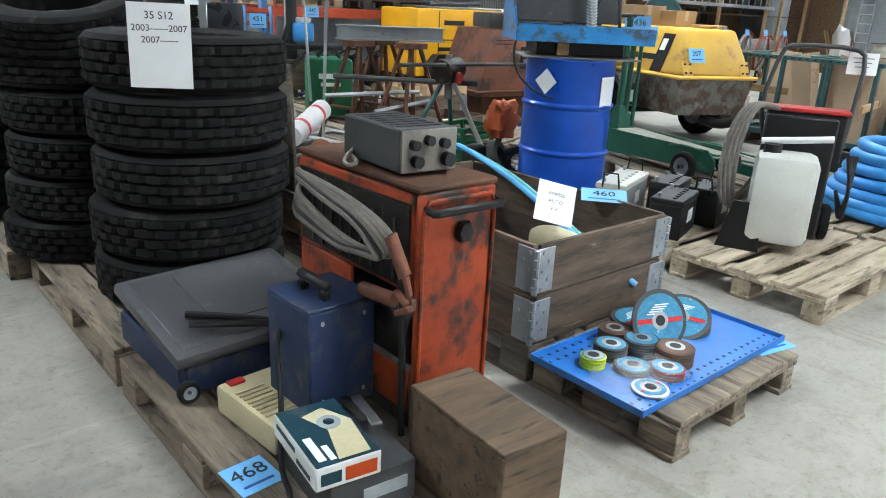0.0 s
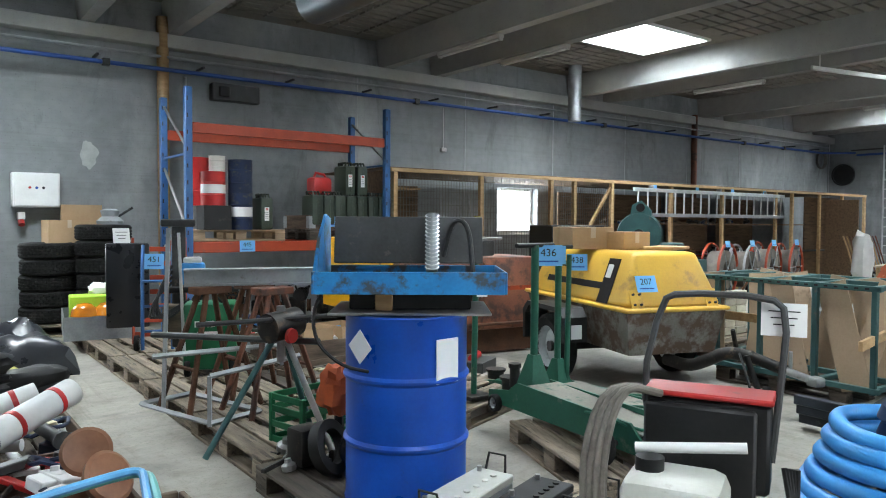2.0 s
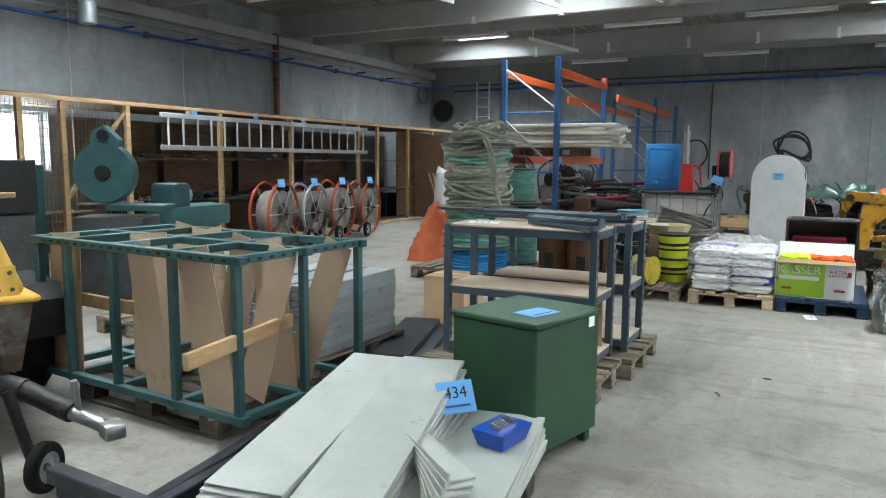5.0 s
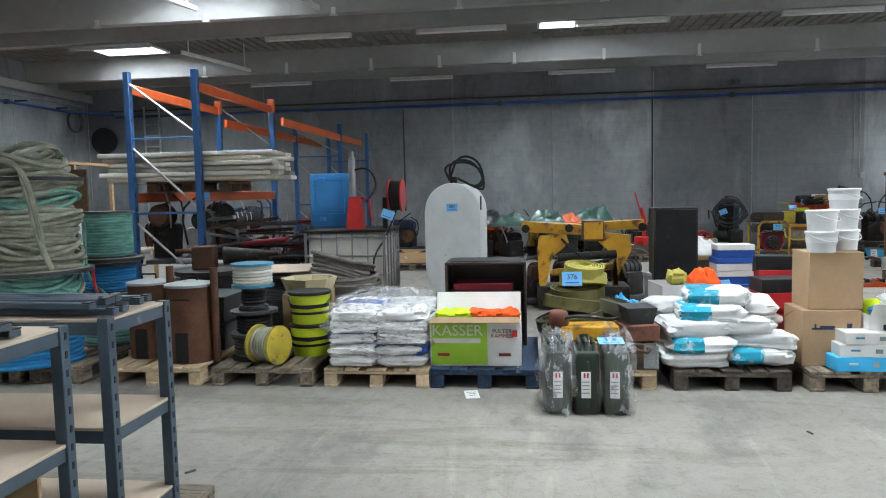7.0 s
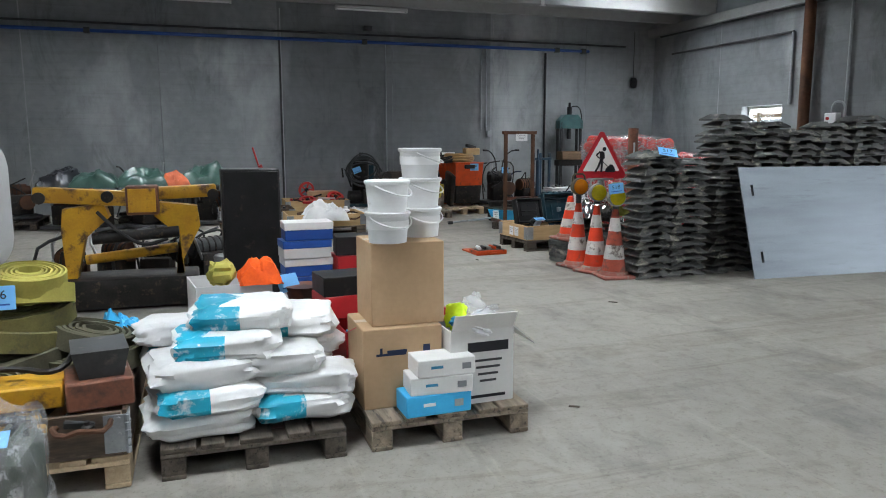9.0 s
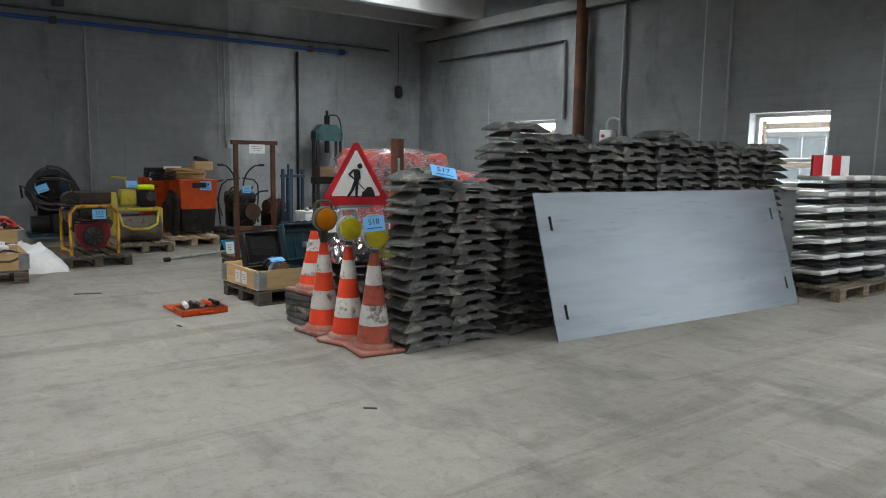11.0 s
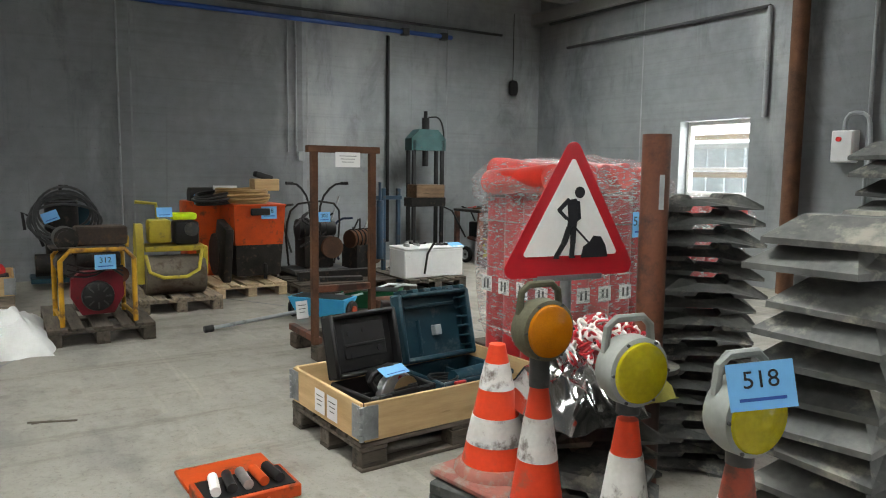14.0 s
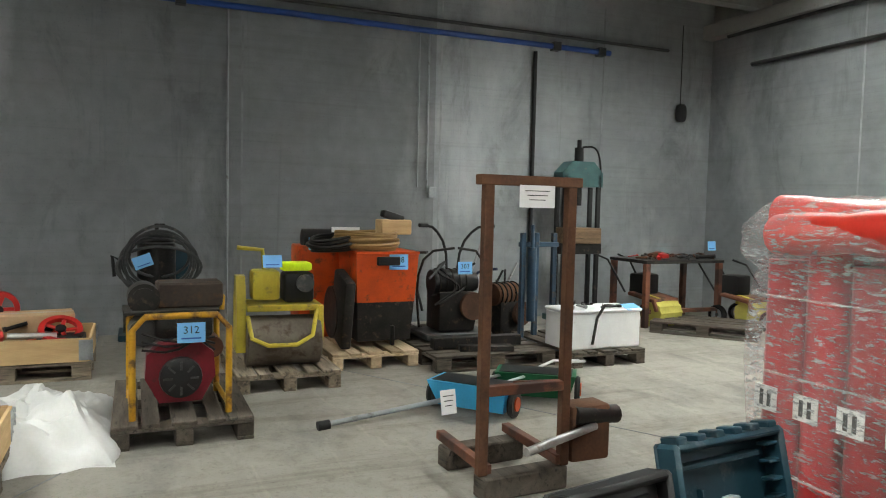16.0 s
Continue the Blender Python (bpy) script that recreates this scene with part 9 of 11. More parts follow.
def disc_pile(x, y, z, R, n, mats, label, tilt=0.0, rz=0.0):
    t = thing("grinding_discs", label, "grinding discs", x, y, z, rz, "grinding discs", "", tilt)
    h = 0.0
    for k in range(n):
        th = 0.008 if R > 0.08 else 0.010
        part("disc", G().lathe([(0.018, h), (R, h), (R, h + th * 0.8), (R * 0.4, h + th * 0.8), (0.018, h + th)], 30), mats[k % len(mats)], t)
        h += th
    part("label_ring", G().lathe([(0.022, h + 0.0005), (R * 0.86, h + 0.0005), (R * 0.86, h + 0.001), (0.022, h + 0.001)], 30), "disc_blue" if mats[0] != "disc_brown" else "disc_brown", t)
    if R > 0.1 or mats[0] == "sign_white":
        part("red_stripe", G().box(R * 0.48, 0, h + 0.0014, R * 0.66, R * 0.16, 0.001).box(-R * 0.48, 0, h + 0.0014, R * 0.66, R * 0.16, 0.001), "ink_red", t)
        for k in range(5):
            part("print_line", G().box(R * (0.1 - 0.08 * k), R * (0.5 - 0.07 * k), h + 0.0014, R * 0.5, R * 0.035, 0.001), "paper", t)
    part("bore_ring", G().lathe([(0.020, h), (0.034, h + 0.0005), (0.034, h + 0.002), (0.020, h + 0.0022)], 18), "steel", t)
    part("bore", G().cyl((0, 0, h), (0, 0, h + 0.003), 0.02, 14), "ink", t)


ZT = T + 0.016
disc_pile(2.47, 1.20, ZT, 0.115, 7, ("disc_dark",), "pile of large blue labelled grinding discs", 30, -70)
disc_pile(2.30, 1.27, ZT, 0.115, 6, ("disc_dark",), "pile of large blue labelled cutting discs", 0, 0)
disc_pile(2.24, 1.16, ZT + 0.095, 0.115, 1, ("disc_dark",), "large blue labelled cutting disc standing tilted", 68, -22)
disc_pile(2.02, 1.20, ZT, 0.06, 5, ("disc_dark",), "pile of small dark grinding discs")
disc_pile(2.12, 1.26, ZT, 0.06, 6, ("disc_brown",), "pile of small brown grinding discs")
disc_pile(2.13, 1.15, ZT, 0.063, 6, ("disc_dark",), "pile of small dark grinding discs")
disc_pile(2.00, 1.09, ZT, 0.063, 2, ("disc_dark",), "pair of small dark flap discs")
disc_pile(2.17, 1.04, ZT, 0.068, 6, ("disc_brown",), "pile of small brown grinding discs")
disc_pile(1.91, 1.19, ZT, 0.045, 4, ("lime",), "small green edged flap discs")
disc_pile(1.93, 0.97, ZT, 0.06, 1, ("sign_white",), "single white and blue cutting disc")
disc_pile(2.07, 1.00, ZT, 0.06, 3, ("wine",), "small red discs in clear film")
for x, y, s in ((1.93, 1.07, 4), (2.03, 1.02, 5)):
    solid("clear_bag", G().heap(0.2, 0.16, 0.06, s, n=18, freq=5), "film", "small clear plastic bag on a tray", "bag", x, y, ZT)
lot_label("459", 2.62, 0.93, T + 0.004, 0, 0, -12, 0.2, 0.14, "on a half pallet")

# pallets with batteries, plasma cart and suction hose
pallet(3.95, 1.40, 0, "pallet_mid", "pale wooden pallet under a cart")
pallet(3.98, 2.26, 0, "pallet_mid", "pale wooden pallet under car batteries")
pallet(5.22, 1.42, 0, "pallet_mid", "pale wooden pallet under a blue hose")


def battery(x, y, rz, L, mat, lid, label):
    t = thing("car_battery", label, "car battery", x, y, T, rz, "car batteries")
    part("case", G().box(0, 0, 0.095, L, 0.18, 0.19, 0.006), mat, t)
    part("lid", G().box(0, 0, 0.205, L + 0.006, 0.185, 0.035, 0.006), lid, t)
    for s in (-1, 1):
        part("terminal", G().cyl((s * (L / 2 - 0.04), 0.055, 0.22), (s * (L / 2 - 0.04), 0.055, 0.245), 0.011, 10), "steel", t)
        if lid == "natural" or L == 0.24:
            part("carry_loop", G().tube([(s * L / 2, -0.05, 0.2), (s * (L / 2 + 0.02), -0.04, 0.29), (s * (L / 2 + 0.02), 0.04, 0.29), (s * L / 2, 0.05, 0.2)], 0.006, 6), "black", t)
    for k in range(6):
        part("cell_cap", G().cyl((-L * 0.36 + L * 0.145 * k, -0.03, 0.222), (-L * 0.36 + L * 0.145 * k, -0.03, 0.23), 0.014, 10), lid, t)
    part("sticker", G().box(0.02, -0.0915, 0.11, 0.1, 0.003, 0.07), "paper", t)
    return t


battery(3.71, 2.41, 20, 0.50, "grey", "natural", "large grey car battery with a pale lid")
battery(3.62, 1.99, 18, 0.34, "black", "black", "black car battery with cell caps")
battery(3.93, 2.22, 18, 0.30, "black", "black", "black car battery with cell caps")
battery(3.99, 1.985, 12, 0.24, "black", "black", "small black car battery with a white sticker")

t = thing("spray_cart", "black steel cart with a white plastic canister and grey hoses", "cart", 3.90, 1.56, T, -64)
part("canister", G().box(0.02, -0.09, 0.285, 0.31, 0.27, 0.47, 0.05), "natural", t)
part("canister_neck", G().cyl((-0.06, -0.09, 0.515), (-0.06, -0.09, 0.56), 0.045, 14), "black", t)
part("frame_plate", G().box(0.06, 0.12, 0.36, 0.36, 0.05, 0.66, 0.01), "black_steel", t)
part("pump_housing", G().box(0.08, 0.20, 0.56, 0.40, 0.16, 0.30, 0.012), "black_steel", t)
part("red_lid", G().box(0.08, 0.20, 0.72, 0.42, 0.18, 0.02, 0.006), "red", t)
part("front_guard", G().prism([(-0.16, 0.0), (0.06, 0.0), (0.04, 0.26), (-0.10, 0.26)], 0.02, pose(-0.10, -0.20, 0.0, 0, 0, -8)), "black_steel", t)
part("push_handle", G().tube([(-0.10, 0.22, 0.5), (-0.16, 0.26, 0.72), (-0.10, 0.30, 1.02), (-0.04, 0.31, 1.05), (0.26, 0.31, 1.05), (0.32, 0.30, 1.0), (0.30, 0.26, 0.72), (0.28, 0.22, 0.5)], 0.0125, 8, smooth=1), "dark_grey", t)
for k in range(4):
    part("hose", G().tube([(-0.06, 0.1, 0.72), (-0.18 - 0.02 * k, 0.02, 0.76), (-0.24 - 0.025 * k, -0.02, 0.45), (-0.2 - 0.02 * k, 0.0, 0.12), (-0.12, 0.1, 0.2 + 0.05 * k)], 0.013, 8, smooth=2), "cable", t)
for k in range(5):
    part("cable", G().tube([(0.32 + 0.01 * k, 0.18, 0.5), (0.36, 0.12 + 0.015 * k, 0.3), (0.34, 0.14, 0.12 + 0.02 * k), (0.30, 0.2, 0.3)], 0.010, 6, smooth=2), "black", t)
for s in (-0.12, 0.28):
    wheel(t, pose(s, 0.28, 0.10, 0, 90), 0.10, 0.05, tread=False)
for k in range(4):
    part("valve", G().cyl((-0.05 + 0.09 * k, 0.118, 0.52 + 0.05 * (k % 2)), (-0.05 + 0.09 * k, 0.10, 0.52 + 0.05 * (k % 2)), 0.014, 10), "red" if k == 1 else "grey", t)
part("paper_roll", G().cyl((-0.12, -0.02, 0.56), (0.22, 0.0, 0.60), 0.018, 12), "paper", t)
sheet_paper(4.33, 1.43, T + 0.97, 80, 0, -62, 0.145, 0.115, "white paper note taped to a cart handle")
# blue suction hose
t = thing("suction_hose", "thick light blue suction hose coiled round its pump", "hose", 5.32, 1.34, T, 0)
for k in range(7):
    R = 0.46 - 0.030 * max(0, k - 1)
    part("turn", G().tube([((R + 0.015 * math.sin(a * 3 + k)) * math.cos(a), (R + 0.01) * math.sin(a), 0.045 + 0.062 * k + 0.02 * math.sin(a + k)) for a in np.arange(36) * math.pi / 18], 0.037, 12, True), "hose_blue", t)
part("pump", G().lathe([(0.16, 0), (0.17, 0.40), (0.15, 0.46), (0.17, 0.475), (0.15, 0.53), (0.02, 0.53)], 24), "navy", t)
part("hose_end", G().tube([(-0.12, 0.05, 0.50), (-0.04, 0.02, 0.60), (0.08, -0.02, 0.61), (0.20, -0.10, 0.56)], 0.036, 12, smooth=2), "hose_blue", t)
part("coupling", G().cyl((0.20, -0.10, 0.56), (0.32, -0.18, 0.51), 0.04, 14), "black", t)
part("cable", G().tube([(0.05, 0.1, 0.6), (0.06, 0.0, 0.72), (0.1, -0.1, 0.7), (0.12, -0.16, 0.55)], 0.012, 7, smooth=1), "black", t)

# blue drum with the parts washer
pallet(3.79, 3.2, 90, "pallet_dark", "dark weathered pallet under a blue drum")
DX, DY = 3.82, 3.0
t = thing("oil_drum", "bright blue steel oil drum on a pallet", "drum", DX, DY, T, 0)
R = 0.288
part("shell", G().lathe([(R, 0.0), (R + 0.006, 0.006), (R, 0.02), (R, 0.27), (R + 0.012, 0.285), (R + 0.012, 0.295), (R, 0.31), (R, 0.57), (R + 0.012, 0.585), (R + 0.012, 0.595), (R, 0.61), (R, 0.86), (R + 0.006, 0.872), (R + 0.004, 0.88), (R - 0.012, 0.88), (R - 0.012, 0.865), (0.02, 0.862)], 48), "drum_blue", t)
part("sticker", G().box(0, 0, 0, 0.13, 0.004, 0.2), "paper", t, at=pose((R + 0.002) * math.cos(radians(-85)), (R + 0.002) * math.sin(radians(-85)), 0.68, 0, 0, 5))
part("hazard_sticker", G().box(0, 0, 0, 0.11, 0.004, 0.11, rot=(0, 45, 0)), "paper", t, at=pose((R + 0.002) * math.cos(radians(-170)), (R + 0.002) * math.sin(radians(-170)), 0.74, 0, 0, -80))
t = thing("parts_washer", "blue and black steel parts washer sink on an oil drum", "parts washer", DX + 0.04, DY + 0.02, T + 0.878, -36)
part("bottom_plate", G().box(0, 0, 0.008, 0.74, 0.50, 0.012, 0.003), "steel", t)
part("support_box", G().box(0.0, 0.02, 0.075, 0.56, 0.36, 0.11, 0.006), "black_steel", t)
part("wood_block", G().box(-0.12, -0.16, 0.06, 0.08, 0.06, 0.085, 0.004), "timber", t)
g = G()
for s in (-1, 1):
    g.box(s * 0.43, 0, 0.15, 0.012, 0.56, 0.10, 0.003)
    g.box(0, s * 0.275, 0.15, 0.85, 0.012, 0.10, 0.003)
part("sink_rim", g, "sky_blue", t)
part("sink_floor", G().box(0, 0, 0.135, 0.84, 0.54, 0.012), "grease", t)
part("back_wall", G().box(-0.02, 0.24, 0.33, 0.76, 0.02, 0.24, 0.004, rot=(-10, 0, 0)), "dark_grey", t)
part("side_wing", G().prism([(-0.28, 0.14), (0.28, 0.14), (0.26, 0.44), (0.12, 0.46), (-0.10, 0.34)], 0.014, pose(-0.43, 0.0, 0.0, 0, 0, 90)), "sky_blue", t)
part("spiral_hose", G().tube([(0.10 + 0.0 * k, 0.08 - 0.004 * k, 0.46 - 0.013 * k) for k in range(22)], 0.03, 10), "zinc", t)
for k in range(14):
    part("hose_rib", G().lathe([(0.028, 0), (0.036, 0.004), (0.028, 0.008)], 14, pose(0.10, 0.08 - 0.006 * k, 0.45 - 0.019 * k, 16)), "alu", t)
part("supply_hose", G().tube([(0.16, 0.2, 0.25), (0.2, 0.12, 0.44), (0.28, 0.06, 0.42), (0.30, 0.04, 0.18)], 0.012, 8, smooth=2), "dark_grey", t)
part("cable", G().tube([(-0.36, -0.02, 0.16), (-0.44, -0.2, 0.05), (-0.42, -0.3, -0.1), (-0.3, -0.36, -0.2), (-0.18, -0.3, -0.24)], 0.008, 6, smooth=2), "black", t)

# pallet row with stands and cleaners
for y in (4.44, 5.68, 6.92, 8.16, 9.4):
    pallet(3.80 + 0.01 * y, y, 90, "pallet", "weathered grey pallet in a long row")
pallet(4.7, 5.5, 90, "pallet_dark", "dark weathered pallet behind a row")
t = thing("pipe_stand", "greasy tripod pipe stand with a roller head", "pipe stand", 3.62, 3.98, T, 20)
for a in (20, 150, 270):
    part("leg", G().cyl((0.05 * math.cos(radians(a)), 0.05 * math.sin(radians(a)), 0.62), (0.42 * math.cos(radians(a)), 0.42 * math.sin(radians(a)), 0.0), 0.018, 10), "steel" if a == 270 else "frame_green", t)
part("head", G().cyl((-0.10, 0, 0.70), (0.12, 0, 0.72), 0.085, 16), "grease", t)
part("red_hub", G().lathe([(0.02, 0.0), (0.045, 0.0), (0.04, 0.02), (0.02, 0.02)], 14, pose(-0.02, -0.095, 0.66, 90)), "red", t)
part("column", G().cyl((0, 0, 0.5), (0, 0, 0.82), 0.025, 10), "steel", t)
part("pipe", G().cyl((-0.5, 0.1, 0.76), (0.85, -0.35, 0.74), 0.014, 8), "dark_grey", t)
part("pipe", G().cyl((-0.2, 0.9, 0.60), (0.1, -0.2, 0.62), 0.02, 8), "dark_grey", t)
t = thing("beer_crate", "green plastic bottle crate on a pallet", "crate", 3.86, 4.05, T, 12)
for s in (-1, 1):
    for zz in (0.02, 0.11, 0.2, 0.27):
        part("slat", G().box(s * 0.2, 0, zz, 0.012, 0.3, 0.04, 0.004), "cleaner_green", t)
        part("slat", G().box(0, s * 0.15, zz, 0.4, 0.012, 0.04, 0.004), "cleaner_green", t)
    for q in (-1, 1):
        part("corner", G().box(s * 0.195, q * 0.145, 0.145, 0.03, 0.03, 0.29, 0.004), "cleaner_green", t)
part("bottom", G().box(0, 0, 0.006, 0.38, 0.28, 0.01), "cleaner_green", t)
solid("cloth_cover", G().pillow(0, 0, 0, 0.26, 0.2, 0.26, power=0.8, rough=0.5, seed=3), "tarp_orange", "crumpled orange cloth cover on a stand", "cover", 3.78, 3.56, T + 0.40, 20)
t = thing("angle_drive", "black machine drive with rings under an orange cover", "machine", 3.66, 3.52, T, 10)
part("post", G().cyl((0.1, 0, 0), (0.1, 0.02, 0.42), 0.025, 8), "black_steel", t)
part("ring", G().lathe([(0.09, -0.03), (0.14, -0.03), (0.14, 0.03), (0.09, 0.03), (0.09, -0.03)], 22, pose(-0.05, -0.1, 0.15, 70, 0, 20)), "black", t)
part("ring", G().lathe([(0.06, -0.03), (0.11, -0.03), (0.11, 0.03), (0.06, 0.03), (0.06, -0.03)], 22, pose(0.1, -0.16, 0.12, 80, 0, -30)), "grease", t)
part("gear", G().box(-0.05, 0.1, 0.12, 0.16, 0.14, 0.2, 0.02), "grease", t)
clutter(3.66, 3.7, T, 0.4, 0.5, 12, 61, "greasy machine rings and parts on a pallet", size=0.08, mats=("grease", "steel", "black"))
for k, (x, y, mt, rz) in enumerate(((3.62, 5.15, "rust", 12), (3.95, 4.85, "rustbrown", 8), (4.02, 5.35, "rust", 5))):
    t = thing("trestle", "rusty steel A frame trestle", "trestle", x, y, T, rz, "trestles")
    for s in (-1, 1):
        for q in (-1, 1):
            part("leg", G().cyl((s * 0.06, q * 0.05, 0.80), (s * 0.28, q * 0.2, 0.0), 0.02, 6), mt, t)
        part("brace", G().cyl((s * 0.2, -0.14, 0.3), (s * 0.2, 0.14, 0.3), 0.014, 6), mt, t)
    part("head", G().box(0, 0, 0.82, 0.26, 0.14, 0.05, 0.005), mt, t)
t = thing("steel_beam", "grey steel I beam lying on trestles", "steel beam", 3.92, 5.1, T + 0.845, -20)
for zz in (0.006, 0.114):
    part("flange", G().box(0, 0, zz, 0.95, 0.12, 0.012, 0.002), "grey", t)
part("web", G().box(0, 0, 0.06, 0.95, 0.01, 0.1), "grey", t)
t = thing("tube_stand", "grey square tube frame leaning on trestles", "frame", 3.50, 4.98, T, 16)
for a, b in (((-0.15, -0.3, 0.02), (-0.15, 0.5, 0.02)), ((0.25, -0.3, 0.02), (0.25, 0.5, 0.02)), ((-0.15, 0.5, 0.02), (0.25, 0.5, 0.02)), ((-0.15, -0.3, 0.02), (0.25, -0.3, 0.02)), ((-0.15, -0.3, 0.0), (-0.15, -0.3, 0.32)), ((-0.15, -0.3, 0.32), (0.55, -0.35, 0.36)), ((-0.3, 0.1, 0.42), (0.6, -0.2, 0.42)), ((-0.1, 0.3, 0.0), (-0.05, 0.3, 1.25))):
    part("tube", G().cyl(a, b, 0.018, 4), "grey", t)
t = thing("pressure_washer", "green pressure washer box with white print", "pressure washer", 4.02, 6.28, T, -24)
part("case", G().box(0, 0, 0.33, 0.44, 0.36, 0.56, 0.035), "cleaner_green", t)
print_bars(t, [(-0.04, 0.44, 0.16, 0.05), (0.0, 0.36, 0.2, 0.035)], "sign_white", -0.18)
part("lance", G().cyl((-0.2, -0.2, 0.2), (-0.25, -0.1, 1.2), 0.014, 8), "alu", t)
part("hose", G().tube([(0.1, -0.1, 0.6), (0.0, -0.25, 0.75), (-0.15, -0.2, 0.65), (-0.1, -0.05, 0.62)], 0.014, 7, smooth=2), "black", t)
for s in (-0.18, 0.18):
    wheel(t, pose(s, -0.16, 0.07, 0, 90), 0.07, 0.05, tread=False)
t = thing("floor_cleaner", "grey carpet cleaner with a blue tank and black tray", "cleaner", 3.92, 6.85, T, -20)
part("column", G().box(0, 0, 0.7, 0.12, 0.10, 1.1, 0.015), "dark_grey", t)
part("head", G().box(0.0, -0.05, 1.28, 0.3, 0.08, 0.07, 0.02), "dark_grey", t)
part("blue_tank", G().box(0.12, 0.0, 0.82, 0.22, 0.18, 0.2, 0.03), "hose_blue", t)
part("white_cap", G().box(0.12, 0.0, 0.94, 0.16, 0.14, 0.06, 0.02), "white", t)
part("tray", G().box(0.22, 0, 0.68, 0.6, 0.35, 0.05, 0.015), "black", t)
part("case", G().box(0.02, -0.1, 0.4, 0.3, 0.24, 0.3, 0.02), "collar", t)
for k in range(4):
    part("hose", G().tube([(-0.05, -0.1, 0.9 - 0.05 * k), (-0.2, -0.2, 0.6), (-0.1 - 0.05 * k, -0.25, 0.4), (0.1, -0.2, 0.6)], 0.012, 6, smooth=2), "black", t)
t = thing("hand_truck", "blue hand truck with lattice and a lot label", "hand truck", 3.92, 7.55, T, -20)
for s in (-0.14, 0.14):
    part("rail", G().tube([(s, 0, 0.02), (s, 0.06, 0.9), (s, 0.14, 1.05)], 0.018, 8), "rack_blue", t)
for zz in (0.2, 0.45, 0.7):
    part("rung", G().cyl((-0.14, 0.03, zz), (0.14, 0.03, zz), 0.014, 6), "rack_blue", t)
for s in (-0.2, 0.2):
    wheel(t, pose(s, 0.08, 0.08, 0, 90), 0.08, 0.05, tread=False)
lot_label("451", 3.88, 7.5, T + 0.90, 84, 0, -24, 0.18, 0.15, "on a hand truck")
t = thing("roll_cage", "red steel mesh trolley frame with a black mat", "trolley", 4.08, 8.05, T, -24)
for zz in (0.1, 0.25, 0.4, 0.55, 0.7, 0.85, 1.0):
    part("slat", G().box(0, 0, zz, 0.5, 0.015, 0.05, 0.003), "rack_red", t)
for s in (-0.26, 0.26):
    part("post", G().cyl((s, 0, 0), (s, 0, 1.12), 0.016, 8), "rack_red", t)
part("mat", G().box(-0.3, -0.06, 0.62, 0.42, 0.05, 0.9, 0.02, rot=(8, 0, 10)), "tarp_black", t)
for s in (-0.2, 0.2):
    wheel(t, pose(s, -0.1, 0.05, 0, 90), 0.05, 0.03, tread=False)
t = thing("wire_basket", "grey wire basket with lime box, orange helmets and white bag", "basket", 3.72, 9.15, T, -8)
for s in (-1, 1):
    part("side", G().box(s * 0.38, 0, 0.13, 0.012, 1.0, 0.26), "zinc", t)
    part("end", G().box(0, s * 0.5, 0.13, 0.76, 0.012, 0.26), "zinc", t)
part("lime_box", G().box(-0.12, -0.15, 0.33, 0.4, 0.36, 0.26, 0.01), "lime_card", t)
for k, (x, y) in enumerate(((0.05, -0.40), (-0.18, -0.42), (0.2, -0.32))):
    part("helmet", G().lathe([(0.14, 0.26), (0.12, 0.34), (0.07, 0.39), (0.01, 0.4)], 18, pose(x, y, 0)), "amber", t)
part("white_sack", G().pillow(0.05, 0.05, 0.5, 0.3, 0.3, 0.16, seed=2, rough=0.4), "bag", t)
# tyre stacks at the wall
pallet(3.7, 10.5, 0, "pallet", "weathered pallet under tyre stacks at the wall")
tyre_stack(3.4, 10.55, T, 5, 0.33, 0.2, 0.02, label="used black car tyre in a stack by the wall")
tyre_stack(4.02, 10.3, T, 6, 0.34, 0.205, 0.02, label="used black car tyre in a stack by the wall")
sheet_paper(4.15, 9.975, T + 1.1, 84, 0, 14, 0.22, 0.2, "white paper note on a tyre stack")
t = carton(3.85, 10.85, 1.2, 0.5, 0.08, 0.45, 0, label="flat brown cardboard box behind tyres", tape=False)
t = carton(3.65, 10.8, T + 1.0, 0.5, 0.4, 0.3, 4, label="brown cardboard box on tyres")
t = thing("mixer_head", "grey cast machine head on tyres", "machine", 4.1, 10.35, T + 1.25, 0)
part("body", G().lathe([(0.16, 0), (0.17, 0.04), (0.1, 0.1), (0.12, 0.18), (0.05, 0.2)], 18), "grey", t)
part("lever", G().cyl((0.1, 0, 0.1), (0.28, 0.0, 0.22), 0.016, 8), "black", t)

# left row: collar crates with household odds and ends
pallet(2.25, 3.32, 90, "pallet_dark", "dark weathered pallet under crates of odds and ends")
collar(2.25, 3.32, T, 90, 1, "collar", "weathered wooden collar crate full of odds and ends")
clutter(2.25, 3.4, T + 0.08, 0.62, 1.0, 34, 71, "boxes, tins and packets in a collar crate", size=0.10, hump=0.2, mats=("paper", "navy", "red", "ply", "grease", "beige", "white", "dark_grey"))
pallet(2.25, 4.58, 90, "pallet_dark", "dark weathered pallet under crates of odds and ends")
collar(2.25, 4.58, T, 90, 1, "collar", "weathered wooden collar crate full of odds and ends")
clutter(2.25, 4.58, T + 0.08, 0.62, 1.0, 34, 72, "bottles, cups and packets in a collar crate", size=0.10, hump=0.2, mats=("paper", "navy", "red", "ply", "grease", "beige", "white", "dark_grey"))
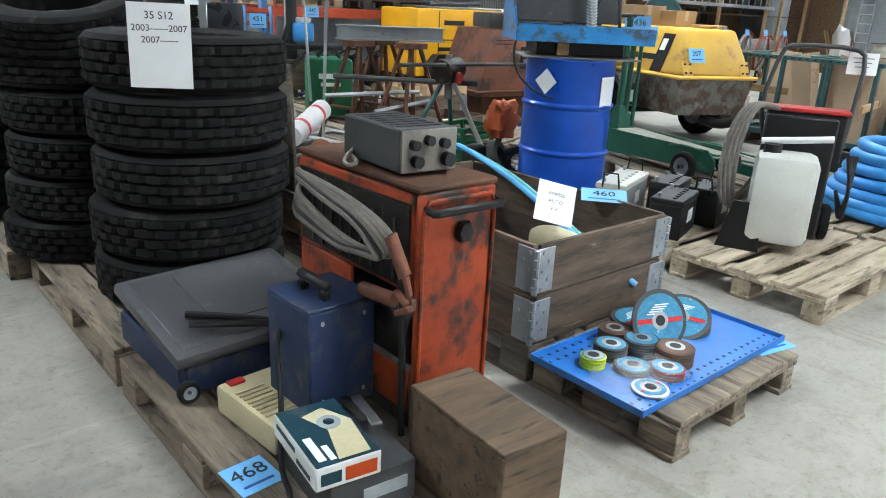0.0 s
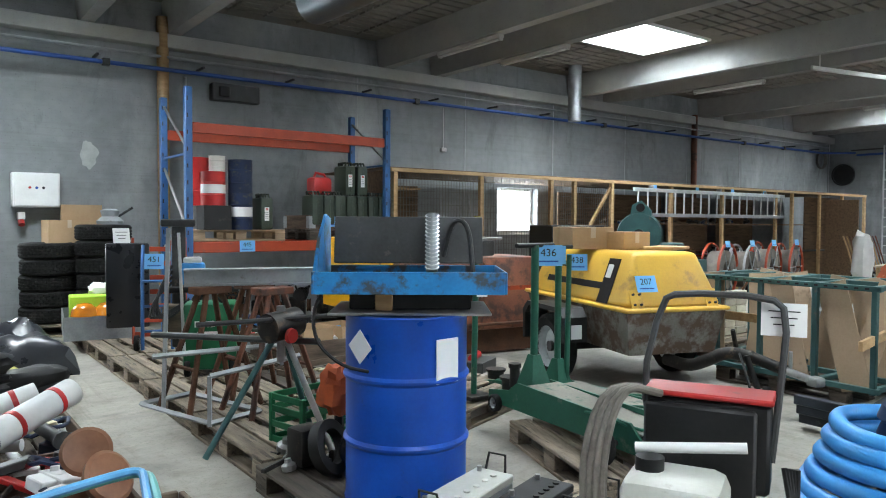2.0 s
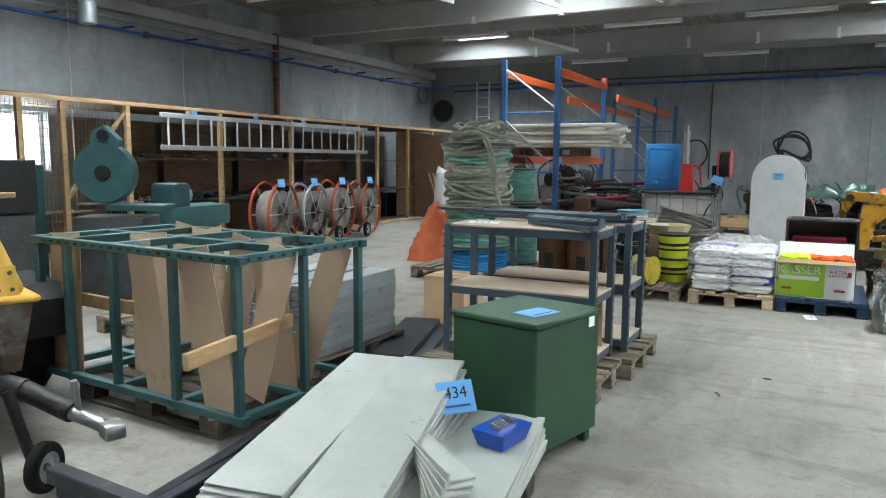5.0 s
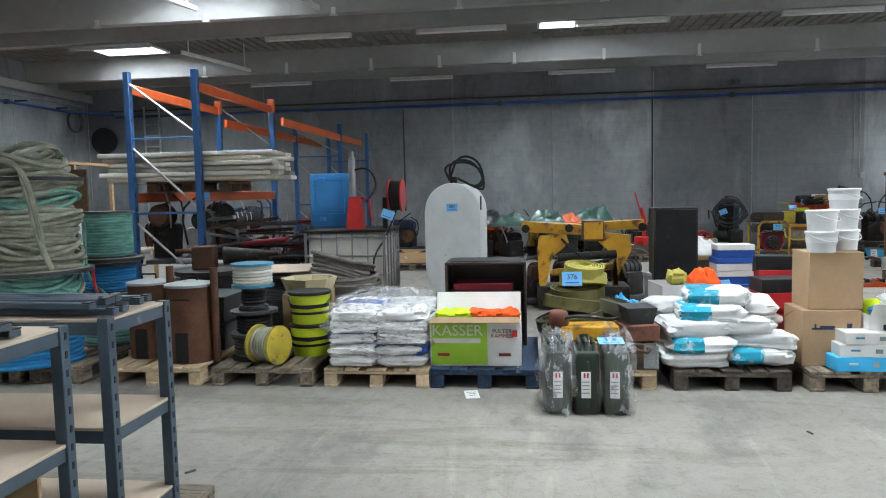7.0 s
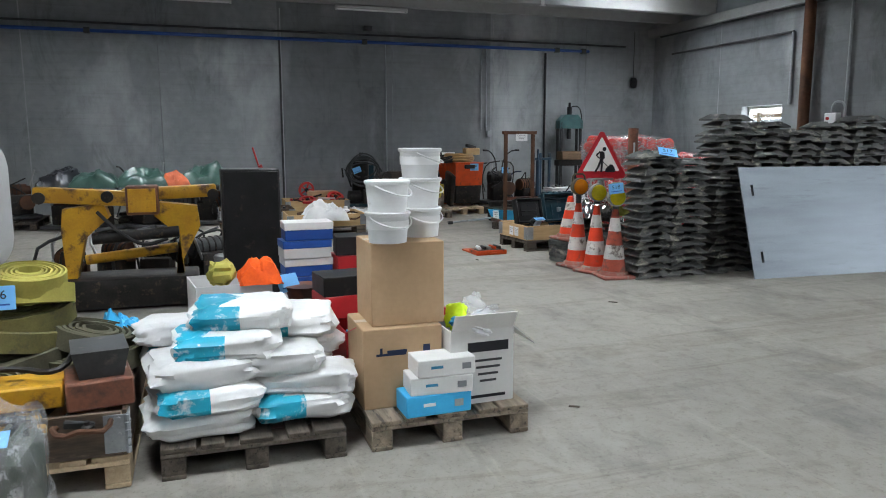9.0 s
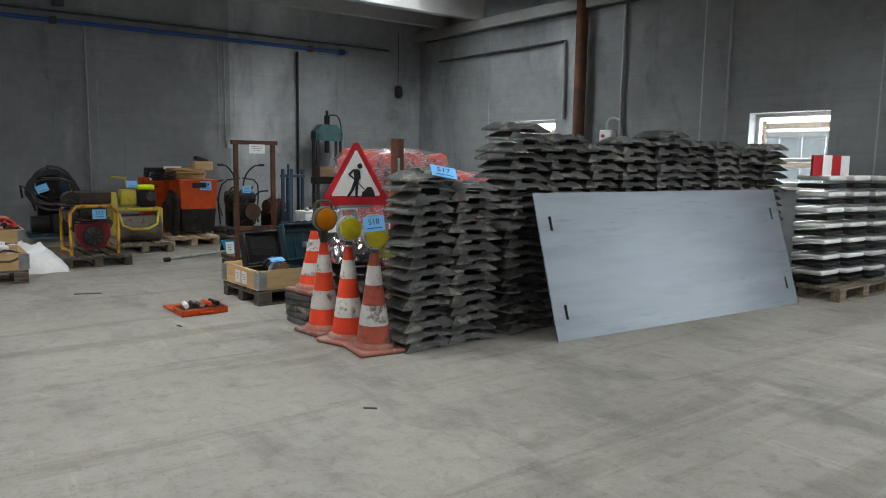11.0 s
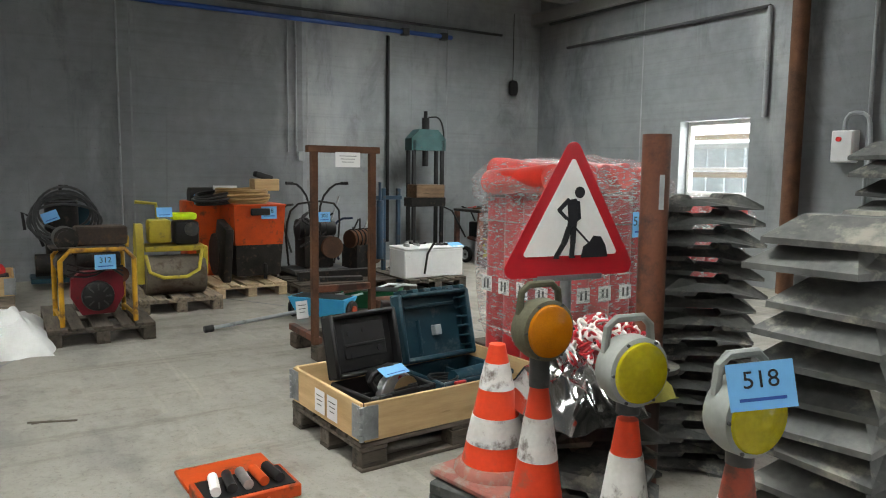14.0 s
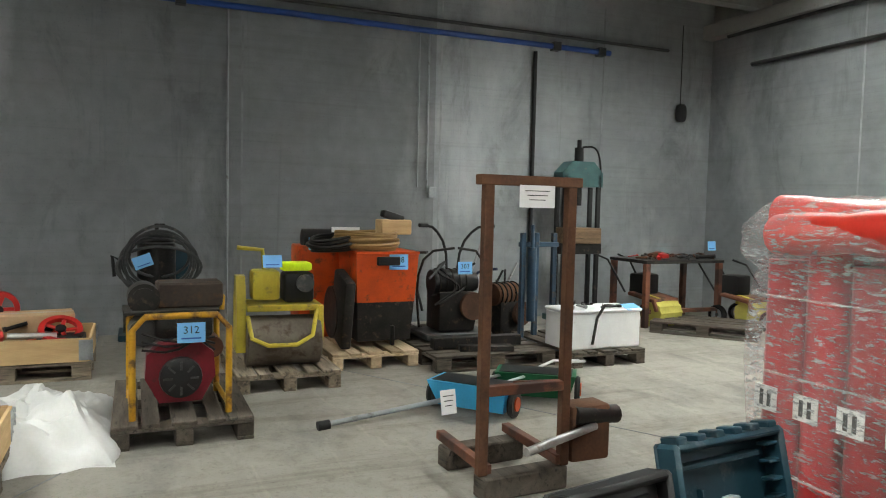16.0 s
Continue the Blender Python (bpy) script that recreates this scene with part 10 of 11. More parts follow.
for k, (x, y, rz) in enumerate(((2.42, 3.05, 30), (2.52, 3.42, -20), (1.98, 2.98, 60), (2.02, 3.25, 10))):
    t = thing("turned_stand", "turned brown wooden candle stand lying in a crate", "wooden stand", x, y, T + 0.30, rz, "wooden stands", "", 60)
    part("dish", G().lathe([(0.02, 0.10), (0.09, 0.12), (0.10, 0.15), (0.085, 0.16), (0.02, 0.145)], 22), "wood_turned", t)
    part("stem", G().lathe([(0.045, -0.06), (0.03, 0.0), (0.02, 0.05), (0.03, 0.11)], 14), "wood_turned", t)
for k, (x, y, rz, z) in enumerate(((2.36, 3.85, 35, 0.40), (2.2, 4.15, 5, 0.36))):
    t = thing("rolled_cloth", "white rolled cloth with red bands", "roll", x, y, T + z, rz)
    part("roll", G().cyl((-0.22, 0, -0.03), (0.22, 0, 0.08), 0.065, 16), "bag", t)
    for s in (-0.10, 0.12):
        part("red_band", G().cyl((s - 0.012, 0, 0.0 + s * 0.25 + 0.022), (s + 0.012, 0, 0.006 + s * 0.25 + 0.022), 0.067, 16), "red", t)
t = thing("plank", "dark upright wooden board standing in a crate", "board", 1.90, 3.3, T, 80)
part("board", G().box(0, 0, 0.42, 0.30, 0.02, 0.82, 0.004, rot=(0, 6, 0)).box(0.1, 0.03, 0.3, 0.2, 0.02, 0.6, 0.004), "pallet_dark", t)
for k, (x, y, z) in enumerate(((2.15, 5.85, 0.16), (2.18, 5.9, 0.30), (2.2, 5.85, 0.44), (2.55, 5.95, 0.16), (2.58, 5.98, 0.28), (1.75, 5.9, 0.16), (1.8, 5.95, 0.3))):
    solid("saddle", G().pillow(0, 0, 0.06, 0.62, 0.26, 0.15, seed=k, rough=0.25, power=0.6), "black", "black leather motorcycle seat in a heap", "seat", x, y, z - 0.02, 10 * k - 20, "motorcycle seats", "", 6 * (k % 3) - 6)
pallet(2.25, 5.85, 90, "pallet_dark", "dark weathered pallet under motorcycle seats")
pallet(2.3, 7.6, 90, "pallet", "weathered pallet under a black tarpaulin")
solid("tarpaulin", G().heap(1.5, 1.7, 0.5, 31, n=34), "tarp_black", "black plastic tarpaulin over goods", "tarpaulin", 2.3, 7.7, T)
solid("tarpaulin", G().heap(1.0, 1.2, 0.35, 33, n=24), "tarp_black", "black plastic tarpaulin over goods", "tarpaulin", 1.5, 6.8, 0.0)
carton(2.1, 9.0, 0, 0.5, 0.4, 0.34, 12, "lime_card", "lime green printed carton", tape=False)
solid("yellow_strap_heap", G().heap(0.8, 0.6, 0.2, 35, n=18), "strap_y", "heap of yellow straps", "strap", 2.4, 6.7, 0.1)
clutter(1.35, 5.6, 0.0, 0.9, 1.0, 20, 73, "toys and household goods on a pallet", size=0.12, hump=0.25, mats=("navy", "amber", "ply", "red", "cyan_box", "paper"))
t = thing("steel_mug_rack", "blue and white toy rack on odds and ends", "rack", 1.98, 3.62, T + 0.22, 40)
part("rack", G().box(0, 0, 0.1, 0.16, 0.06, 0.2, 0.01), "cyan_box", t)
part("bars", G().box(0, -0.02, 0.1, 0.1, 0.06, 0.14, 0.004), "white", t)
# odds on the pallets behind the drum row
pallet(5.2, 6.55, 0, "pallet", "weathered pallet with boxes of small parts")
collar(5.2, 6.55, T, 0, 1, "collar", "weathered wooden collar full of small parts")
clutter(5.2, 6.55, T + 0.05, 1.05, 0.66, 40, 81, "bolts, hoses and plastic parts in a collar crate", size=0.09, hump=0.18, mats=("paper", "navy", "red", "ply", "steel", "beige", "white", "hose_blue"))
pallet(4.9, 7.75, 0, "pallet", "weathered pallet with boxes of small parts")
clutter(4.9, 7.75, T, 1.05, 0.66, 40, 82, "plastic boxes and hardware on a pallet", size=0.11, hump=0.2, mats=("paper", "navy", "red", "ply", "steel", "olive", "white", "hose_blue"))
for k in range(3):
    c = carton(5.0 + 0.35 * k, 6.4, T + 0.16, 0.3, 0.4, 0.14, 10 * k, label="open brown carton with small white parts", open_top=True)

# ---- pallet racks ----
def upright(t, x, y, h, depth, along="y", mat="rack_blue"):
    """Two posts with lacing; depth runs along y or x."""
    dx, dy = (0, depth) if along == "y" else (depth, 0)
    for px, py in ((x, y), (x + dx, y + dy)):
        p = part("post", G().box(px, py, h / 2, 0.085, 0.085, h, 0.006), mat, t)
        n = int(h / 0.1)
        me = SLOT[0]
        for k in range(1, n, 2):
            share("slot", me, p, pose(px - 0.02, py - 0.0435, 0.1 * k)) if n < 40 else None
    zs = [0.25, 1.15, 1.25, 2.15, 2.25, min(h - 0.1, 3.0)]
    for k in range(0, len(zs), 2):
        part("lacing", G().cyl((x, y, zs[k]), (x + dx, y + dy, zs[k]), 0.016, 6), mat, t)
        part("lacing", G().cyl((x, y, zs[k] + 0.04), (x + dx, y + dy, zs[k + 1]), 0.016, 6), "steel" if mat == "rack_blue" else mat, t)


SLOT = [mesh_of("slot", G().box(0, 0, 0, 0.014, 0.003, 0.05), "ink")]

t = thing("pallet_rack", "blue and red steel pallet rack at the wall", "pallet rack", 0, 0, 0)
upright(t, 4.66, 8.9, 3.04, 1.0)
upright(t, 7.46, 8.9, 3.04, 1.0)
for z in (2.56, 1.12):
    for y in (8.9, 9.9):
        part("beam", G().box(6.06, y, z, 2.71, 0.05, 0.13, 0.008), "rack_red", t)
for x, n in ((5.35, 0), (6.9, 1)):
    pallet(x, 9.4, 0, "pallet_new" if n == 0 else "pallet_dark", "wooden pallet on a rack beam", z=1.19)
Z2 = 1.19 + T


def can(x, y, z, r, h, mat, label, top="steel", band=None):
    t = thing("canister", label, "canister", x, y, z, 0, "canisters")
    part("body", G().lathe([(r, 0), (r, h * 0.97), (r * 1.03, h), (r * 0.93, h), (r * 0.93, h * 0.96), (0.01, h * 0.96)], 20), mat, t)
    for zz in (0.3, 0.68):
        part("bead", G().lathe([(r, h * zz - 0.008), (r * 1.025, h * zz), (r, h * zz + 0.008)], 20), mat, t)
    if band:
        part("label_band", G().lathe([(r * 1.006, h * 0.36), (r * 1.006, h * 0.62)], 20), band, t)


can(5.36, 9.05, Z2, 0.15, 0.46, "navy", "dark blue oil canister with a red mark", band="paper")
can(5.36, 9.05, Z2 + 0.46, 0.15, 0.42, "navy", "dark blue steel oil canister on a shelf")
can(5.02, 9.08, Z2 + 0.3, 0.15, 0.42, "red", "red and white oil canister", band="paper")
can(4.9, 9.3, Z2 + 0.3, 0.15, 0.6, "red", "red plastic oil canister on a shelf")
carton(5.02, 9.05, Z2, 0.34, 0.3, 0.30, 0, "black", "black plastic canister on a rack shelf", tape=False)
can(5.08, 9.1, Z2 + 0.72, 0.1, 0.2, "natural", "small white plastic canister on a shelf")
jerry_can(5.65, 9.05, Z2, 0)
lot_label("445", 5.38, 8.872, 1.13, 88, 0, 0, 0.2, 0.14, "on a rack beam")
lot_label("", 6.62, 8.988, 1.44, 88, 0, 0, 0.15, 0.14)
collar(6.9, 9.4, Z2, 0, 1, "collar", "weathered collar crate with jerry cans on a rack")
for k in range(7):
    jerry_can(6.42 + 0.175 * k, 9.15, Z2 + 0.06, 0, sticker=False, label="olive green jerry can in a crate")
for k in range(2):
    jerry_can(6.95 + 0.2 * k, 9.2, Z2 + 0.48, 0)
t = thing("fuel_can", "red plastic fuel can on jerry cans", "fuel can", 6.55, 9.2, Z2 + 0.48, 10)
part("body", G().box(0, 0, 0.12, 0.32, 0.2, 0.24, 0.05), "red", t)
part("handle", G().tube([(-0.1, 0, 0.22), (-0.06, 0, 0.3), (0.08, 0, 0.28), (0.12, 0, 0.22)], 0.018, 8), "red", t)
for k in range(5):
    junk_machine(4.9 + 0.5 * k, 9.6, 0, 20 * k, 120 + k, h=0.6, w=0.5, label="dark machine parts stored under a rack")
t = thing("junction_panel", "grey wiring panel on the wall", "panel", 6.1, 11.15, 3.42, 0)
part("box", G().box(0, 0, 0, 0.75, 0.16, 0.26, 0.01), "dark_grey", t)
part("breaker", G().box(-0.2, -0.1, 0, 0.16, 0.06, 0.16, 0.01), "black", t)
# rack on the far side, end on to the aisle
t = thing("pallet_rack", "blue and orange steel pallet rack loaded with planks", "pallet rack", 0, 0, 0)
for x in (16.9, 19.75):
    upright(t, x, 4.08, 3.14 if x < 17 else 3.1, 0.95)
    for y in (4.08, 5.03) if x > 17 else ():
        part("end_cap", G().box(x, y, 2.98, 0.1, 0.1, 0.22, 0.006), "rack_orange", t)
for z in (2.92, 1.46):
    for y in (4.08, 5.03):
        part("beam", G().box(18.32, y, z, 2.74, 0.05, 0.13, 0.008), "rack_orange", t)
for x in (22.4, 24.9):
    upright(t, x, 3.6, 2.9, 0.95)
for y in (3.6, 4.55):
    part("beam", G().box(21.6, y, 2.62, 5.4, 0.05, 0.13, 0.008), "rack_orange", t)
pallet(17.6, 4.4, 90, "ply", "brown wooden pallet on a rack beam", z=1.53)
rnd = random.Random(9)
for k in range(6):
    for j in range(4):
        solid("formwork_plank", G().box(0, 0, 0, 0.25, rnd.uniform(2.25, 2.5), 0.058, 0.016), "plank_white" if (k + j) % 4 else "cream", "white painted formwork plank in a stack on a rack", "plank", 17.10 + 0.27 * j + rnd.uniform(-0.05, 0.05), 4.36 + rnd.uniform(-0.16, 0.16), 1.705 + 0.066 * k, rnd.uniform(-2.5, 2.5), "formwork planks")
lot_label("", 17.05, 4.052, 1.46, 88, 0, 0, 0.16, 0.11, "on a rack beam")
for k in range(16):
    x, y = 17.6 + 0.45 * (k % 5), 3.3 + 0.55 * (k // 5)
    junk_machine(x, y, 0.0 if k < 10 else 0.5, 37 * k, 150 + k, (("grease", "dark_grey", "rust"), ("steel", "grease", "dark_grey"), ("dark_grey", "navy", "grease"))[k % 3], 0.75 + 0.1 * (k % 4), 0.66, "heap of greasy engine parts and steel")
for k in range(26):
    a = rnd.uniform(-40, 40)
    solid("steel_tube", G().cyl((-0.5, 0, 0), (0.5, 0, rnd.uniform(-0.15, 0.15)), rnd.uniform(0.015, 0.05), 10), ("rust", "steel", "grease", "grey", "dark_grey", "wine")[k % 6], "loose steel tube in a scrap heap", "steel tube", rnd.uniform(16.6, 17.5), rnd.uniform(3.1, 4.1), 0.30 + 0.035 * k, a + 90, "scrap tubes", "", rnd.uniform(-15, 15))
t = thing("scrap_bin", "dark scrap steel in a low steel bin", "bin", 16.9, 3.6, 0, 0)
part("bin", G().box(0, 0, 0.2, 1.4, 1.5, 0.4, 0.02), "grease", t)
t = thing("plywood_sheet", "brown plywood sheet lying on scrap", "sheet", 15.6, 2.5, 0.62, 10)
part("sheet", G().box(0, 0, 0, 0.9, 0.7, 0.012, 0.002), "chipboard", t)
for k, (x, y) in enumerate(((15.5, 2.5), (15.3, 3.3), (14.6, 2.9))):
    cable_drum(x, y, 0.0, 0.36 - 0.05 * k, 0.58, 0.22, ("dark_grey", "rope", "hose_blue")[k], "dark_grey", "steel cable drum standing on the floor")
# ladders on the east wall
t = thing("ladder", "tall aluminium ladder leaning on the end wall", "ladder", 25.35, 9.3, 0, 0)
for s in (-0.2, 0.2):
    part("stile", G().box(0, s, 1.9, 0.06, 0.03, 3.8, 0.004), "alu", t)
for k in range(13):
    part("rung", G().cyl((0, -0.2, 0.25 + 0.28 * k), (0, 0.2, 0.25 + 0.28 * k), 0.016, 8), "alu", t)

# ---- mesh cage along the north wall ----
CY = 8.95
t = thing("storage_cage", "long timber and wire mesh storage cage", "storage cage", 0, 0, 0)
part("top_plate", G().box(15.2, CY, 2.20, 15.3, 0.08, 0.05, 0.004), "timber", t)
part("end_panel", G().box(7.62, 9.7, 1.1, 0.03, 1.4, 2.2, 0.003), "ply", t)
part("bottom_plate", G().box(15.2, CY, 0.03, 15.3, 0.07, 0.06, 0.004), "timber", t)
part("roof_edge", G().box(15.2, CY + 1.1, 2.235, 15.3, 2.1, 0.02, 0.003), "ply", t)
for x in (7.63, 9.26, 10.82, 11.40, 12.40, 14.2, 16.0, 18.2, 18.95, 20.3, 21.5, 22.8):
    part("post", G().box(x, CY, 1.1, 0.07, 0.07, 2.14, 0.004), "timber", t)
part("door_brace", G().box(11.9, CY, 1.5, 0.05, 0.05, 1.5, 0.003, rot=(0, 38, 0)), "timber", t)
g = G()
for x0, x1 in ((7.68, 9.22), (9.30, 10.78), (10.86, 11.36), (11.46, 12.36)):
    n = int((x1 - x0) / 0.055)
    for k in range(n):
        x = x0 + (x1 - x0) * k / n
        g.box(x, CY + 0.005, 1.1, 0.005, 0.005, 2.1)
    for k in range(22):
        g.box((x0 + x1) / 2, CY - 0.003, 0.1 + 0.1 * k, x1 - x0, 0.005, 0.005)
tagged(part("wire_mesh", g, "mesh_wire", t), kind="stuff")
for x in (13.2, 15.2, 17.2, 19.6, 21.2):
    part("shelf", G().box(x, 9.6, 1.42, 1.9, 0.6, 0.03, 0.003), "ply", t)
    part("shelf", G().box(x, 9.6, 0.75, 1.9, 0.6, 0.03, 0.003), "dark_grey", t)
part("shelf", G().box(8.0, 9.4, 1.95, 0.6, 0.3, 0.025), "timber", t)
part("shelf", G().box(8.0, 9.4, 1.15, 0.6, 0.3, 0.025), "timber", t)
part("door", G().box(20.85, CY - 0.3, 1.05, 0.04, 0.8, 2.0, 0.004), "ply", t)
part("back_board", G().box(21.8, 9.6, 1.1, 1.9, 0.03, 2.1), "ply", t)
for x, w in ((8.75, 1.0), (13.6, 1.6), (15.4, 1.7), (17.3, 1.7), (19.4, 1.7)):
    part("back_board", G().box(x, 10.7, 1.05, w, 0.03, 2.05), "ply", t)
for k in range(16):
    solid("dark_crate", G().box(0, 0, 0.3, 0.7, 0.5, 0.6, 0.01), ("dark_grey", "ply", "grease", "navy")[k % 4], "dark box stored in the cage", "box", 8.2 + 0.88 * k, 10.3 + 0.15 * (k % 3), 0.0, 5 * k, "cage boxes")
clutter(15.5, 9.55, 1.435, 5.0, 0.45, 40, 201, "tools and small goods on cage shelves", size=0.11, hump=0.05, mats=("dark_grey", "ply", "grease", "navy", "rust"))
clutter(15.5, 9.55, 0.765, 5.0, 0.45, 40, 202, "tools and small goods on cage shelves", size=0.13, hump=0.05, mats=("dark_grey", "ply", "grease", "navy", "red"))
for n, (x0, x1) in enumerate(((12.9, 18.4),)):
    t = thing("ladder", "long aluminium ladder hung level on the cage", "ladder", 0, CY - 0.10, 0, 0)
    for z in (1.60, 2.08):
        part("stile", G().box((x0 + x1) / 2, 0, z, x1 - x0, 0.03, 0.07, 0.004), "alu", t)
    for k in range(19):
        x = x0 + 0.15 + (x1 - x0 - 0.3) * k / 18
        part("rung", G().cyl((x, 0, 1.6), (x, 0, 2.08), 0.016, 8), "alu", t)
    for x in (13.5, 15.8, 17.6):
        part("hook", G().box(x, 0.05, 2.13, 0.04, 0.1, 0.08, 0.004), "steel", t)
for x in (13.6, 15.0, 16.3, 17.6):
    lot_label("", x, CY - 0.06, 2.14, 88, 0, 0, 0.12, 0.08)


def wheel_reel(x, y, rz, R=0.52, mat="rack_red", label="red rimmed hose reel cart with spoked wheels"):
    t = thing("hose_cart", label, "hose reel", x, y, 0, rz, "hose carts")
    for s in (-0.16, 0.16):
        part("rim", G().lathe([(R - 0.03, -0.02), (R, -0.02), (R, 0.02), (R - 0.03, 0.02), (R - 0.03, -0.02)], 32, pose(0, s, R + 0.04, 90)), mat, t)
        for k in range(6):
            a = k * math.pi / 3
            part("spoke", G().cyl((0, s, R + 0.04), ((R - 0.02) * math.cos(a), s, R + 0.04 + (R - 0.02) * math.sin(a)), 0.010, 6), "grey", t)
    part("hose", G().lathe([(R * 0.35, -0.14), (R * 0.7, -0.14), (R * 0.72, 0.14), (R * 0.35, 0.14), (R * 0.35, -0.14)], 28, pose(0, 0, R + 0.04, 90)), "cable", t)
    part("axle", G().cyl((0, -0.25, R + 0.04), (0, 0.25, R + 0.04), 0.02, 8), "rust", t)
    part("draw_bar", G().tube([(0, -0.2, R), (-R * 0.9, -0.2, 0.3), (-R * 1.2, -0.15, 0.12)], 0.02, 8), "rust", t)
    for s in (-0.2, 0.2):
        wheel(t, pose(-R * 0.6, s, 0.14, 90), 0.14, 0.06, tread=False)


for k, x in enumerate((14.35, 15.2, 16.0, 16.9)):
    wheel_reel(x, 7.95, 12, 0.52 - 0.02 * (k % 2), "grey" if k == 1 else "rack_red", ("grey" if k == 1 else "red") + " rimmed hose reel cart with spoked wheels")
    lot_label("", x - 0.1, 7.72, 1.06, 80, 0, 0, 0.16, 0.12)
for k in range(6):
    t = thing("sack_truck", "row of small wooden handled sack trucks", "sack truck", 20.3 + 0.32 * k, 8.0, 0, 10, "sack trucks")
    for s in (-0.14, 0.14):
        part("handle", G().tube([(s, 0, 0.15), (s, 0.2, 0.85), (s * 1.05, 0.3, 1.15)], 0.018, 7), "rustbrown" if k % 2 else "timber", t)
        wheel(t, pose(s * 1.3, 0.0, 0.14, 0, 90), 0.14, 0.05, tread=False)
    part("plate", G().box(0, -0.1, 0.05, 0.34, 0.22, 0.02), "rust", t)
solid("white_sack", G().pillow(0, 0, 0.6, 0.5, 0.4, 1.2, seed=4, rough=0.4, power=0.7), "bag", "tall white plastic sack standing on the floor", "sack", 19.6, 7.6, 0.0)
t = thing("wooden_table", "wooden table with a grey rope reel", "table", 18.5, 6.3, 0, 8)
part("top", G().box(0, 0, 0.60, 1.9, 0.7, 0.04, 0.005), "chipboard", t)
for sx in (-0.85, 0.85):
    for sy in (-0.3, 0.3):
        part("leg", G().box(sx, sy, 0.29, 0.06, 0.06, 0.58, 0.004), "timber", t)
cable_drum(18.6, 6.3, 0.62, 0.24, 0.34, 0.19, "rope_white", "dark_grey", "grey drum wound with pale rope on a table")
t = thing("band_saw", "dark green cast iron band saw on a cabinet", "band saw", 10.3, 6.55, 0, -60)
part("cabinet", G().box(0, 0, 0.42, 0.7, 0.5, 0.84, 0.015), "dark_grey", t)
part("wheel_guard", G().lathe([(0.02, -0.08), (0.30, -0.08), (0.32, 0), (0.30, 0.08), (0.02, 0.08)], 28, pose(-0.1, 0, 1.28, 90)), "frame_green", t)
part("arm", G().prism([(-0.28, 1.2), (0.08, 1.2), (0.06, 1.62), (-0.08, 1.76), (-0.2, 1.7)], 0.14), "frame_green", t)
part("hub", G().cyl((-0.1, -0.1, 1.28), (-0.1, 0.1, 1.28), 0.08, 14).cyl((-0.08, -0.1, 1.66), (-0.08, 0.1, 1.66), 0.06, 14), "black_steel", t)
part("table", G().box(0.25, 0, 0.93, 0.6, 0.36, 0.06, 0.01), "frame_green", t)
part("drawer", G().box(0.0, -0.252, 0.6, 0.5, 0.012, 0.2, 0.004), "dark_grey", t)
t = thing("green_lathe", "green machine bed with levers", "lathe", 11.6, 6.9, 0, 10)
part("bed", G().box(0, 0, 0.75, 1.1, 0.4, 0.25, 0.03), "frame_green", t)
part("stand", G().box(0, 0, 0.31, 0.7, 0.36, 0.62, 0.02), "frame_green", t)
part("head", G().box(-0.35, 0, 1.0, 0.3, 0.34, 0.3, 0.04), "frame_green", t)
part("chuck", G().cyl((-0.2, 0, 1.0), (-0.08, 0, 1.0), 0.1, 16), "steel", t)
t = thing("air_conditioner", "black steel box unit on a stand", "machine", 9.15, 7.0, 0, -10)
part("stand", G().box(0, 0, 0.45, 0.8, 0.5, 0.9, 0.01), "dark_grey", t)
part("box", G().box(0, 0, 1.16, 0.85, 0.55, 0.5, 0.012), "black_steel", t)
t = thing("green_cupboard", "dark green steel cupboard", "cupboard", 9.8, 7.5, 0, 0)
part("body", G().box(0, 0, 0.68, 0.45, 0.4, 1.36, 0.012), "frame_green", t)
pallet(9.7, 4.95, 0, "pallet", "weathered pallet with concrete bricks")
for k in range(18):
    solid("clinker_block", G().box(0, 0, 0, 0.22, 0.1, 0.08, 0.004), "cream", "pale hollow block in a small stack", "block", 9.4 + 0.24 * (k % 3), 4.9, T + 0.04 + 0.085 * (k // 3), rnd.uniform(-4, 4), "hollow blocks")

# ---- trailers and compressors ----
t = thing("compressor_trailer", "yellow mobile compressor trailer with a worn steel tub", "compressor", 7.0, 3.72, 0, -19)
W2 = 0.475
part("tub", G().loft((-W2 + 0.06, 0.06, W2 - 0.06, 1.80), (-W2, 0.0, W2, 1.90), 0.36, 0.72), "tub", t)
part("rim", G().box(0, 0.95, 0.735, W2 * 2 + 0.06, 1.96, 0.035, 0.012), "yellow", t)
part("hood", G().loft((-W2 + 0.01, 0.02, W2 - 0.01, 1.88), (-W2 + 0.17, 0.20, W2 - 0.15, 1.74), 0.75, 1.20).bevel(0.045, 3), "yellow", t)
for s in (-0.36, 0.36):
    part("hinge_plate", G().box(s, 0.052, 0.82, 0.12, 0.012, 0.16, 0.003, rot=(-22, 0, 0)), "yellow", t)
    for q in (-0.03, 0.03):
        for zz in (-0.04, 0.04):
            part("bolt", G().cyl((s + q, 0.05 + zz * 0.4, 0.82 + zz), (s + q, 0.03 + zz * 0.4, 0.825 + zz), 0.010, 8), "dark_grey", t)
for y, z, w, h in ((0.95, 0.90, 1.2, 0.06), (1.25, 1.05, 0.7, 0.055)):
    part("print", G().box(-W2 + 0.012 + (z - 0.75) * 0.36 - 0.004, y, z, 0.004, w, h, rot=(0, 20, 0)), "black_steel", t)
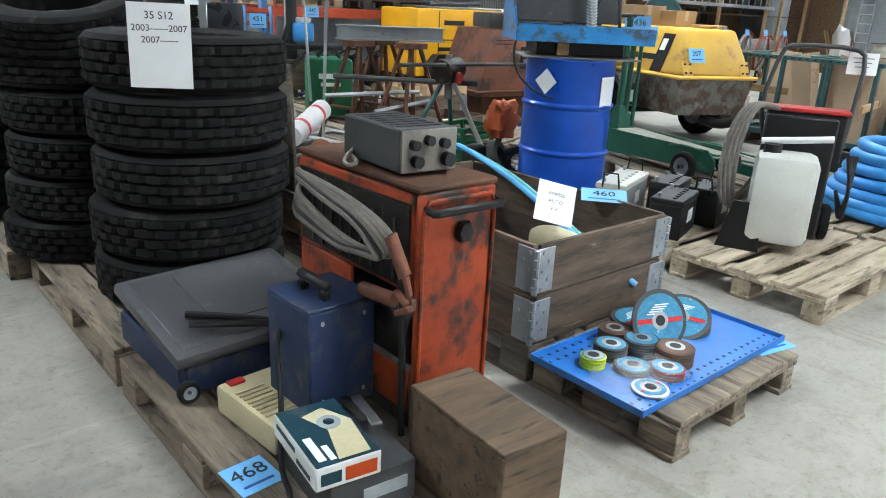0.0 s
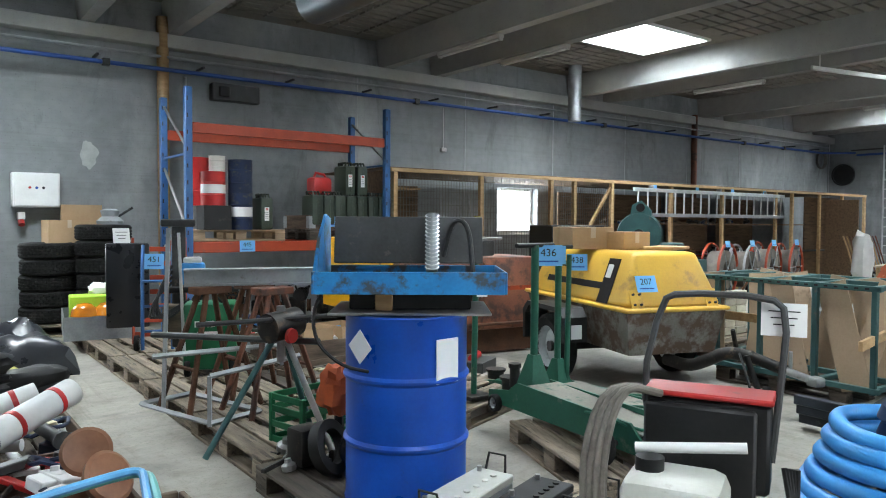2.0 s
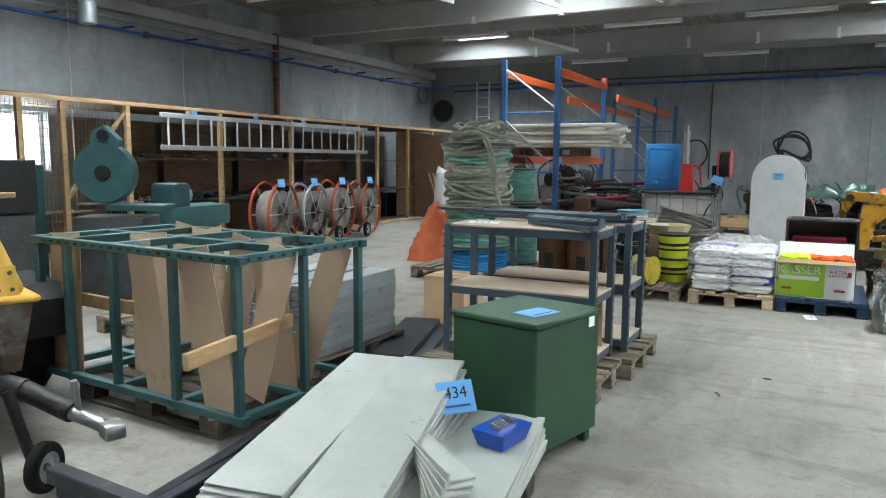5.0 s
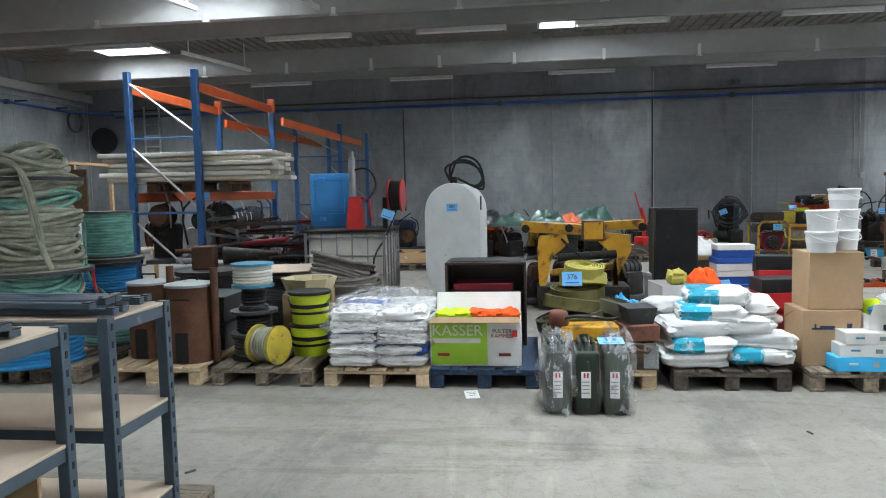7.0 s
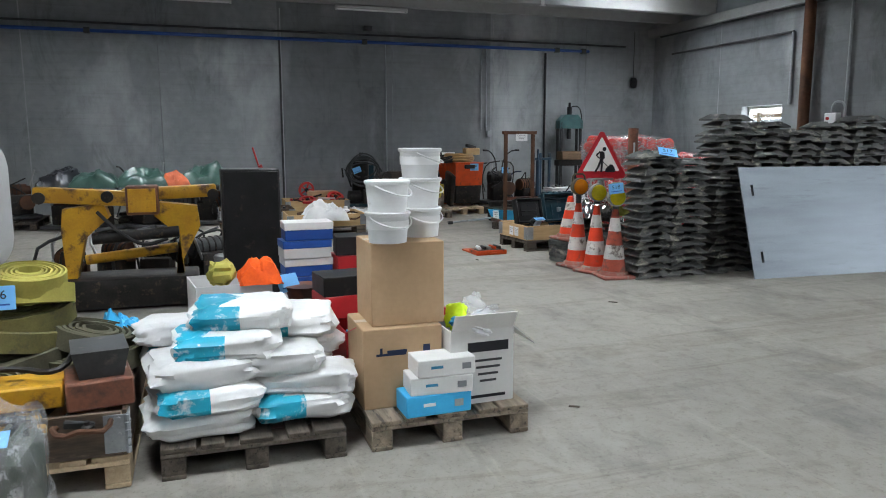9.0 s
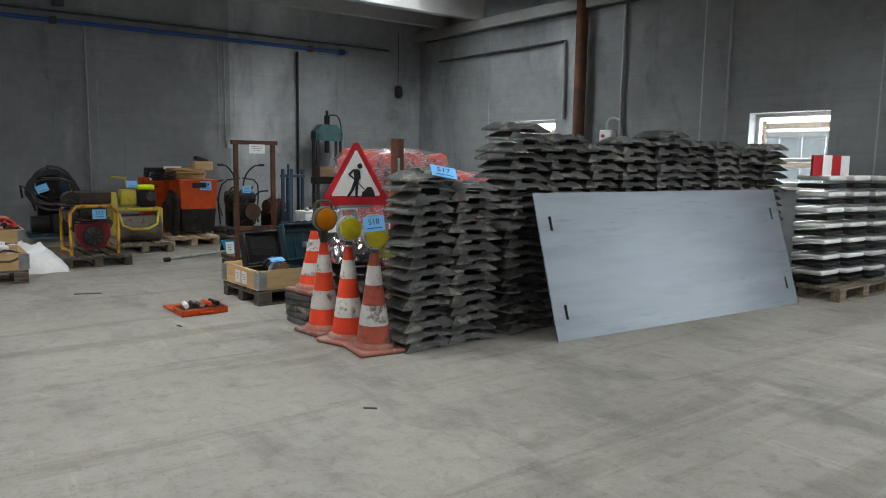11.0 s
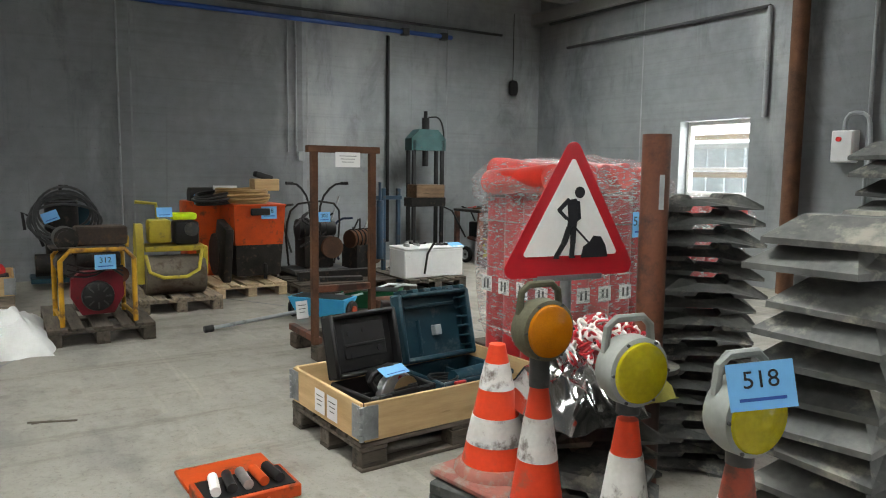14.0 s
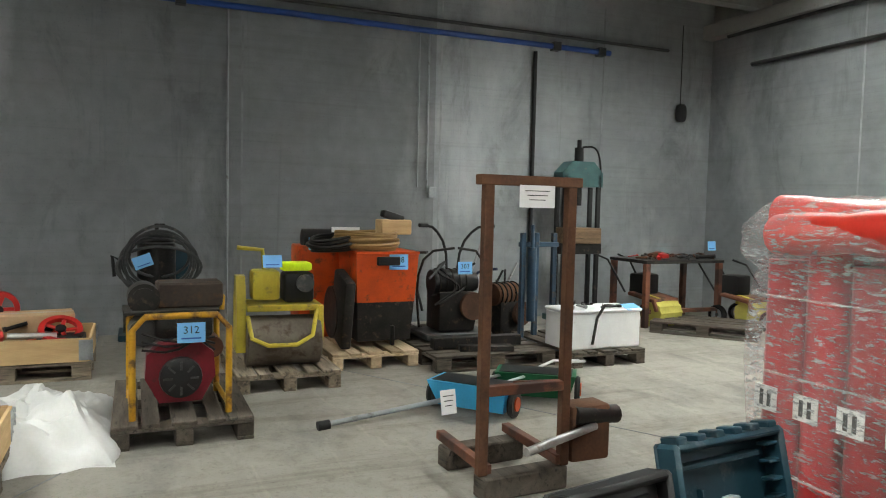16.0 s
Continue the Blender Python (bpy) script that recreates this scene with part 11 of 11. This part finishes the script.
part("black_stripe", G().box(-W2 + 0.075, 0.42, 0.95, 0.004, 0.18, 0.40, rot=(0, 20, 0)), "black_steel", t)
part("white_label", G().box(-W2 + 0.098, 0.44, 1.03, 0.004, 0.08, 0.12, rot=(0, 20, 0)), "paper", t)
part("axle", G().cyl((-0.66, 0.95, 0.30), (0.66, 0.95, 0.30), 0.035, 10), "grease", t)
for s in (-1, 1):
    wheel(t, pose(s * 0.64, 0.95, 0.31, 0, 90), 0.31, 0.19)
    g = G()
    out = [(-0.40, 0.40), (-0.40, 0.62), (-0.32, 0.70), (0.32, 0.70), (0.42, 0.62), (0.42, 0.34), (0.38, 0.34), (0.37, 0.58), (0.29, 0.66), (-0.29, 0.66), (-0.36, 0.58), (-0.36, 0.40)]
    g.prism(out, 0.24, pose(s * 0.65, 0.95, 0, 0, 0, 90))
    part("mudguard", g, "black", t)
part("plate", G().box(-0.66, 0.50, 0.5, 0.10, 0.01, 0.12), "paper", t)
part("draw_bar", G().tube([(0.0, 0.15, 0.30), (0.05, -0.1, 0.28), (0.12, -0.25, 0.36), (0.20, -0.36, 0.44), (0.30, -0.52, 0.42)], 0.05, 12, smooth=2), "grease", t)
part("overrun_head", G().cyl((0.28, -0.48, 0.43), (0.42, -0.74, 0.35), 0.045, 12), "grease", t)
part("hitch", G().cyl((0.42, -0.74, 0.35), (0.50, -0.88, 0.31), 0.03, 12).box(0.52, -0.92, 0.30, 0.09, 0.10, 0.07, 0.015), "steel", t)
part("hand_brake", G().cyl((0.44, -0.76, 0.36), (0.42, -0.78, 0.50), 0.014, 8), "steel", t)
part("crank", G().cyl((0.26, -0.40, 0.44), (0.20, -0.42, 0.62), 0.018, 8), "grease", t)
part("jockey_leg", G().cyl((0.22, -0.55, 0.44), (0.28, -0.64, 0.14), 0.024, 10), "grease", t)
wheel(t, pose(0.32, -0.66, 0.11, 90, 0, 40), 0.11, 0.06, "jockey_wheel", tread=False)
part("cable", G().tube([(0.20, -0.5, 0.45), (0.14, -0.66, 0.3), (0.15, -0.72, 0.1), (0.13, -0.75, 0.02)], 0.010, 6, smooth=2), "black", t)
lot_label("207", 6.74, 3.84, 0.95, 68, 0, -19, 0.19, 0.14, "on the yellow compressor")
carton(7.02, 4.75, 1.205, 0.42, 0.30, 0.20, -20, label="brown cardboard box on a compressor hood")
carton(7.25, 4.45, 1.205, 0.32, 0.26, 0.16, -8, label="small brown cardboard box on a compressor hood")
carton(6.98, 4.88, 1.205, 0.2, 0.3, 0.2, 10, label="brown cardboard box on a compressor hood")
carton(7.5, 4.2, 1.205, 0.42, 0.28, 0.03, 15, label="flat brown cardboard sheet on a compressor hood", tape=False)

t = thing("compressor", "faded red brown compressor with a slanted front and grille", "compressor", 6.95, 6.55, 0, -8)
part("plinth", G().box(0, 0, 0.16, 1.5, 0.8, 0.28, 0.015), "rust", t)
part("body", G().loft((-0.86, -0.46, 0.86, 0.46), (-0.62, -0.40, 0.80, 0.40), 0.28, 1.06).bevel(0.02, 2), "rustbrown", t)
part("hood_lip", G().box(-0.1, 0, 0.34, 1.6, 0.96, 0.03, 0.008), "rust", t)
for k in range(6):
    part("louvre", G().box(-0.47, -0.40, 0.94 - 0.045 * k, 0.24, 0.03, 0.016, 0.003), "black_steel", t)
part("control_panel", G().box(-0.12, -0.425, 0.74, 0.2, 0.03, 0.26, 0.005), "black", t)
for k in range(4):
    part("gauge", G().cyl((-0.16 + 0.08 * (k % 2), -0.44, 0.8 - 0.1 * (k // 2)), (-0.16 + 0.08 * (k % 2), -0.452, 0.8 - 0.1 * (k // 2)), 0.025, 12), "steel", t)
part("print", G().box(0.4, -0.425, 0.72, 0.55, 0.006, 0.05), "orange", t)
part("panel_seam", G().box(0.05, -0.435, 0.66, 0.015, 0.03, 0.7), "rust", t)
t = thing("battery_box", "dark grey steel box on a compressor", "box", 6.75, 6.45, 1.07, -14)
part("box", G().box(0, 0, 0.09, 0.85, 0.42, 0.17, 0.02), "dark_grey", t)
part("bar", G().cyl((-0.3, -0.25, 0.2), (0.5, -0.22, 0.2), 0.018, 8), "steel", t)

t = thing("compressor_trailer", "bright yellow boxy mobile compressor under a rack", "compressor", 7.0, 7.9, 0, -4)
part("body", G().box(0, 0, 0.82, 1.7, 0.9, 0.86, 0.025), "yellow_hot", t)
part("seam", G().box(0, -0.452, 0.86, 1.68, 0.006, 0.014), "ink", t)
part("seam", G().box(-0.5, -0.452, 0.82, 0.012, 0.006, 0.8), "ink", t)
print_bars(t, [(-0.25, 1.08, 0.34, 0.06), (0.2, 0.92, 0.5, 0.04), (-0.2, 0.74, 0.6, 0.05)], "ink", -0.452)
part("chassis", G().box(0, 0, 0.34, 1.6, 0.8, 0.1, 0.01), "black_steel", t)
part("top_rail", G().box(0.1, 0, 1.27, 1.4, 0.6, 0.03, 0.01), "steel", t)
part("top_tool", G().cyl((-0.5, -0.2, 1.31), (0.6, 0.1, 1.34), 0.03, 8).box(-0.1, 0.0, 1.31, 0.7, 0.2, 0.05, 0.01), "dark_grey", t)
part("mudguard", G().prism([(-0.36, 0.40), (-0.36, 0.56), (-0.24, 0.68), (0.24, 0.68), (0.36, 0.56), (0.36, 0.40), (0.32, 0.40), (0.31, 0.54), (0.22, 0.63), (-0.22, 0.63), (-0.31, 0.54), (-0.32, 0.40)], 0.24, pose(-0.35, -0.48, 0)), "black", t)
for s in (-1, 1):
    wheel(t, pose(-0.35, s * 0.5, 0.28, 90), 0.28, 0.17, rim="alu")

# ---- green trolley jacks on pallets ----
pallet(5.35, 4.55, 20, "pallet", "weathered pallet under a trolley jack")
pallet(5.25, 2.95, 70, "pallet", "weathered pallet under a trolley jack")


def trolley_jack(x, y, z, rz, L, axle, mast_at, mast, label="long dusty green trolley jack"):
    """Low jack that tapers to its saddle; local x runs from the saddle to the tail."""
    t = thing("trolley_jack", label, "trolley jack", x, y, z, rz, "trolley jacks")
    for s in (-0.13, 0.13):
        part("side_plate", G().prism([(0, 0.05), (L, 0.08), (L, 0.17), (axle + 0.1, 0.24), (mast_at, 0.24), (0.25, 0.17), (0, 0.13)], 0.016, pose(0, s, 0)), "jack_green", t)
    part("deck", G().box((mast_at + L) / 2 + 0.05, 0, 0.215, L - mast_at - 0.1, 0.25, 0.010, 0.003, rot=(0, 2.5, 0)), "dusty_deck", t)
    part("lift_arm", G().box(mast_at * 0.55, 0, 0.13, mast_at * 1.0, 0.09, 0.07, 0.01, rot=(0, -3, 0)), "jack_green", t)
    part("saddle", G().cyl((0.08, 0, 0.10), (0.08, 0, 0.20), 0.07, 14).cyl((0.08, 0, 0.20), (0.08, 0, 0.22), 0.085, 10), "grease", t)
    part("pump", G().cyl((mast_at - 0.14, -0.06, 0.18), (mast_at - 0.14, -0.06, 0.31), 0.035, 12).cyl((mast_at - 0.14, -0.06, 0.31), (mast_at - 0.14, -0.06, 0.34), 0.045, 8), "grease", t)
    part("valve_block", G().box(mast_at - 0.12, 0.06, 0.24, 0.12, 0.09, 0.10, 0.012), "grease", t)
    part("axle", G().cyl((axle, -0.3, 0.11), (axle, 0.3, 0.11), 0.016, 8), "grease", t)
    part("push_bar", G().tube([(axle - 0.25, -0.15, 0.22), (axle - 0.08, -0.17, 0.25), (L - 0.05, -0.12, 0.21), (L - 0.02, 0.0, 0.20), (L - 0.05, 0.12, 0.21), (axle - 0.08, 0.17, 0.25), (axle - 0.25, 0.15, 0.22)], 0.009, 7, smooth=1), "jack_green", t)
    for s in (-1, 1):
        wheel(t, pose(axle, s * 0.255, 0.11, 90), 0.11, 0.065)
        wheel(t, pose(0.12, s * 0.16, 0.06, 90), 0.06, 0.05, tread=False)
    part("mast", G().cyl((mast_at, 0, 0.2), (mast_at, 0, mast), 0.026, 12), "jack_green", t)
    part("mast_socket", G().loft((mast_at - 0.09, -0.075, mast_at + 0.09, 0.075), (mast_at - 0.03, -0.03, mast_at + 0.03, 0.03), 0.22, 0.42), "jack_green", t)
    part("mast_grip", G().cyl((mast_at + 0.03, -0.17, mast), (mast_at - 0.03, 0.17, mast), 0.016, 10), "black", t)
    return t


trolley_jack(5.325, 3.966, 0.144, -99, 1.5, 1.32, 0.35, 1.15)
trolley_jack(5.87, 4.77, 0.0, -91, 2.35, 1.56, 0.80, 1.26)
t = thing("prop_pole", "green steel prop with a yellow tip", "pole", 5.25, 4.23, 0.15, 0)
part("pole", G().cyl((0, 0, 0), (0.02, 0, 1.20), 0.022, 10), "jack_green", t)
part("tip", G().cyl((0.02, 0, 1.2), (0.022, 0, 1.34), 0.025, 10), "strap_y", t)
part("foot", G().box(0, 0, 0.02, 0.2, 0.2, 0.03, 0.005), "grease", t)
t = thing("prop_pole", "green steel lever pole leaning on a jack mast", "pole", 5.97, 3.90, 0.0, 0)
part("pole", G().cyl((-0.09, 0, 0.02), (-0.02, 0.05, 1.20), 0.020, 10), "jack_green", t)
part("foot", G().box(-0.09, 0, 0.012, 0.10, 0.08, 0.024, 0.005), "grease", t)
lot_label("436", 5.36, 3.585, 1.225, 86, 0, -32, 0.19, 0.14, "on a trolley jack handle")
lot_label("437", 5.76, 3.925, 1.205, 86, 0, -32, 0.18, 0.135, "on a trolley jack handle")
lot_label("438", 6.00, 3.915, 1.145, 86, 0, -32, 0.16, 0.125, "on a lever pole")
sheet_paper(5.29, 4.19, 1.0, 86, 0, -30, 0.08, 0.2, "white paper tag on a green pole")
collar(5.0, 5.75, 0.0, 12, 1, "collar", "weathered collar board frame on the floor", 1.1, 0.6)
clutter(5.0, 5.75, 0.02, 0.9, 0.45, 22, 91, "plastic lids and parts in a low frame", size=0.1, hump=0.14, mats=("grey", "paper", "navy", "beige"))

# ---- green frame with boards ----
pallet(8.30, 3.33, 86, "pallet_dark", "dark pallet under a green frame")
t = thing("board_stand", "green slotted steel frame holding brown hardboard sheets", "frame", 8.30, 3.33, 0.144, -4)
LX, LY, H = 0.46, 0.83, 0.83
for x in (-LX, 0.0, LX):
    for y in (-LY, -0.37, 0.12, 0.55, LY) if x < 0 else (-LY, -0.1, LY):
        part("post", G().box(x, y, H / 2, 0.042, 0.042, H, 0.004), "frame_green", t)
for z in (0.03, H - 0.02):
    for x in (-LX, 0.0, LX):
        part("rail", G().box(x, 0, z, 0.05, LY * 2 + 0.1, 0.042, 0.004), "frame_green", t)
    for y in (-LY, -0.37, 0.12, 0.55, LY):
        part("rail", G().box(0, y, z + 0.003, LX * 2 + 0.05, 0.05, 0.040, 0.004), "frame_green", t)
for k in range(20):
    part("hole", G().box(-LX - 0.027, -LY + 0.08 * k + 0.05, H - 0.02, 0.003, 0.03, 0.014), "ink", t)
    if k < 11:
        part("hole", G().box(-LX + 0.08 * k + 0.05, -LY - 0.024, H - 0.02, 0.03, 0.003, 0.014), "ink", t)
part("timber_rail", G().box(-LX + 0.06, -LY + 0.02, 0.42, 0.9, 0.03, 0.075, 0.004, rot=(0, 0, 14)), "timber", t)
part("timber_rail", G().box(-LX + 0.10, 0.42, 0.46, 0.03, 0.7, 0.075, 0.004), "timber", t)
for x, y, a, w in ((-LX + 0.035, -0.58, -17, 0.24), (-LX + 0.04, -0.12, -14, 0.20), (-LX + 0.05, 0.66, -3, 0.30), (-0.10, -0.66, 15, 0.20), (0.06, -0.55, -10, 0.24), (0.10, -0.2, 12, 0.24), (-0.12, 0.28, -4, 0.34), (0.30, -0.66, 20, 0.20), (0.30, 0.2, -12, 0.26), (0.38, 0.6, 8, 0.3)):
    part("hardboard_sheet", G().box(x, y, 0.42, 0.007, w, 0.86, 0.001, rot=(a, 3, 0)), "hardboard", t)
# navy rails on the floor
for k, (x, y, z, rz, L) in enumerate(((7.95, 2.30, 0.05, 4, 2.2), (7.9, 2.20, 0.05, 2, 2.1), (7.95, 2.42, 0.05, 6, 2.2), (7.85, 2.32, 0.112, 4, 2.0), (8.0, 2.54, 0.05, 8, 2.1))):
    t = thing("steel_rail", "dark navy steel shelving rail lying in a bundle", "rail", x, y, z, rz, "rails")
    part("channel", G().box(0, 0, 0, L, 0.06, 0.06, 0.006), "rail_black", t)
t = thing("rail_bundle", "dark navy steel posts laid across rails", "rail", 6.98, 2.33, 0, 86)
for k in range(3):
    part("post", G().box(0, 0.035 * k, 0.07 + 0.07 * k, 0.72, 0.07, 0.066, 0.006), "rail_black", t)
    for s in range(7):
        part("slot", G().box(-0.3 + 0.1 * s, -0.0355 + 0.035 * k, 0.07 + 0.07 * k, 0.03, 0.003, 0.02), "ink", t)
# pale steel shelf panels
pallet(7.45, 1.45, 8, "pallet_dark", "dark pallet under pale steel panels")
rnd = random.Random(17)
for n, (cx, cy, rz, cnt, L, W) in enumerate(((7.42, 1.82, 5, 10, 1.2, 0.30), (7.47, 1.53, 8, 10, 1.25, 0.30), (7.60, 1.22, 8, 6, 1.2, 0.36))):
    for k in range(cnt):
        g = G()
        w = W / 2
        g.prism([(-w, -0.004), (-w + 0.005, -0.004), (-w + 0.005, 0.010), (w - 0.005, 0.010), (w - 0.005, -0.004), (w, -0.004), (w, 0.014), (-w, 0.014)], L, pose(0, 0, 0, 0, 0, 90))
        solid("steel_sheet", g, "panel", "pale grey green steel shelf panel in a fanned stack", "shelf panel", cx + 0.016 * k, cy + 0.004 * k, T + 0.012 + 0.019 * k + (0.58 * math.sin(radians(0.8 * k)) if n < 2 else 0), rz + 0.5 * k + rnd.uniform(-0.6, 0.6), "steel sheets", "", 0, -0.8 * k if n < 2 else 0)
for k in range(8):
    solid("steel_bracket", G().box(0, 0, 0, 0.5, 0.1, 0.012, 0.003).box(0, 0.05, 0.015, 0.5, 0.006, 0.03), "panel", "small pale steel divider in a heap", "divider", 7.34 + 0.02 * k, 1.22 + 0.012 * k, T + 0.13 + 0.014 * k, 30 + 3 * k, "shelf dividers")
lot_label("434", 7.95, 1.45, 0.42, 60, 0, -40, 0.17, 0.14, "on pale steel panels")
t = thing("parts_tray", "small blue plastic tray with screws", "tray", 7.92, 1.22, T + 0.13, -10)
part("tray", G().loft((-0.09, -0.06, 0.09, 0.06), (-0.11, -0.08, 0.11, 0.08), 0, 0.07), "drum_blue", t)
for k in range(7):
    part("screw", G().cyl((-0.07 + 0.02 * k, -0.03, 0.075), (-0.05 + 0.02 * k, 0.03, 0.08), 0.008, 6), "chrome", t)
# green cabinet
t = thing("green_cabinet", "dark green steel cabinet on feet", "cabinet", 8.60, 1.38, 0, -14)
part("body", G().box(0, 0, 0.37, 0.56, 0.50, 0.60, 0.008), "green", t)
part("lid", G().box(0, 0, 0.685, 0.575, 0.515, 0.03, 0.008), "green", t)
for sx in (-0.24, 0.24):
    for sy in (-0.2, 0.2):
        part("foot", G().box(sx, sy, 0.035, 0.05, 0.05, 0.07, 0.005), "jack_green", t)
part("sticker", G().box(0.20, -0.2525, 0.64, 0.05, 0.004, 0.05), "paper", t)
lot_label("", 8.52, 1.30, 0.703, 0, 0, -20, 0.2, 0.14)
# boltless shelving
for n, (cx, cy) in enumerate(((9.745, 1.81), (10.32, 1.74))):
    pallet(cx, cy, 90, "pallet", "weathered pallet under shelving")
    t = thing("shelving_unit", "blue grey boltless steel shelving with chipboard shelves", "shelving", cx, cy, T, 0, "shelving units")
    hx, hy = 0.205, 0.50
    for sx in (-1, 1):
        for sy in (-1, 1):
            p = part("post", G().box(sx * hx, sy * hy, 0.437, 0.045, 0.045, 0.875, 0.003), "shelf_blue", t)
            for k in range(13):
                share("slot", SLOT[0], p, pose(sx * hx, sy * hy - 0.0235, 0.06 + 0.065 * k) @ Matrix.Diagonal((0.8, 1, 0.5, 1)))
    for z in (0.05, 0.43, 0.835):
        part("shelf_board", G().box(0, 0, z + 0.03, hx * 2 + 0.03, hy * 2 + 0.03, 0.012, 0.002), "chipboard", t)
        for s in (-1, 1):
            part("beam", G().box(s * hx, 0, z, 0.025, hy * 2 - 0.04, 0.05, 0.003), "shelf_blue", t)
            part("beam", G().box(0, s * hy, z, hx * 2 - 0.04, 0.025, 0.05, 0.003), "shelf_blue", t)
for n, (cx, cy, cnt) in enumerate(((10.32, 1.78, 14), (9.76, 1.55, 7))):
    for k in range(cnt):
        t = thing("loose_beam", "loose blue grey steel shelf beam on shelving", "shelf beam", cx - 0.15 + 0.042 * (k % 8), cy + 0.008 * k, T + 0.878 + 0.026 * (k // 8 if n == 0 else k % 2), (88 if n == 0 else 64) + rnd.uniform(-5, 5), "shelf beams")
        part("beam", G().box(0, 0, 0.012, 1.12 if n == 0 else 0.62, 0.04, 0.024, 0.003), "shelf_blue", t)
        for s in (-1, 1):
            part("rivet_plate", G().box(s * (0.545 if n == 0 else 0.295), 0.0, 0.026, 0.03, 0.042, 0.004), "rail_black", t)
sheet_paper(9.70, 2.12, T + 0.876, 0, 0, 15, 0.15, 0.21, "white paper note on shelving")
carton(9.80, 1.62, T + 0.09, 0.02, 0.6, 0.33, 4, label="flattened brown cardboard in shelving", tape=False)
# grey profiles behind shelving
pallet(9.35, 3.3, 0, "pallet", "weathered pallet under grey profiles")
for k in range(9):
    for j in range(3):
        solid("grey_profile", G().box(0, 0, 0, 0.95, 0.22, 0.045, 0.005).box(0, -0.11, 0, 0.95, 0.01, 0.055), "grey", "pale grey sheet steel profile in a stack", "profile", 9.4, 3.05 + 0.25 * j, T + 0.03 + 0.052 * k, rnd.uniform(-2, 2), "grey profiles")
solid("navy_panel", G().box(0, 0, 0.02, 1.3, 0.3, 0.04, 0.006).box(0.1, 0.1, 0.06, 1.2, 0.3, 0.04, 0.006), "rail_black", "dark navy steel panel on the floor", "panel", 9.9, 2.75, 0.02, 18)
solid("tarpaulin", G().heap(0.9, 0.8, 0.80, 41, n=30), "tarp_orange", "folded orange tarpaulin in a heap", "tarpaulin", 14.60, 4.95, 0.0)
carton(11.0, 3.0, 0, 0.4, 0.4, 0.42, 0, label="brown cardboard box on the floor")
# red crate near the jack
t = thing("parts_box", "low steel box with red tools on the floor", "box", 6.4, 5.6, 0, 30)
part("box", G().box(0, 0, 0.05, 0.4, 0.3, 0.1, 0.006), "dark_grey", t)
part("tool", G().cyl((-0.1, 0, 0.12), (0.15, 0.03, 0.12), 0.04, 10), "red", t)
